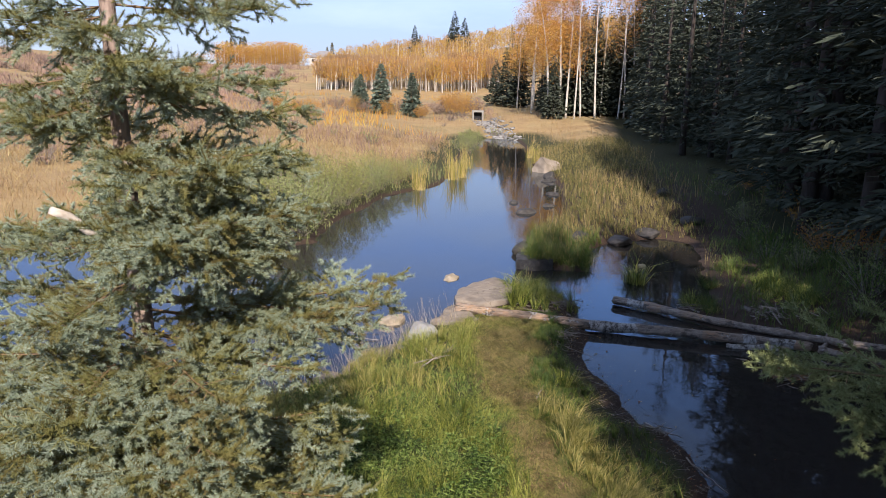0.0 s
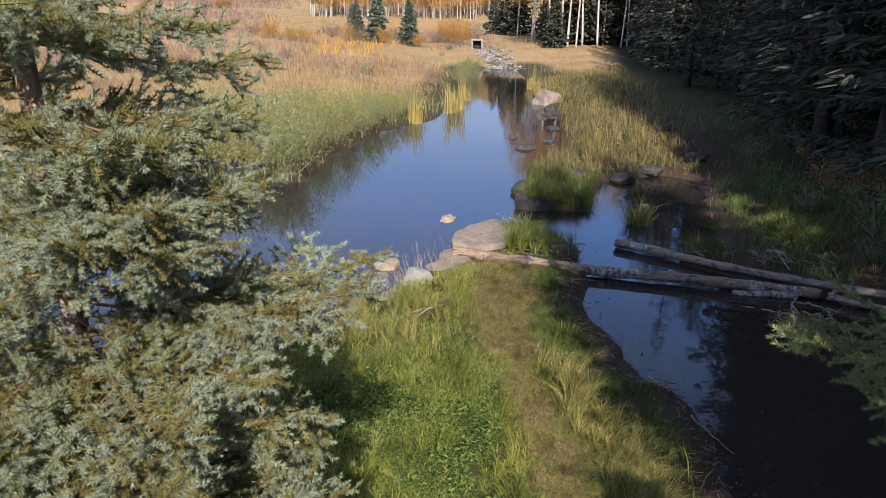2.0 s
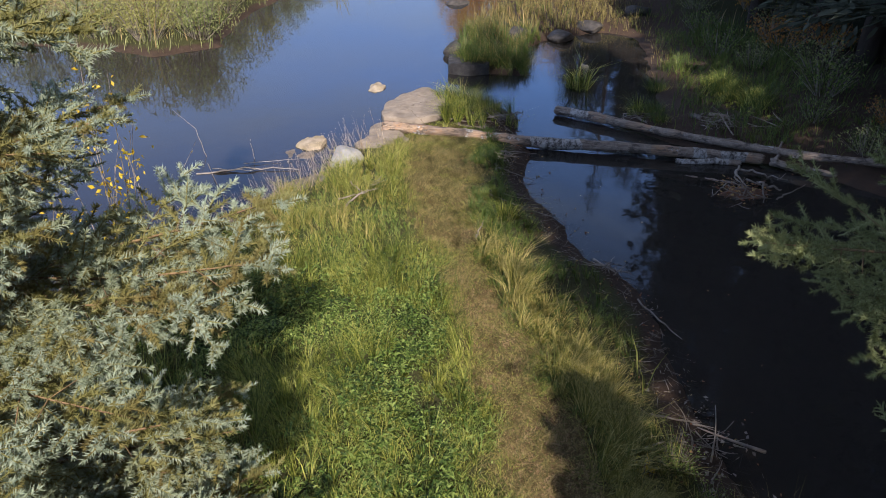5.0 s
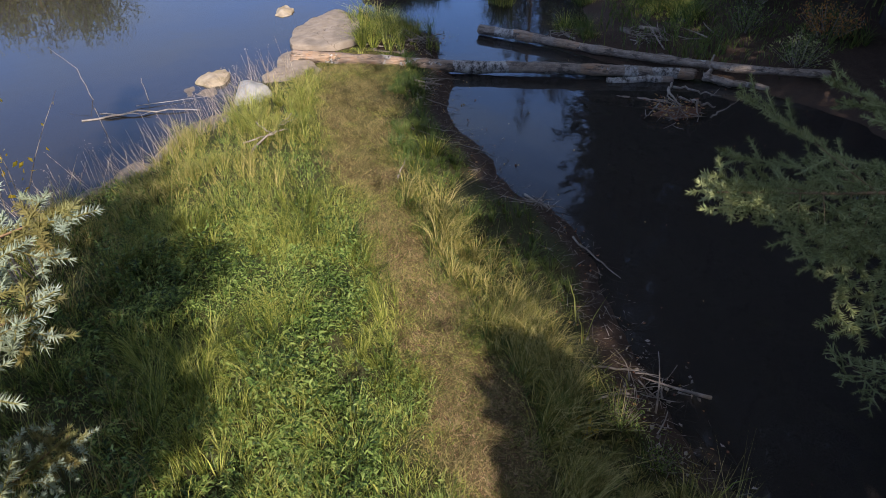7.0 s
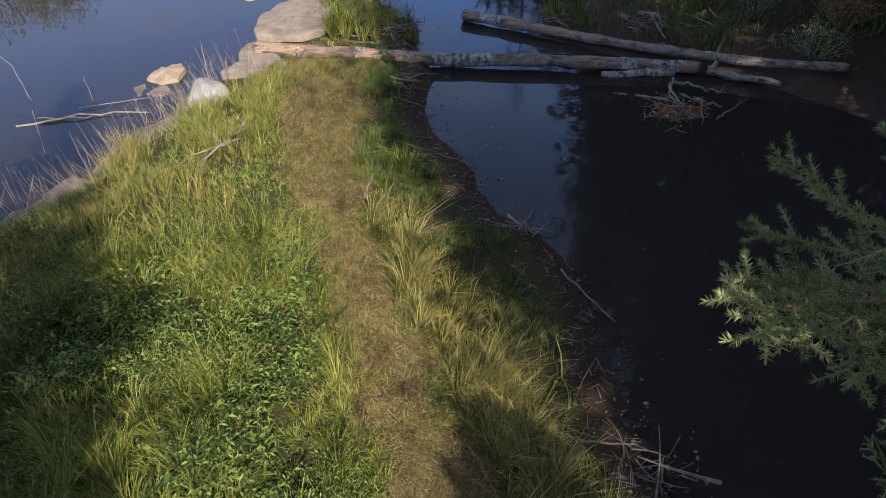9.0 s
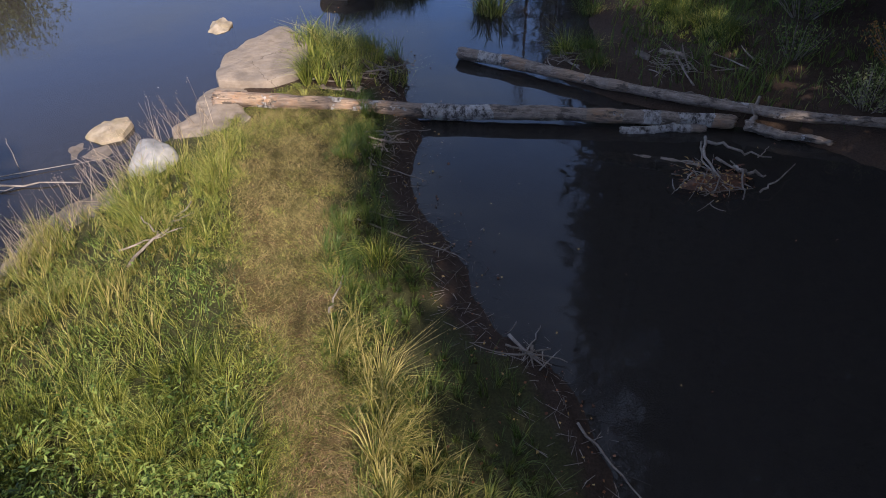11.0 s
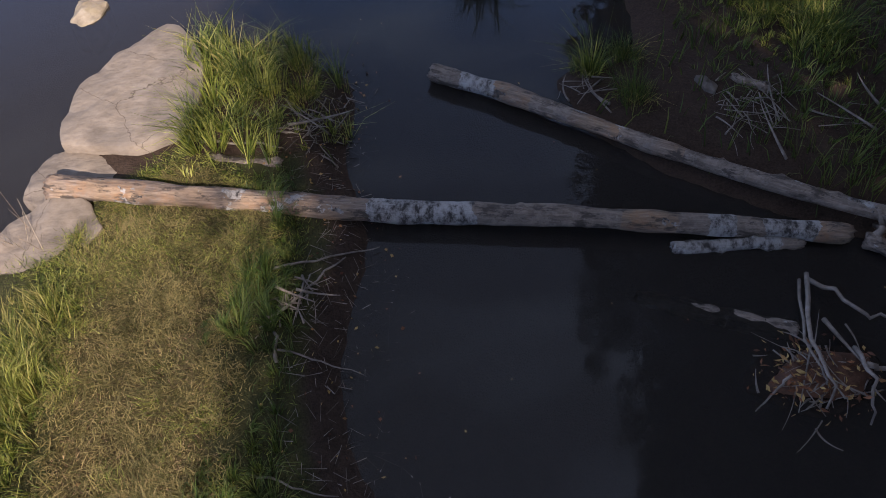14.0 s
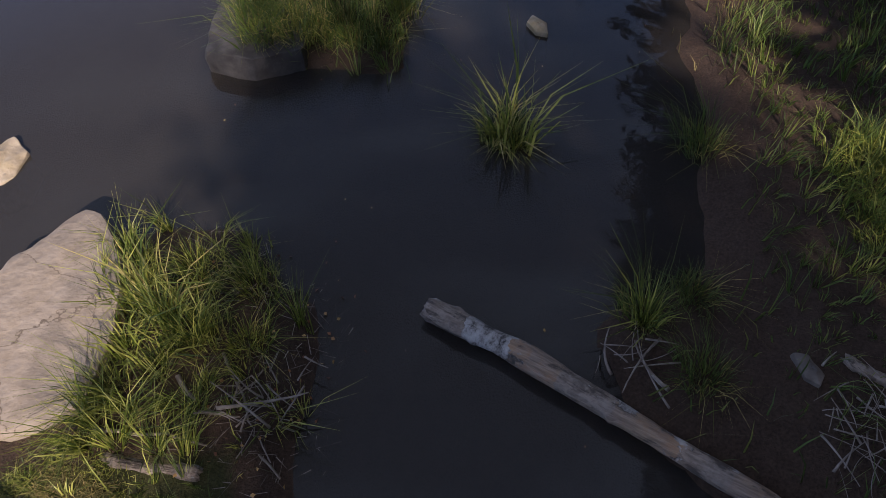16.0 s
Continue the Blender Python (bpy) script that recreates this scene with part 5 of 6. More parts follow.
sward("shore_grass", x, y, 0.2, 0.6, 0.014, M_WILLOW, "grey-green grass along the meadow shore", 0.5, (0.3, -0.4), clump=0.3)
x, y = scatter(5200, 1.7, 3.6, 17.75, 20.5, lambda x, y: on_land(x, y, 0.02, 0.2) * smooth(-0.25, 0.2, fbm(x * 1.6, y * 1.6, 19, 2)))
sward("clump_grass", x, y, 0.16, 0.5, 0.011, M_GREEN, "arching long grass on the spit's end", 0.9, (0.2, 0.2), clump=0.3)
x, y = scatter(21000, 6.5, 12.5, 15.5, 27, lambda x, y: on_land(x, y, 0.3, 0.9) * smooth(7.6, 8.6, x + 0.12 * (y - 18)) * (0.35 + 0.65 * smooth(-0.3, 0.2, fbm(x * 0.8, y * 0.8, 35, 2))))
sward("bank_sedge", x, y, 0.12, 0.4, 0.012, M_DEEP, "dark green grass on the eastern bank", 0.8, clump=0.22)
# brighter grass only in an oval: the sun patch is put into the colour
x, y = scatter(5200, 8.7, 10.6, 17.6, 22.2, lambda x, y: on_land(x, y, 0.3, 0.7) * smooth(1.0, 0.6, np.hypot((x - 9.5) / 0.8, (y - 19.2) / 1.8)))
sward("bank_turf", x, y, 0.10, 0.34, 0.011, M_GREEN, "sunlit green grass on the eastern bank", 0.9, (-0.3, 0.1), clump=0.2)
x, y = scatter(5000, 2.4, 6.0, 22.5, 27.5, lambda x, y: on_land(x, y, 0.0, 0.15))
sward("rim_grass", x, y, 0.2, 0.55, 0.012, M_DEEP, "long grass hanging over the far bank's rim", 0.9, clump=0.3)
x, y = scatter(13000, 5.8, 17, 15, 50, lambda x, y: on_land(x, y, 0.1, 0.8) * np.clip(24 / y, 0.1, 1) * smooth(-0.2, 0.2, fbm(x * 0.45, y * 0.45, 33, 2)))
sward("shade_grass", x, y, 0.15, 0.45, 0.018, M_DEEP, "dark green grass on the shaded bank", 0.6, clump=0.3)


def shrub(reach, height, count, mat, seed, leaf=0.07, stems=40):
    g = np.random.default_rng(seed)
    p = Pile()
    a, k = g.uniform(0, 2 * math.pi, stems), g.uniform(0.2, 1.0, stems)
    root = np.stack([np.cos(a) * 0.15 * reach, np.sin(a) * 0.15 * reach, np.full(stems, -0.1)], 1)
    tip = np.stack([np.cos(a) * reach * k, np.sin(a) * reach * k, height * (1.05 - 0.45 * k ** 2) * g.uniform(0.75, 1.1, stems)], 1)
    p.add(*prisms(root, tip, np.full(stems, 0.012), np.full(stems, 0.004)), 0)
    i = g.integers(0, stems, count)
    t = g.uniform(0.3, 1.05, count)[:, None]
    c = root[i] + (tip[i] - root[i]) * t + g.normal(0, 0.09 * reach, (count, 3)) * np.array([[1, 1, 0.6]])
    c[:, 2] = np.maximum(c[:, 2], 0.02)
    p.add(*flakes(c, leaf * g.uniform(0.6, 1.5, count), 0.35), 1)
    return p.mesh("shrub", [M_STICK, mat])


WILLOWS = [shrub(1.75, 1.9, 4200, (M_WILLOW, M_OSIER, M_WILLOW)[i], 300 + i, 0.075, 55) for i in range(3)]
for x, y, s in ((-5.6, 27.2, 1.0), (-7.2, 26.9, 1.05), (-9.0, 27.6, 1.1), (-6.4, 29, 1.2), (-5.6, 31.2, 1.05), (-7.6, 31.5, 1.2), (-4.9, 34.3, 1.0), (-6.3, 35, 1.15), (-4.2, 37.2, 0.95), (-3.7, 39.8, 0.85),
                (-5.4, 39, 1.0), (-2.8, 42.4, 0.75), (-4.3, 43, 0.9), (-9.5, 30.5, 1.2), (-11.5, 28.6, 1.0), (-8.4, 35, 1.1), (-11, 33.5, 1.1), (-7.3, 39, 1.0), (-13.5, 29.5, 1.1), (-1.9, 45, 0.7), (1.9, 66, 0.9), (2.6, 73, 1.0)):
    ob = new("willow_shrub", gr.choice(WILLOWS))
    ob.matrix_basis = pose(x, y, lie(x, y), 0, 0, gr.uniform(0, 360)) @ Matrix.Scale(s, 4)
    tagged(ob, "low grey-green willow shrub overhanging the water", "shrub", "willows on the shore")
GOLD = [shrub(1.6, 2.0, 1700, M_ASPEN_LEAF, 320 + i, 0.13) for i in range(2)]
BROWN = [shrub(1.5, 1.6, 700, M_BRUSH, 330 + i, 0.16, 70) for i in range(2)]
for x, y, s, kind in ((1.3, 112, 1.8, 0), (2.5, 108, 1.6, 0), (-8.0, 101, 1.0, 0), (-13, 104, 1.1, 0), (-3.2, 102, 0.9, 0), (0.2, 116, 1.4, 0), (-18, 98, 1.0, 0), (-20, 99, 0.9, 0), (-1, 111, 1.2, 1), (-3.5, 109, 1.1, 1), (-7, 108, 1.2, 1), (-11, 103, 1.1, 1),
                      (-16, 110, 1.2, 1), (-24, 105, 1.3, 0), (-30, 120, 1.4, 1), (-42, 115, 1.5, 0), (-36, 100, 1.0, 1), (-47, 92, 1.0, 0), (-15, 72, 0.7, 1), (-22, 64, 0.7, 1), (4.6, 120, 1.5, 1), (2, 124, 1.7, 1)):
    ob = new("autumn_shrub", gr.choice(GOLD if kind == 0 else BROWN))
    ob.matrix_basis = pose(x, y, lie(x, y), 0, 0, gr.uniform(0, 360)) @ Matrix.Scale(s, 4)
    tagged(ob, "golden-leaved autumn shrub in the meadow" if kind == 0 else "brown half-bare shrub in the meadow", "shrub", "meadow shrubs")


def reed_clump(n, reach, low, high, width, mat, seed, lean=0.3):
    g = np.random.default_rng(seed)
    a, r = g.uniform(0, 2 * math.pi, n) + 0.9 * np.sin(g.uniform(0, 6)) , reach * np.sqrt(g.random(n)) * (1 + 0.5 * np.sin(np.arange(n) * 0.07))
    base = np.stack([np.cos(a) * r, np.sin(a) * r, np.full(n, -0.05)], 1)
    h = (low + (high - low) * g.random(n) ** 1.5) * (1 + 0.25 * np.cos(a - seed))
    way = a + g.normal(0, 0.8, n)
    lv = np.stack([np.cos(way) + 0.5 * math.cos(seed), np.sin(way) + 0.5 * math.sin(seed), 0 * a], 1) * (h * lean * g.uniform(0.1, 1.3, n))[:, None]
    v, f = blades(base, h, lv, width * g.uniform(0.7, 1.2, n), 1.0)
    return mesh_of("clump", v, f, [mat])


CATTAILS = [reed_clump(110, 0.38, 1.0, 2.3, 0.022, M_CATTAIL, 400 + i, 0.16) for i in range(3)]
for x, y, s in ((-1.5, 41.3, 1.0), (0.6, 46.2, 1.1), (1.0, 47.6, 1.0), (1.7, 53, 0.8), (7.4, 62, 0.8), (7.3, 57, 0.7)):
    ob = new("cattail_clump", gr.choice(CATTAILS))
    ob.matrix_basis = pose(x, y, WATER, 0, 0, gr.uniform(0, 360)) @ Matrix.Scale(s, 4)
    tagged(ob, "clump of tall yellow cattail leaves standing in water", "reeds", "cattails on the shore")
SEDGES = []
for i, m in enumerate((M_GREEN, M_DEEP, M_GREEN)):
    a = reed_clump(210, 0.24, 0.22, 0.85, 0.012, m, 420 + i, 0.85)
    SEDGES.append((a, reed_clump(70, 0.24, 0.25, 0.6, 0.011, M_STRAW, 440 + i, 1.3)))
for x, y, s, z in ((5.95, 21.45, 0.8, None), (2.7, 19.0, 0.8, None), (2.55, 19.8, 0.8, None), (3.1, 19.6, 0.75, None), (3.1, 18.9, 0.6, None), (1.95, 18.6, 0.6, None), (6.75, 18.9, 0.7, None), (7.05, 18.1, 0.7, None), (7.3, 19.0, 0.7, None),
                   (2.4, 13.15, 0.8, None), (4.2, 23.3, 1.0, None), (3.8, 23.6, 0.9, None), (4.6, 23.2, 0.8, None), (4.9, 24.0, 0.9, None), (3.4, 24.6, 0.9, None), (3.1, 23.2, 0.9, 0.40), (3.35, 23.6, 0.9, 0.40), (2.95, 23.7, 0.8, 0.40), (3.5, 23.15, 0.8, 0.38), (3.2, 24.0, 0.8, 0.38), (8.1, 21, 0.9, None), (9.4, 19.4, 0.9, None), (9.8, 18.6, 0.9, None), (9.7, 20.4, 0.9, None)):
    fresh, dry = SEDGES[1] if y > 22 or x > 6.5 else gr.choice(SEDGES)
    tuft = holder("sedge_tuft", pose(x, y, z or max(lie(x, y), WATER - 0.02), 0, 0, gr.uniform(0, 360)) @ Matrix.Scale(s, 4), "arching tuft of green sedge at the water's edge", "sedge", "sedge tufts")
    tagged(part("green_foliage", fresh, tuft), kind="stuff")
    tagged(part("dry_foliage", dry, tuft, "yellow dry blades"), kind="stuff")


BROAD = [reed_clump(60, 0.15, 0.35, 0.95, 0.026, m, 460 + i, 1.05) for i, m in enumerate((M_GREEN, M_STRAW))]
SKIRT = reed_clump(150, 0.12, 0.10, 0.30, 0.010, M_GREEN, 470, 1.0)
for x, y, s, k in ((5.95, 21.3, 1.15, 0), (5.75, 21.4, 0.85, 1), (1.95, 19.5, 0.85, 0), (2.05, 18.95, 0.7, 0), (2.3, 19.35, 0.75, 1), (2.35, 18.75, 0.6, 0), (1.9, 18.55, 0.45, 1), (6.72, 18.75, 0.65, 0), (3.6, 23.4, 0.7, 0)):
    tuft = holder("broad_sedge", pose(x, y, max(lie(x, y), WATER - 0.02), 0, 0, gr.uniform(0, 360)) @ Matrix.Scale(s, 4), "broad-leaved arching sedge at the water's edge", "sedge", "sedge tufts")
    tagged(part("long_foliage", BROAD[k], tuft), kind="stuff")
    tagged(part("short_foliage", SKIRT, tuft), kind="stuff")


# ---- rocks ----
def slab(outline, low, high, seed, mat, rough=0.03, dome=0.02, tilt=(0.0, 0.0)):
    """A weathered slab from its outline in plan: rounded rim, uneven top, sides down into the water."""
    g = random.Random(seed)
    pts = np.array(outline, float)
    c = pts.mean(0)
    rel = pts - c
    n = 84
    a = np.linspace(0, 2 * math.pi, n, endpoint=False)
    rad = np.zeros(n)
    for i, t in enumerate(a):
        d = np.array([math.cos(t), math.sin(t)])
        best = 0
        for p, q in zip(rel, np.roll(rel, -1, 0)):
            e = q - p
            den = d[0] * e[1] - d[1] * e[0]
            if abs(den) < 1e-9:
                continue
            r = (p[0] * e[1] - p[1] * e[0]) / den
            k = (p[0] * d[1] - p[1] * d[0]) / den
            if r > 0 and -1e-6 <= k <= 1 + 1e-6:
                best = max(best, r)
        rad[i] = best
    rad = (np.roll(rad, 1) + rad * 14 + np.roll(rad, -1)) / 16
    rings = [(1.0, low, 0), (1.03, low + 0.35 * (high - low), 1), (1.0, low + 0.62 * (high - low), 1), (1.01, low + 0.78 * (high - low), 1), (1.0, high - 0.04, 1), (0.99, high - 0.012, 1), (0.96, high, 1), (0.85, high + dome * 0.2, 1), (0.62, high + dome * 0.6, 1), (0.36, high + dome, 1), (0.14, high + dome, 1)]
    v = []
    for k, z, j in rings:
        for t, r in zip(a, rad):
            x, y = math.cos(t) * r * k, math.sin(t) * r * k
            nz = noise.noise(Vector((x * 2.2, y * 2.2, z * 3 + seed))) + 0.5 * noise.noise(Vector((x * 7, y * 7, z * 9 + seed))) + 0.35 * abs(noise.noise(Vector((x * 3 + y * 2, y * 5 - x * 2, seed + 4))))
            s = 1 + rough * 1.6 * nz
            v.append((c[0] + x * s, c[1] + y * s, z + rough * nz * j))
    v.append((c[0], c[1], high + dome))
    m = len(rings)
    f3, f4 = [], []
    for i in range(m - 1):
        for j in range(n):
            p, q = i * n + j, i * n + (j + 1) % n
            f4.append((p, q, q + n, p + n))
    for j in range(n):
        f3.append(((m - 1) * n + j, (m - 1) * n + (j + 1) % n, m * n))
    v = np.array(v)
    v[:, 2] += tilt[0] * (v[:, 0] - c[0]) + tilt[1] * (v[:, 1] - c[1])
    me = mesh_of("rock", v, [np.array(f4), np.array(f3)], [mat], soft_shade=True)
    me.set_sharp_from_angle(angle=radians(28))
    return me


def boulder(size, seed, mat, taper=0.0):
    bm = bmesh.new()
    bmesh.ops.create_icosphere(bm, subdivisions=4, radius=0.5)
    g = random.Random(seed)
    cuts = [(Vector((g.uniform(-1, 1), g.uniform(-1, 1), g.uniform(-0.2, 1))).normalized(), g.uniform(0.30, 0.42)) for _ in range(7)]
    for v in bm.verts:
        for nrm, far in cuts:
            over = v.co.dot(nrm) - far
            if over > 0:
                v.co -= nrm * over * 0.85
        q = v.co * 3 + Vector((seed, seed * 2, 0))
        v.co *= 1 + 0.10 * noise.noise(q) + 0.045 * noise.noise(q * 3.1) + 0.02 * noise.noise(q * 8)
        thin = 1 - taper * max(0.0, v.co.z + 0.15)
        v.co = Vector((v.co.x * size[0] * thin, v.co.y * size[1] * thin, v.co.z * size[2]))
    me = bpy.data.meshes.new("rock")
    bm.to_mesh(me)
    bm.free()
    me.materials.append(mat)
    me.polygons.foreach_set("use_smooth", np.ones(len(me.polygons), bool))
    return me


def angular_rock(size, seed, mat):
    """A block broken along flat faces, with sharp worn edges and a leaning crest."""
    bm = bmesh.new()
    bmesh.ops.create_icosphere(bm, subdivisions=4, radius=0.5)
    g = random.Random(seed)
    cuts = [(Vector((0.55, -0.6, 0.6)).normalized(), 0.25), (Vector((-0.8, -0.4, 0.3)).normalized(), 0.30), (Vector((0.5, 0.5, 0.75)).normalized(), 0.24), (Vector((-0.3, 0.7, 0.6)).normalized(), 0.33), (Vector((-0.2, -0.95, 0.2)).normalized(), 0.31)]
    for v in bm.verts:
        for nrm, far in cuts:
            over = v.co.dot(nrm) - far - 0.03 * noise.noise(v.co * 4 + Vector((seed, 0, 0)))
            if over > 0:
                v.co -= nrm * over
        v.co *= 1 + 0.05 * noise.noise(v.co * 5 + Vector((0, seed, 0))) + 0.02 * g.uniform(-1, 1)
        v.co = Vector((v.co.x * size[0], v.co.y * size[1], v.co.z * size[2]))
    me = bpy.data.meshes.new("rock")
    bm.to_mesh(me)
    bm.free()
    me.materials.append(mat)
    me.polygons.foreach_set("use_smooth", np.ones(len(me.polygons), bool))
    me.set_sharp_from_angle(angle=radians(28))
    return me


def place(name, me, at, label, category, group=""):
    ob = new(name, me)
    ob.matrix_basis = at
    return tagged(ob, label, category, group)


place("slab_rock", slab([(1.42, 20.55), (1.66, 20.4), (1.9, 19.84), (1.95, 19.1), (1.8, 18.42), (1.16, 18.22), (0.38, 18.46), (0.35, 18.9), (0.47, 19.5), (0.85, 20.02)], -0.35, 0.41, 1, M_ROCK, 0.03, tilt=(0.05, 0.02)),
      Matrix(), "large flat pinkish sandstone slab at the spit's end", "rock", "shore slabs")
place("slab_rock", slab([(0.02, 17.78), (0.06, 18.18), (0.22, 18.52), (0.53, 18.48), (1.05, 18.2), (1.3, 17.7), (0.75, 17.5), (0.25, 17.6)], -0.35, 0.22, 2, M_ROCK),
      Matrix(), "low sandstone slab under the log's end", "rock", "shore slabs")
place("slab_rock", slab([(-0.30, 17.1), (-0.24, 16.82), (0.32, 16.5), (0.62, 16.7), (0.92, 17.15), (0.78, 17.5), (0.42, 17.72), (0.03, 17.48)], -0.35, 0.26, 3, M_ROCK, tilt=(0.03, 0.08)),
      Matrix(), "sandstone slab beside the path's end", "rock", "shore slabs")
place("pale_rock", boulder((0.78, 0.92, 0.66), 12, M_WHITE_ROCK), pose(-0.52, 16.12, 0.20, 10, -20, 20), "whitish limestone boulder on the shore", "rock", "shore rocks")
place("flat_rock", slab([(-1.62, 17.28), (-1.38, 17.66), (-1.02, 17.7), (-0.93, 17.54), (-1.05, 17.12), (-1.32, 17.02)], -0.3, 0.17, 5, M_TAN_ROCK, 0.05, 0.05, (0.10, 0.10)), Matrix(), "flat tan rock rising from the water", "rock", "shore rocks")
place("flat_rock", slab([(0.02, 21.4), (0.10, 21.85), (0.33, 22.0), (0.52, 21.75), (0.42, 21.4), (0.2, 21.25)], -0.3, 0.14, 6, M_TAN_ROCK, 0.06, 0.06, (0.05, 0.18)), Matrix(), "small tan rock with yellow moss in the water", "rock", "shore rocks")
place("sunken_rock", slab([(-2.25, 16.6), (-1.95, 17.35), (-1.4, 17.35), (-1.15, 16.75), (-1.3, 16.3), (-1.8, 16.15)], -0.5, 0.05, 7, M_SHORE_ROCK, 0.05, 0.05, (0.12, 0.05)), Matrix(), "dark sunken rock under shallow water", "rock", "shore rocks")
place("shore_slab", slab([(-2.1, 13.8), (-1.9, 14.75), (-1.5, 15.4), (-1.0, 15.6), (-0.8, 15.0), (-1.2, 14.2), (-1.6, 13.7)], -0.4, 0.16, 21, M_SHORE_ROCK, 0.06, 0.03, (0.12, -0.04)), Matrix(), "low brown slab on the stony shore under dry grass", "rock", "shore slabs")
place("shore_slab", slab([(-3.6, 12.5), (-3.0, 13.4), (-2.3, 14.1), (-1.9, 13.8), (-2.3, 13.0), (-3.0, 12.2)], -0.4, 0.10, 22, M_SHORE_ROCK, 0.06, 0.03, (0.12, -0.08)), Matrix(), "low brown slab sloping into the water", "rock", "shore slabs")
place("bank_rock", slab([(2.4, 23.0), (2.5, 23.9), (3.1, 24.4), (3.7, 23.9), (3.6, 22.9), (3.0, 22.75)], -0.3, 0.42, 8, M_DARK_ROCK), Matrix(), "grey-brown rock at the tip of the far bank", "rock", "far bank rocks")
place("bank_rock", boulder((0.9, 0.5, 0.7), 9, M_DARK_ROCK), pose(2.9, 25.2, 0.25, 0, 10, 20), "dark wet rock at the far bank", "rock", "far bank rocks")
place("far_rock", angular_rock((2.1, 2.0, 1.9), 10, M_PALE_ROCK), pose(7.3, 51.3, 0.5, 8, -18, 20), "pale sunlit boulder on the far bank", "rock", "far bank rocks")
for i, (x, y, w, h) in enumerate(((3.95, 34.0, 1.4, 0.4), (3.7, 37.0, 0.8, 0.3), (6.6, 46, 1.2, 0.5), (6.1, 40, 1.0, 0.4), (5.4, 36, 0.9, 0.4), (6.9, 27.3, 1.5, 0.2), (8.2, 28.4, 1.3, 0.15), (10.4, 29.6, 1.0, 0.3), (10.8, 35, 0.9, 0.3), (7.15, 48.2, 1.3, 0.5), (6.95, 46.6, 1.0, 0.4), (6.7, 44.6, 0.9, 0.3), (5.2, 27.0, 1.1, 0.2))):
    place("dark_rock", boulder((w, w * 0.7, h + 0.25), 40 + i, M_DARK_ROCK), pose(x, y, WATER - 0.10 if i < 5 else lie(x, y) + 0.1, 0, 0, i * 50), "dark wet rock near the far bank", "rock", "far bank rocks")


# ---- logs ----
def log(points, radii, seed, bark=(), bare=()):
    """A fallen trunk: uneven round, with knots, broken ends; bark and bare: (where, how wide) patches of white bark and of bare tan wood. Its length lies along its own x."""
    p, r = np.array(points, float), np.array(radii, float)
    way = Vector(p[-1] - p[0])
    at = Matrix.Translation(Vector(p[0])) @ way.to_track_quat("X", "Z").to_matrix().to_4x4()
    back = at.inverted()
    p = np.array([tuple(back @ Vector(q)) for q in p])
    n, sides = 190, 28
    t = np.linspace(0, 1, n)
    k = np.linspace(0, 1, len(p))
    line = np.stack([np.interp(t, k, p[:, c]) for c in range(3)], 1)
    for _ in range(6):
        line[1:-1] = (line[:-2] + 2 * line[1:-1] + line[2:]) / 4
    line[:, 2] += 0.012 * np.sin(t * 9 + seed)
    rad = np.interp(t, k, r) * (0.94 + 0.04 * np.sin(t * 31 + seed) + 0.03 * np.sin(t * 57 + 2 * seed))
    rad[0] *= 0.86
    rad[-1] *= 0.8
    v, f = tube(line, rad, sides)
    ax = line[np.minimum(np.arange(len(v)) // sides, n - 1)]
    off = v - ax
    bumps = np.array([noise.noise(Vector((q[0] * 2, q[1] * 9, q[2] * 9))) * 0.19 + noise.noise(Vector((q[0] * 5, q[1] * 30, q[2] * 30))) * 0.11 for q in v.tolist()])
    jag = np.array([noise.noise(Vector((q[1] * 40, q[2] * 40, seed))) for q in v.tolist()])
    g = random.Random(seed)
    for _ in range(9):
        c = np.array(v[g.randrange(len(v) - 2)])
        bumps = bumps + g.uniform(0.2, 0.5) * np.exp(-((v - c) ** 2).sum(1) / g.uniform(0.03, 0.055) ** 2)
    v = ax + off * (1 + bumps)[:, None]
    end = np.zeros(len(v))
    end[:sides], end[(n - 1) * sides:n * sides] = -0.10, 0.10
    v[:, 0] += end * np.abs(jag) * 0.8
    me = mesh_of("log", v, f, [M_LOG], soft_shade=True)
    where = np.zeros(len(v), np.float32)
    tv = np.minimum(np.arange(len(v)) // sides, n - 1) / (n - 1)
    for c, w in bark:
        where = np.maximum(where, smooth(w * 1.25, w * 0.5, np.abs(tv - c)))
    me.attributes.new("bark", "FLOAT", "POINT").data.foreach_set("value", where.astype(np.float32))
    tan = np.zeros(len(v), np.float32)
    for c, w in bare:
        tan = np.maximum(tan, smooth(w * 1.2, w * 0.8, np.abs(tv - c)))
    me.attributes.new("bare", "FLOAT", "POINT").data.foreach_set("value", tan.astype(np.float32))
    return me, at


def fallen(name, label, *args):
    me, at = log(*args)
    return place(name, me, at, label, "log", "fallen logs")


fallen("fallen_log", "old aspen log lying across the narrow water, bark peeling", [(0.36, 17.78, 0.36), (3.3, 16.95, 0.27), (5.6, 16.38, 0.26), (8.4, 15.6, 0.24)], [0.13, 0.135, 0.125, 0.11], 1, ((0.455, 0.075), (0.85, 0.015), (0.93, 0.03)), ((0.12, 0.26), (0.765, 0.03), (0.99, 0.03)))
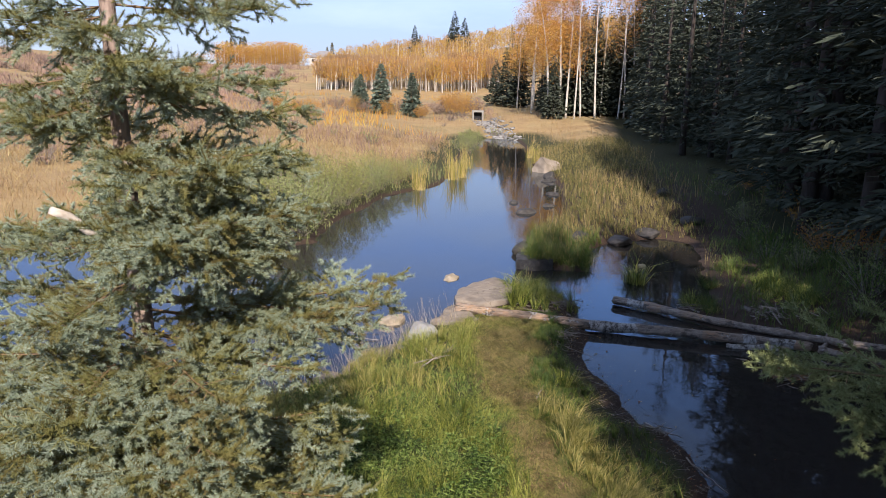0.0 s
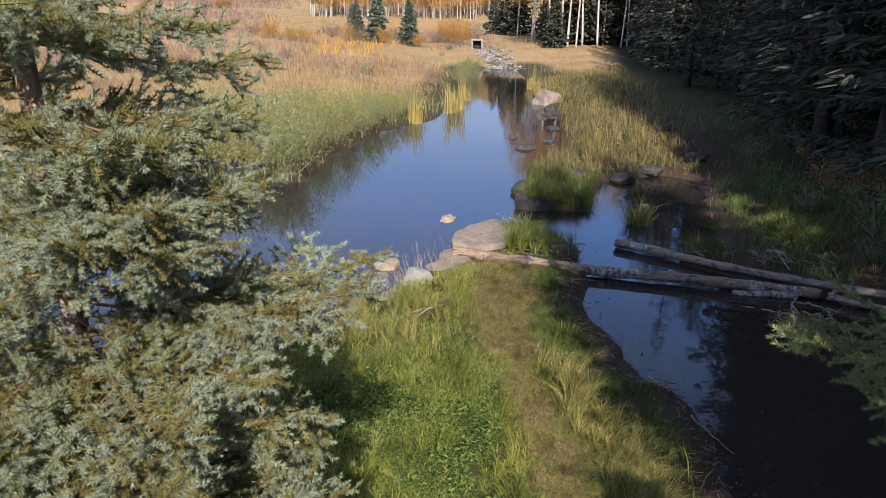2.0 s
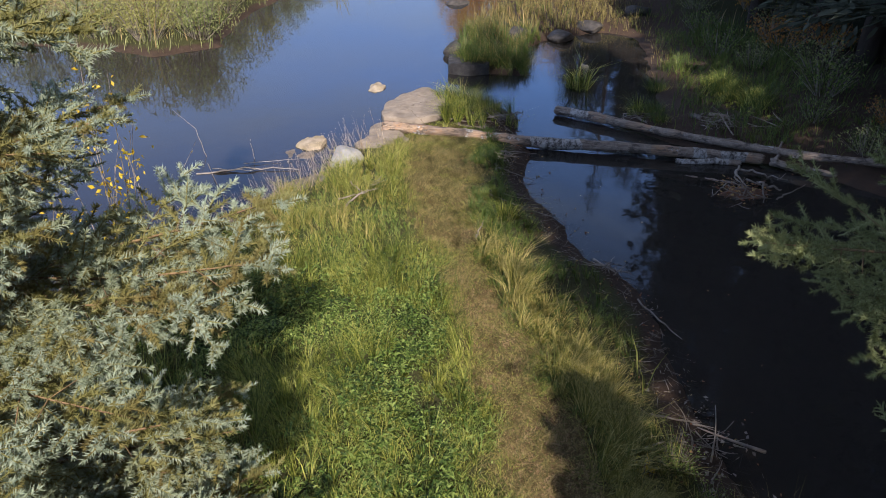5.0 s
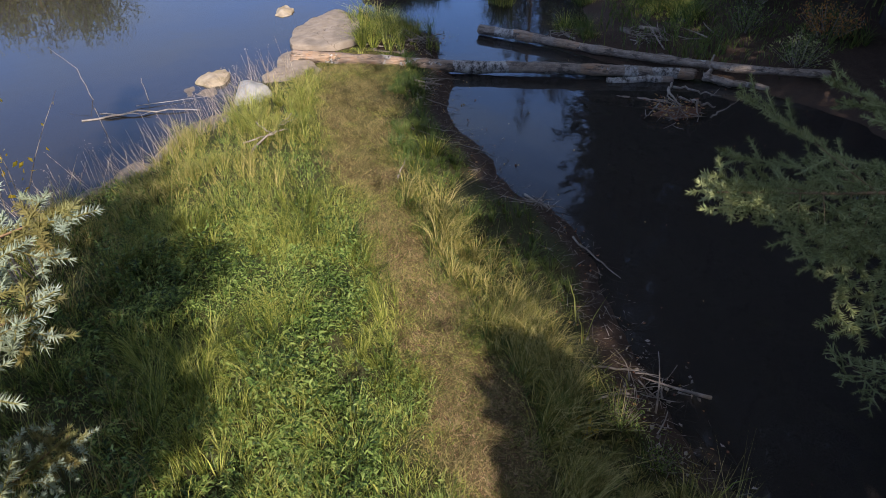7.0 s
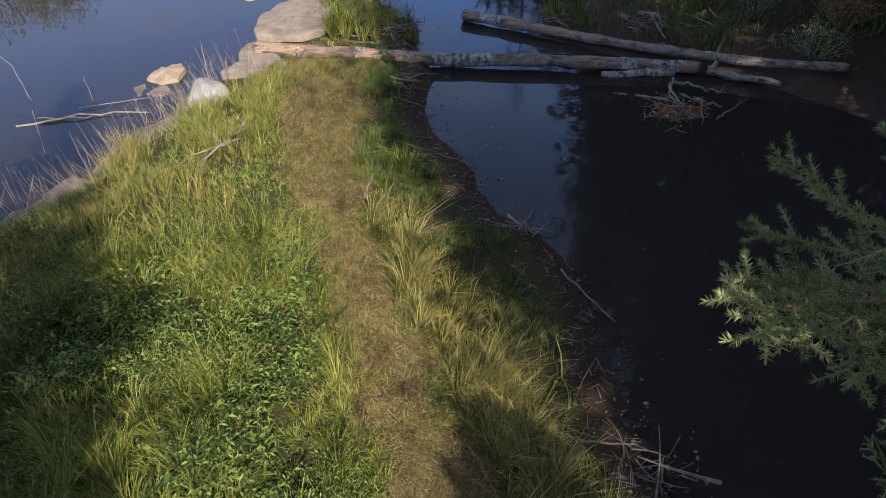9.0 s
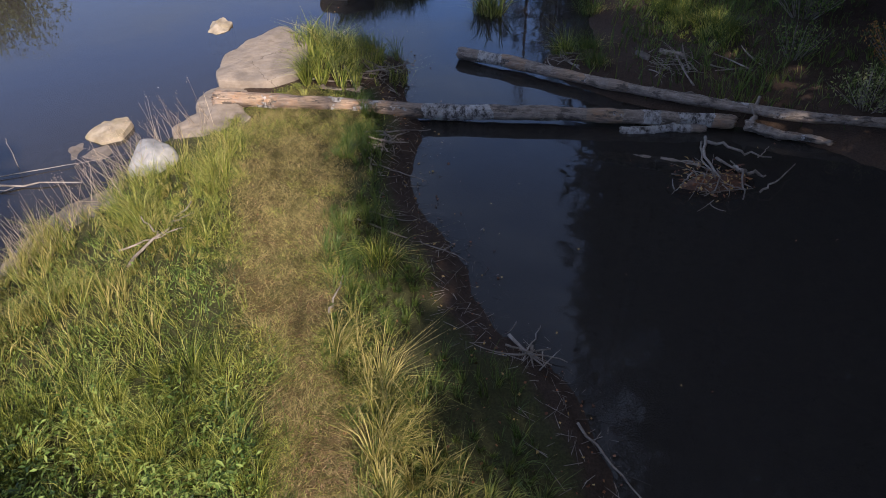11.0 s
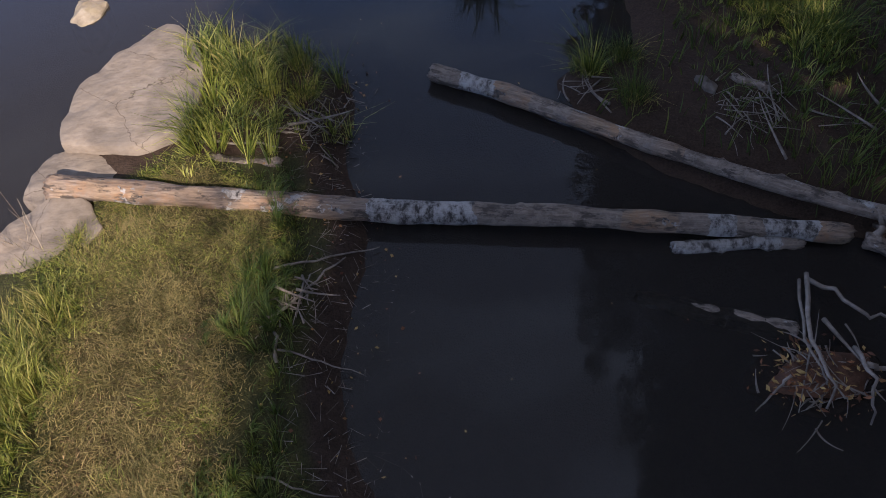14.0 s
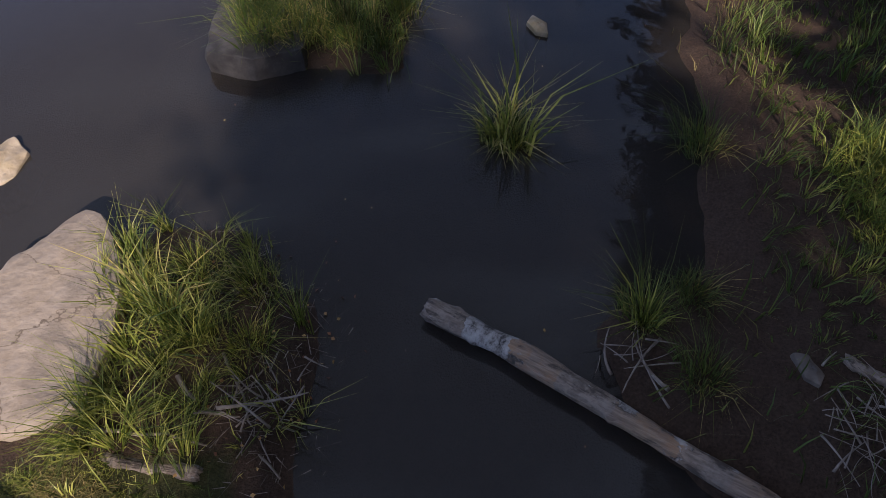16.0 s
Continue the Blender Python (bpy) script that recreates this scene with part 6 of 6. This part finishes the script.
fallen("fallen_log", "grey weathered log reaching from the bank into the water", [(4.74, 19.12, 0.22), (5.55, 18.5, 0.25), (6.71, 17.42, 0.27), (7.62, 16.6, 0.30), (8.28, 16.05, 0.33), (9.25, 15.3, 0.40), (10.75, 14.62, 0.46)], [0.12, 0.115, 0.10, 0.095, 0.092, 0.09, 0.085], 2, ((0.10, 0.035),), ((0.17, 0.03), (0.29, 0.03), (0.40, 0.02)))
fallen("short_log", "short barked log beside the long one", [(6.62, 15.86, 0.12), (7.95, 15.66, 0.15)], [0.075, 0.07], 3, ((0.4, 0.4),))
fallen("sunken_log", "grey log just under the water", [(6.1, 15.45, -0.02), (6.62, 15.12, 0.0), (7.4, 14.72, 0.03)], [0.07, 0.11, 0.10], 4)
fallen("short_log", "short rotten log among the sedge", [(1.85, 17.98, 0.27), (2.75, 17.75, 0.25)], [0.07, 0.075], 5)


def stick(points, r, name="stick", label="bare grey stick on the bank", group="sticks"):
    p = np.array(points, float)
    t = np.linspace(0, 1, 9)
    k = np.linspace(0, 1, len(p))
    line = np.stack([np.interp(t, k, p[:, c]) for c in range(3)], 1) + rng.normal(0, r * 0.8, (9, 3))
    ob = new(name, mesh_of(name, *tube(line, r * (1 - 0.6 * t), 6), [M_STICK], soft_shade=True))
    return tagged(ob, label, "stick", group)


for a, b, r in (((-0.45, 13.5, 0.42), (0.25, 14.4, 0.62), 0.022), ((-0.1, 13.9, 0.50), (-0.35, 14.25, 0.58), 0.014), ((-0.55, 13.75, 0.44), (0.2, 13.95, 0.55), 0.014), ((0.0, 14.1, 0.52), (0.3, 14.05, 0.66), 0.011)):
    stick([a, b], r, label="bare grey branch lying in the long grass")
for a, b, r in (((2.61, 16.24), (3.67, 16.43), 0.016), ((2.5, 15.6), (3.3, 16.3), 0.02), ((2.23, 13.98), (3.51, 13.13), 0.014), ((2.3, 14.2), (2.96, 13.89), 0.012), ((3.91, 10.5), (4.2, 9.55), 0.016), ((3.5, 11.6), (4.1, 11.33), 0.014),
                ((3.6, 11.3), (4.0, 11.9), 0.012), ((3.2, 8.05), (3.8, 7.96), 0.016), ((2.5, 18.6), (3.4, 17.7), 0.024), ((2.7, 18.3), (3.5, 18.1), 0.018), ((2.9, 18.8), (3.3, 17.8), 0.014), ((1.9, 18.2), (2.8, 18.0), 0.02), ((1.75, 12.3), (1.95, 12.9), 0.016),
                ((-2.6, 16.3), (-0.9, 16.6), 0.008), ((2.55, 15.2), (2.7, 16.1), 0.02), ((2.6, 15.3), (3.3, 15.0), 0.012)):
    stick([(*a, max(lie(*a), WATER) + 0.03), (*b, max(lie(*b), WATER) + 0.04)], r)


# ---- dead wood, stalks and saplings by the pond ----
def root_heap(x, y, reach, count, seed, label, high=0.5):
    g = np.random.default_rng(seed)
    heap = holder("driftwood_heap", pose(x, y, max(lie(x, y), WATER - 0.05)), label, "driftwood", "driftwood heaps")
    for i in range(count):
        a, l = g.uniform(0, 2 * math.pi), reach * (g.uniform(0.7, 1.3) if i < 5 else g.uniform(0.2, 0.7))
        c = np.array([g.normal(0, 0.36 * reach), g.normal(0, 0.30 * reach), g.uniform(0.0, 0.13)])
        half = np.array([math.cos(a) * l, math.sin(a) * l, 0]) / 2
        s, e = c - half, c + half + np.array([0, 0, g.uniform(-0.05, high) * (1.0 if i < 5 else 0.35)])
        m = (s + e) / 2 + g.normal(0, 0.10 * l, 3) * np.array([1, 1, 0.6])
        t = np.linspace(0, 1, 9)[:, None]
        line = (1 - t) ** 2 * s + 2 * t * (1 - t) * m + t ** 2 * e
        r = g.uniform(0.004, 0.013) * (1.9 if i < 4 else 1)
        part("branch", mesh_of("branch", *tube(line, r * (1 - 0.7 * t[:, 0]), 6), [M_STICK], soft_shade=True), heap)
    return heap


place("mud_mound", boulder((1.4, 0.8, 0.30), 71, M_MUD), pose(7.3, 14.25, 0.02, 0, 0, 10), "low mound of rust-brown bark and mud in the pool", "mound")
root_heap(7.3, 14.2, 0.7, 64, 1, "heap of grey roots and twigs rising from the pool", 0.2)
root_heap(8.25, 17.45, 0.75, 50, 2, "tangle of grey dead branches on the bank", 0.35)
root_heap(3.15, 18.35, 0.6, 26, 3, "loose dead twigs among the sedge", 0.2)
root_heap(2.75, 15.75, 0.42, 26, 4, "driftwood sticks piled at the pool's edge", 0.06)
root_heap(3.75, 11.45, 0.5, 12, 5, "pale twigs stranded at the pool's edge", 0.25)
root_heap(3.75, 7.6, 0.6, 22, 6, "bleached twigs at the pool's muddy edge", 0.4)
root_heap(6.6, 18.45, 0.6, 14, 7, "reddish twigs and bark beside the grey log", 0.12)
root_heap(9.4, 17.1, 0.6, 10, 8, "dead branches on the shaded bank", 0.2)
fallen("forked_limb", "forked grey limb leaning against the log's end", [(8.55, 15.5, 0.2), (8.95, 15.15, 0.2), (9.6, 14.8, 0.16)], [0.09, 0.08, 0.05], 7)
stick([(8.6, 15.45, 0.2), (8.85, 15.75, 0.55)], 0.05, label="grey upright stub on the forked limb")
stick([(7.66, 15.17, 0.25), (7.25, 14.47, 0.42), (7.18, 14.0, 0.4), (7.15, 13.86, 0.2)], 0.026, label="bleached bent root over the pool")
stick([(7.64, 15.18, 0.2), (7.24, 14.49, 0.35), (7.17, 14.11, 0.36), (7.19, 14.04, 0.3)], 0.018, label="thin bleached root over the pool")
stick([(7.73, 15.19, 0.2), (7.92, 14.67, 0.3), (8.31, 14.43, 0.25)], 0.026, label="bleached root lying over the pool")
stick([(7.66, 14.29, 0.3), (7.48, 13.95, 0.42), (7.46, 13.66, 0.18)], 0.024, label="grey root bending down into the pool")
stick([(6.89, 14.15, 0.35), (6.57, 13.97, 0.16)], 0.014, label="grey stick on the mound in the pool")
stick([(8.18, 14.54, 0.22), (8.43, 14.68, 0.3)], 0.012, label="thin grey twig in the pool")
stick([(7.64, 14.11, 0.3), (8.01, 14.04, 0.25)], 0.03, label="broken grey branch on the mound")
stick([(7.78, 13.78, 0.15), (8.01, 13.85, 0.25), (8.63, 14.26, 0.2)], 0.018, label="dark branch lying in the pool")
stick([(-3.5, 15.85, 0.11), (-2.5, 16.02, 0.14), (-1.45, 15.95, 0.12)], 0.022, label="dark branch afloat by the stony shore")
stick([(-3.2, 16.06, 0.12), (-2.3, 15.9, 0.15)], 0.014, label="dark branch afloat by the stony shore")
stick([(-3.5, 16.8, 0.08), (-2.8, 14.8, 0.14)], 0.010, label="thin dark twig in the shallow water")
stick([(-2.42, 16.6, 0.05), (-2.5, 16.75, 0.5)], 0.008, label="thin dark twig standing in the water")
stick([(-3.45, 16.8, 0.05), (-3.7, 17.2, 0.6), (-4.3, 17.9, 0.8)], 0.008, label="arching dry stalk over the water")
stick([(1.84, 12.0, 0.36), (1.78, 11.58, 0.36)], 0.014, label="pale straight stick lying on the path")
fallen("short_log", "short grey log on the shaded bank", [(8.28, 18.05, 0.42), (8.62, 17.7, 0.42)], [0.05, 0.045], 9)
place("bank_stone", slab([(7.84, 18.2), (7.97, 18.16), (8.03, 17.95), (7.96, 17.86), (7.86, 17.95)], 0.1, 0.40, 31, M_SHORE_ROCK, 0.05, 0.03), Matrix(), "small tan stone on the muddy bank", "rock", "shore rocks")
place("flat_rock", slab([(6.52, 23.5), (6.62, 23.62), (6.78, 23.4), (6.76, 23.2), (6.6, 23.26)], -0.3, 0.18, 32, M_TAN_ROCK, 0.05, 0.04), Matrix(), "small tan rock rising from the dark water", "rock", "shore rocks")


# wet brown bark and leaves caught in the heap
x, y = scatter(1600, 6.2, 8.2, 13.5, 15.4, lambda x, y: smooth(0.75, 0.2, np.hypot(x - 7.2, (y - 14.15) * 1.4)))
tagged(new("bark_litter", mesh_of("bark_litter", *flakes(np.stack([x, y, WATER + rng.uniform(0.0, 0.26, len(x))], 1), rng.uniform(0.03, 0.10, len(x)), 0.4, 0.7), [M_LITTER])), "rust-brown bark and leaves caught in the driftwood", "litter", kind="stuff")

# broken twigs strewn on the muddy margin of the pool
x, y = scatter(2600, 2.4, 4.4, 5.5, 20.4, lambda x, y: smooth(-0.35, -0.1, shore_distance(x, y)) * smooth(0.95, 0.5, shore_distance(x, y)))
n = len(x)
a, l = rng.uniform(0, 2 * math.pi, n), rng.uniform(0.05, 0.28, n)
mid = np.stack([x, y, np.maximum(land(x, y), WATER - 0.03) + 0.012], 1)
half = np.stack([np.cos(a) * l, np.sin(a) * l, rng.normal(0, 0.04, n)], 1) / 2
tagged(new("twig_litter", mesh_of("twig_litter", *prisms(mid - half, mid + half, rng.uniform(0.002, 0.006, n), np.full(n, 0.002)), [M_STICK])), "broken grey twigs strewn on the muddy margin", "twigs", kind="stuff")

# dry seed stalks along the stony shore
x, y = scatter(1500, -3.6, 0.4, 12.0, 17.2, lambda x, y: smooth(-0.15, 0.1, shore_distance(x, y)) * smooth(0.8, 0.3, shore_distance(x, y)))
n = len(x)
base = np.stack([x, y, np.maximum(land(x, y), WATER) - 0.02], 1)
tip = base + np.stack([rng.normal(-0.12, 0.16, n), rng.normal(0.05, 0.16, n), rng.uniform(0.25, 0.75, n)], 1)
stalk = Pile()
stalk.add(*prisms(base, tip, np.full(n, 0.003), np.full(n, 0.0015)))
heads = tip[rng.random(n) < 0.5]
for _ in range(7):
    stalk.add(*flakes(heads + rng.normal(0, 1, heads.shape) * np.array([[0.022, 0.022, 0.05]]), rng.uniform(0.008, 0.026, len(heads)), 0.35))
tagged(new("dry_stalks", stalk.mesh("dry_stalks", [M_SEED])), "pale dry seed stalks along the stony shore", "stalks", kind="stuff")


def sapling(x, y, height, seed, leaves):
    g = np.random.default_rng(seed)
    tree = holder("willow_sapling", pose(x, y, lie(x, y)), "slender sapling with a few yellow autumn leaves", "sapling", "saplings by the shore")
    leaf = Pile()
    for _ in range(5):
        top = np.array([g.normal(0, 0.35), g.normal(0, 0.35), height * g.uniform(0.6, 1.0)])
        t = np.linspace(0, 1, 8)[:, None]
        line = t * top + np.array([0.1, 0.1, 0]) * np.sin(t * 3) * g.normal()
        part("stem", mesh_of("stem", *tube(line, 0.011 * (1 - 0.8 * t[:, 0]), 5, False), [M_STICK]), tree)
        m = leaves // 5
        k = g.uniform(0.45, 1.0, m)
        c = np.stack([np.interp(k, t[:, 0], line[:, i]) for i in range(3)], 1) + g.normal(0, 0.09, (m, 3))
        leaf.add(*flakes(c, g.uniform(0.05, 0.10, m), 0.5))
    part("foliage", leaf.mesh("foliage", [M_YELLOW_LEAF]), tree, "thin yellow foliage")


sapling(-2.75, 9.9, 4.2, 1, 130)
sapling(-2.9, 10.6, 2.8, 2, 70)
sapling(-3.7, 9.6, 2.9, 3, 70)
sapling(-3.6, 10.9, 2.2, 4, 60)


# scattered brown and green weeds that break up the meadow
WEEDS = [shrub(0.9, 0.9, 80, m, 350 + i, 0.15, 40) for i, m in enumerate((M_BRUSH, M_WILLOW, M_BRUSH))]
spots = [(gr.uniform(-70, 9), gr.uniform(38, 135)) for _ in range(150)]
for x, y in spots:
    if shore_distance(x, y)[0] < 2.5 or x > 4 + 0.05 * y:
        continue
    ob = new("meadow_weed", gr.choice(WEEDS))
    ob.matrix_basis = pose(x, y, lie(x, y), 0, 0, gr.uniform(0, 360)) @ Matrix.Scale(gr.uniform(0.6, 1.5), 4)
    tagged(ob, "tangled brown weeds in the dry meadow", "weeds", "meadow weeds")


# ---- the far end: culvert, creek stones, house, poplars ----
def box(size, at=(0, 0, 0), bevel=0.02):
    bm = bmesh.new()
    bmesh.ops.create_cube(bm, size=1.0)
    for v in bm.verts:
        v.co = Vector((v.co.x * size[0] + at[0], v.co.y * size[1] + at[1], v.co.z * size[2] + at[2]))
    bmesh.ops.bevel(bm, geom=bm.edges[:], offset=bevel, segments=2, affect="EDGES")
    return bm


def solid(name, bm, mat, parent, label=""):
    me = bpy.data.meshes.new(name)
    bm.to_mesh(me)
    bm.free()
    me.materials.append(mat)
    return part(name, me, parent, label)


cz = lie(4.9, 107)
culvert = holder("culvert", pose(4.9, 107, cz - 0.1) @ Matrix.Scale(0.66, 4), "small concrete culvert with a dark square opening", "culvert")
solid("side_wall", box((0.35, 1.6, 2.6), (-1.15, 0, 1.0), 0.03), M_CONCRETE, culvert)
solid("side_wall", box((0.35, 1.6, 2.6), (0.95, 0, 1.0), 0.03), M_CONCRETE, culvert)
solid("lintel", box((2.6, 1.6, 0.4), (-0.1, 0.05, 2.35), 0.03), M_CONCRETE, culvert)
# near-black panel closes the opening and stands for the tunnel's shade
solid("back", box((1.9, 0.2, 2.2), (-0.1, 0.7, 1.0), 0.02), M_HOLE, culvert, "near-black panel standing for the shade inside")
pebbles = Pile()
for _ in range(420):
    y = rng.uniform(82, 106)
    x = creek_line(y) + rng.normal(0, 0.9) + 0.05 * (106 - y)
    s = rng.uniform(0.10, 0.38)
    bm = bmesh.new()
    bmesh.ops.create_icosphere(bm, subdivisions=1, radius=1.0)
    vs = np.array([tuple(v.co) for v in bm.verts]) * np.array([s, s * rng.uniform(0.6, 1), s * 0.45]) * (1 + rng.normal(0, 0.12, (len(bm.verts), 1)))
    fs = np.array([[v.index for v in f.verts] for f in bm.faces])
    bm.free()
    pebbles.add(vs + np.array([x, y, lie(x, y) + 0.25 * s]), fs)
tagged(new("creek_stones", pebbles.mesh("creek_stones", [M_GRAVEL])), "grey stones lining the creek below the culvert", "stones", kind="stuff")

hx, hy = -57.5, 348.0
house = holder("house", pose(hx, hy, lie(hx, hy), 0, 0, -12), "pale far house with a grey hipped roof", "house")
solid("wall", box((11, 8, 4.2), (0, 0, 2.1), 0.05), M_SIDING, house)
roof = bmesh.new()
rv = [roof.verts.new(p) for p in ((-6, -4.6, 4.1), (6, -4.6, 4.1), (6, 4.6, 4.1), (-6, 4.6, 4.1), (-2.4, 0, 6.9), (2.4, 0, 6.9))]
for f in ((0, 1, 5, 4), (1, 2, 5), (2, 3, 4, 5), (3, 0, 4), (3, 2, 1, 0)):
    roof.faces.new([rv[i] for i in f])
solid("roof", roof, M_ROOF, house, "grey hipped roof")
for wx in (-3.6, 0.0, 3.6):
    solid("window", box((1.5, 0.12, 1.4), (wx, -4.05, 2.3), 0.02), M_PANE, house)


def poplar(height, seed):
    g = np.random.default_rng(seed)
    n = 900
    z = g.uniform(0.06, 1.0, n)
    r = 0.11 * height * np.sin(np.clip(z, 0, 1) * math.pi * 0.95 + 0.1) ** 0.8 * np.sqrt(g.random(n))
    a = g.uniform(0, 2 * math.pi, n)
    leaf = Pile()
    leaf.add(*flakes(np.stack([np.cos(a) * r, np.sin(a) * r, z * height], 1), g.uniform(0.25, 0.6, n), 0.6))
    zs = np.linspace(0, height * 0.9, 5)
    return mesh_of("trunk", *tube(np.stack([0 * zs, 0 * zs, zs - 0.3], 1), 0.16 * (1.05 - zs / height), 6), [M_BARK]), leaf.mesh("crown", [M_POPLAR])


POPLARS = [poplar(11, 500 + i) for i in range(2)]
for x, y, h in ((-105, 340, 9), (-101, 342, 11), (-98.5, 340, 12), (-95, 343, 12.5), (-92.5, 341, 13), (-54, 352, 11), (-38, 352, 10), (-35.5, 354, 8), (-24, 350, 9), (-57, 356, 9)):
    stand(POPLARS[gr.randrange(2)], x, y, h / 11, "narrow dark columnar poplar on the hilltop", "hilltop poplars", "poplar_tree", gr.uniform(0, 360))
# brown brush on the western slope
for _ in range(22):
    x, y = gr.uniform(-150, -52), gr.uniform(110, 290)
    ob = new("autumn_shrub", gr.choice(BROWN + GOLD[:1]))
    ob.matrix_basis = pose(x, y, lie(x, y), 0, 0, gr.uniform(0, 360)) @ Matrix.Scale(gr.uniform(1.3, 3.0), 4)
    tagged(ob, "brown half-bare shrub on the western slope", "shrub", "slope shrubs")
# far dark trees on the western skyline
for i in range(16):
    x, y = -185 + i * 5.2 + gr.uniform(-2, 2), 300 + gr.uniform(-15, 15)
    stand(gr.choice(DARK), x, y, gr.uniform(0.3, 0.6), "far dark spruce on the western skyline", "skyline spruces", turn=gr.uniform(0, 360))
# undergrowth in the forest's shade, and one fresh green bush where the creek comes in
UNDER = [shrub(1.0, 0.9, 700, m, 370 + i, 0.075, 36) for i, m in enumerate((M_HERB, M_WILLOW, M_ORANGE_LEAF))]
for x, y, s, k in ((11.2, 21.8, 0.8, 1), (10.4, 17.2, 0.7, 0), (11.3, 18.4, 1.0, 0), (12.2, 20.2, 1.1, 1), (10.9, 23.5, 1.0, 0), (12.6, 23.0, 1.2, 2), (13.8, 25.2, 1.2, 1), (11.6, 26.5, 0.9, 0),
                   (14.3, 28.5, 1.2, 2), (12.6, 29.5, 0.9, 1), (13.6, 22.0, 1.0, 2), (10.6, 15.4, 0.7, 1), (11.8, 16.3, 0.8, 2), (14.8, 32, 1.1, 0), (15.5, 36, 1.2, 2), (13.2, 34, 1.0, 0)):
    ob = new("forest_shrub", UNDER[k])
    ob.matrix_basis = pose(x, y, lie(x, y), 0, 0, gr.uniform(0, 360)) @ Matrix.Scale(s, 4)
    tagged(ob, ("dim green leafy bush in the forest's shade", "grey-green bush on the shaded bank", "rust-leaved bush in the forest's shade")[k], "shrub", "forest undergrowth")
for x, y, k, sc, text in ((3.2, 7.25, 0, 0.36, "dim green leafy plant at the pool's edge"), (3.35, 6.7, 0, 0.3, "dim green leafy plant at the pool's edge")):
    ob = new("leafy_plant", UNDER[k])
    ob.matrix_basis = pose(x, y, lie(x, y), 0, 0, 50 * x) @ Matrix.Scale(sc, 4)
    tagged(ob, text, "plant", "plants at the pool's edge")
ob = new("yellow_plant", shrub(0.16, 0.3, 36, M_YELLOW_LEAF, 381, 0.07, 6))
ob.matrix_basis = pose(2.75, 7.15, lie(2.75, 7.15))
tagged(ob, "small plant with bright yellow autumn leaves", "plant")
ob = new("green_bush", shrub(1.4, 1.0, 1200, M_GREEN, 380, 0.12))
ob.matrix_basis = pose(3.0, 82.6, lie(3.0, 82.6))
tagged(ob, "fresh green bush where the creek enters the pond", "shrub")


# rough brush that mottles the meadow and the western slope
def brush(name, n, box, keep, low, high, width, mat, label):
    x, y = scatter(n, *box, keep)
    m = len(x)
    v, f = spikes(np.stack([x, y, land(x, y) - 0.05], 1), rng.uniform(low, high, m), rng.normal(0, 0.35, (m, 3)) * np.array([1, 1, 0.2]), rng.uniform(0.5, 1.3, m) * width)
    tagged(new(name, mesh_of(name, v, f, [mat])), label, "brush", kind="stuff")


brush("slope_brush", 70000, (-190, -30, 95, 320), lambda x, y: smooth(-0.25, 0.12, fbm(x * 0.045, y * 0.045, 83, 4)) * smooth(-30, -48, x + 0.1 * (y - 120)), 0.7, 1.9, 0.24, M_BRUSH, "bare reddish-brown brush on the western slope")
brush("meadow_brush", 34000, (-60, 8, 48, 165), lambda x, y: on_land(x, y, 2, 4) * smooth(6, 3, x - 0.03 * y) * smooth(0.0, 0.3, fbm(x * 0.11, y * 0.11, 87, 4)), 0.4, 1.1, 0.08, M_BRUSH, "bare brown brush in the dry meadow")
brush("orange_brush", 12000, (-50, 6, 75, 190), lambda x, y: smooth(5, 3, x - 0.03 * y) * smooth(0.08, 0.3, fbm(x * 0.09, y * 0.09, 93, 4)), 0.5, 1.4, 0.11, M_ASPEN_LEAF, "low orange autumn brush in the meadow")
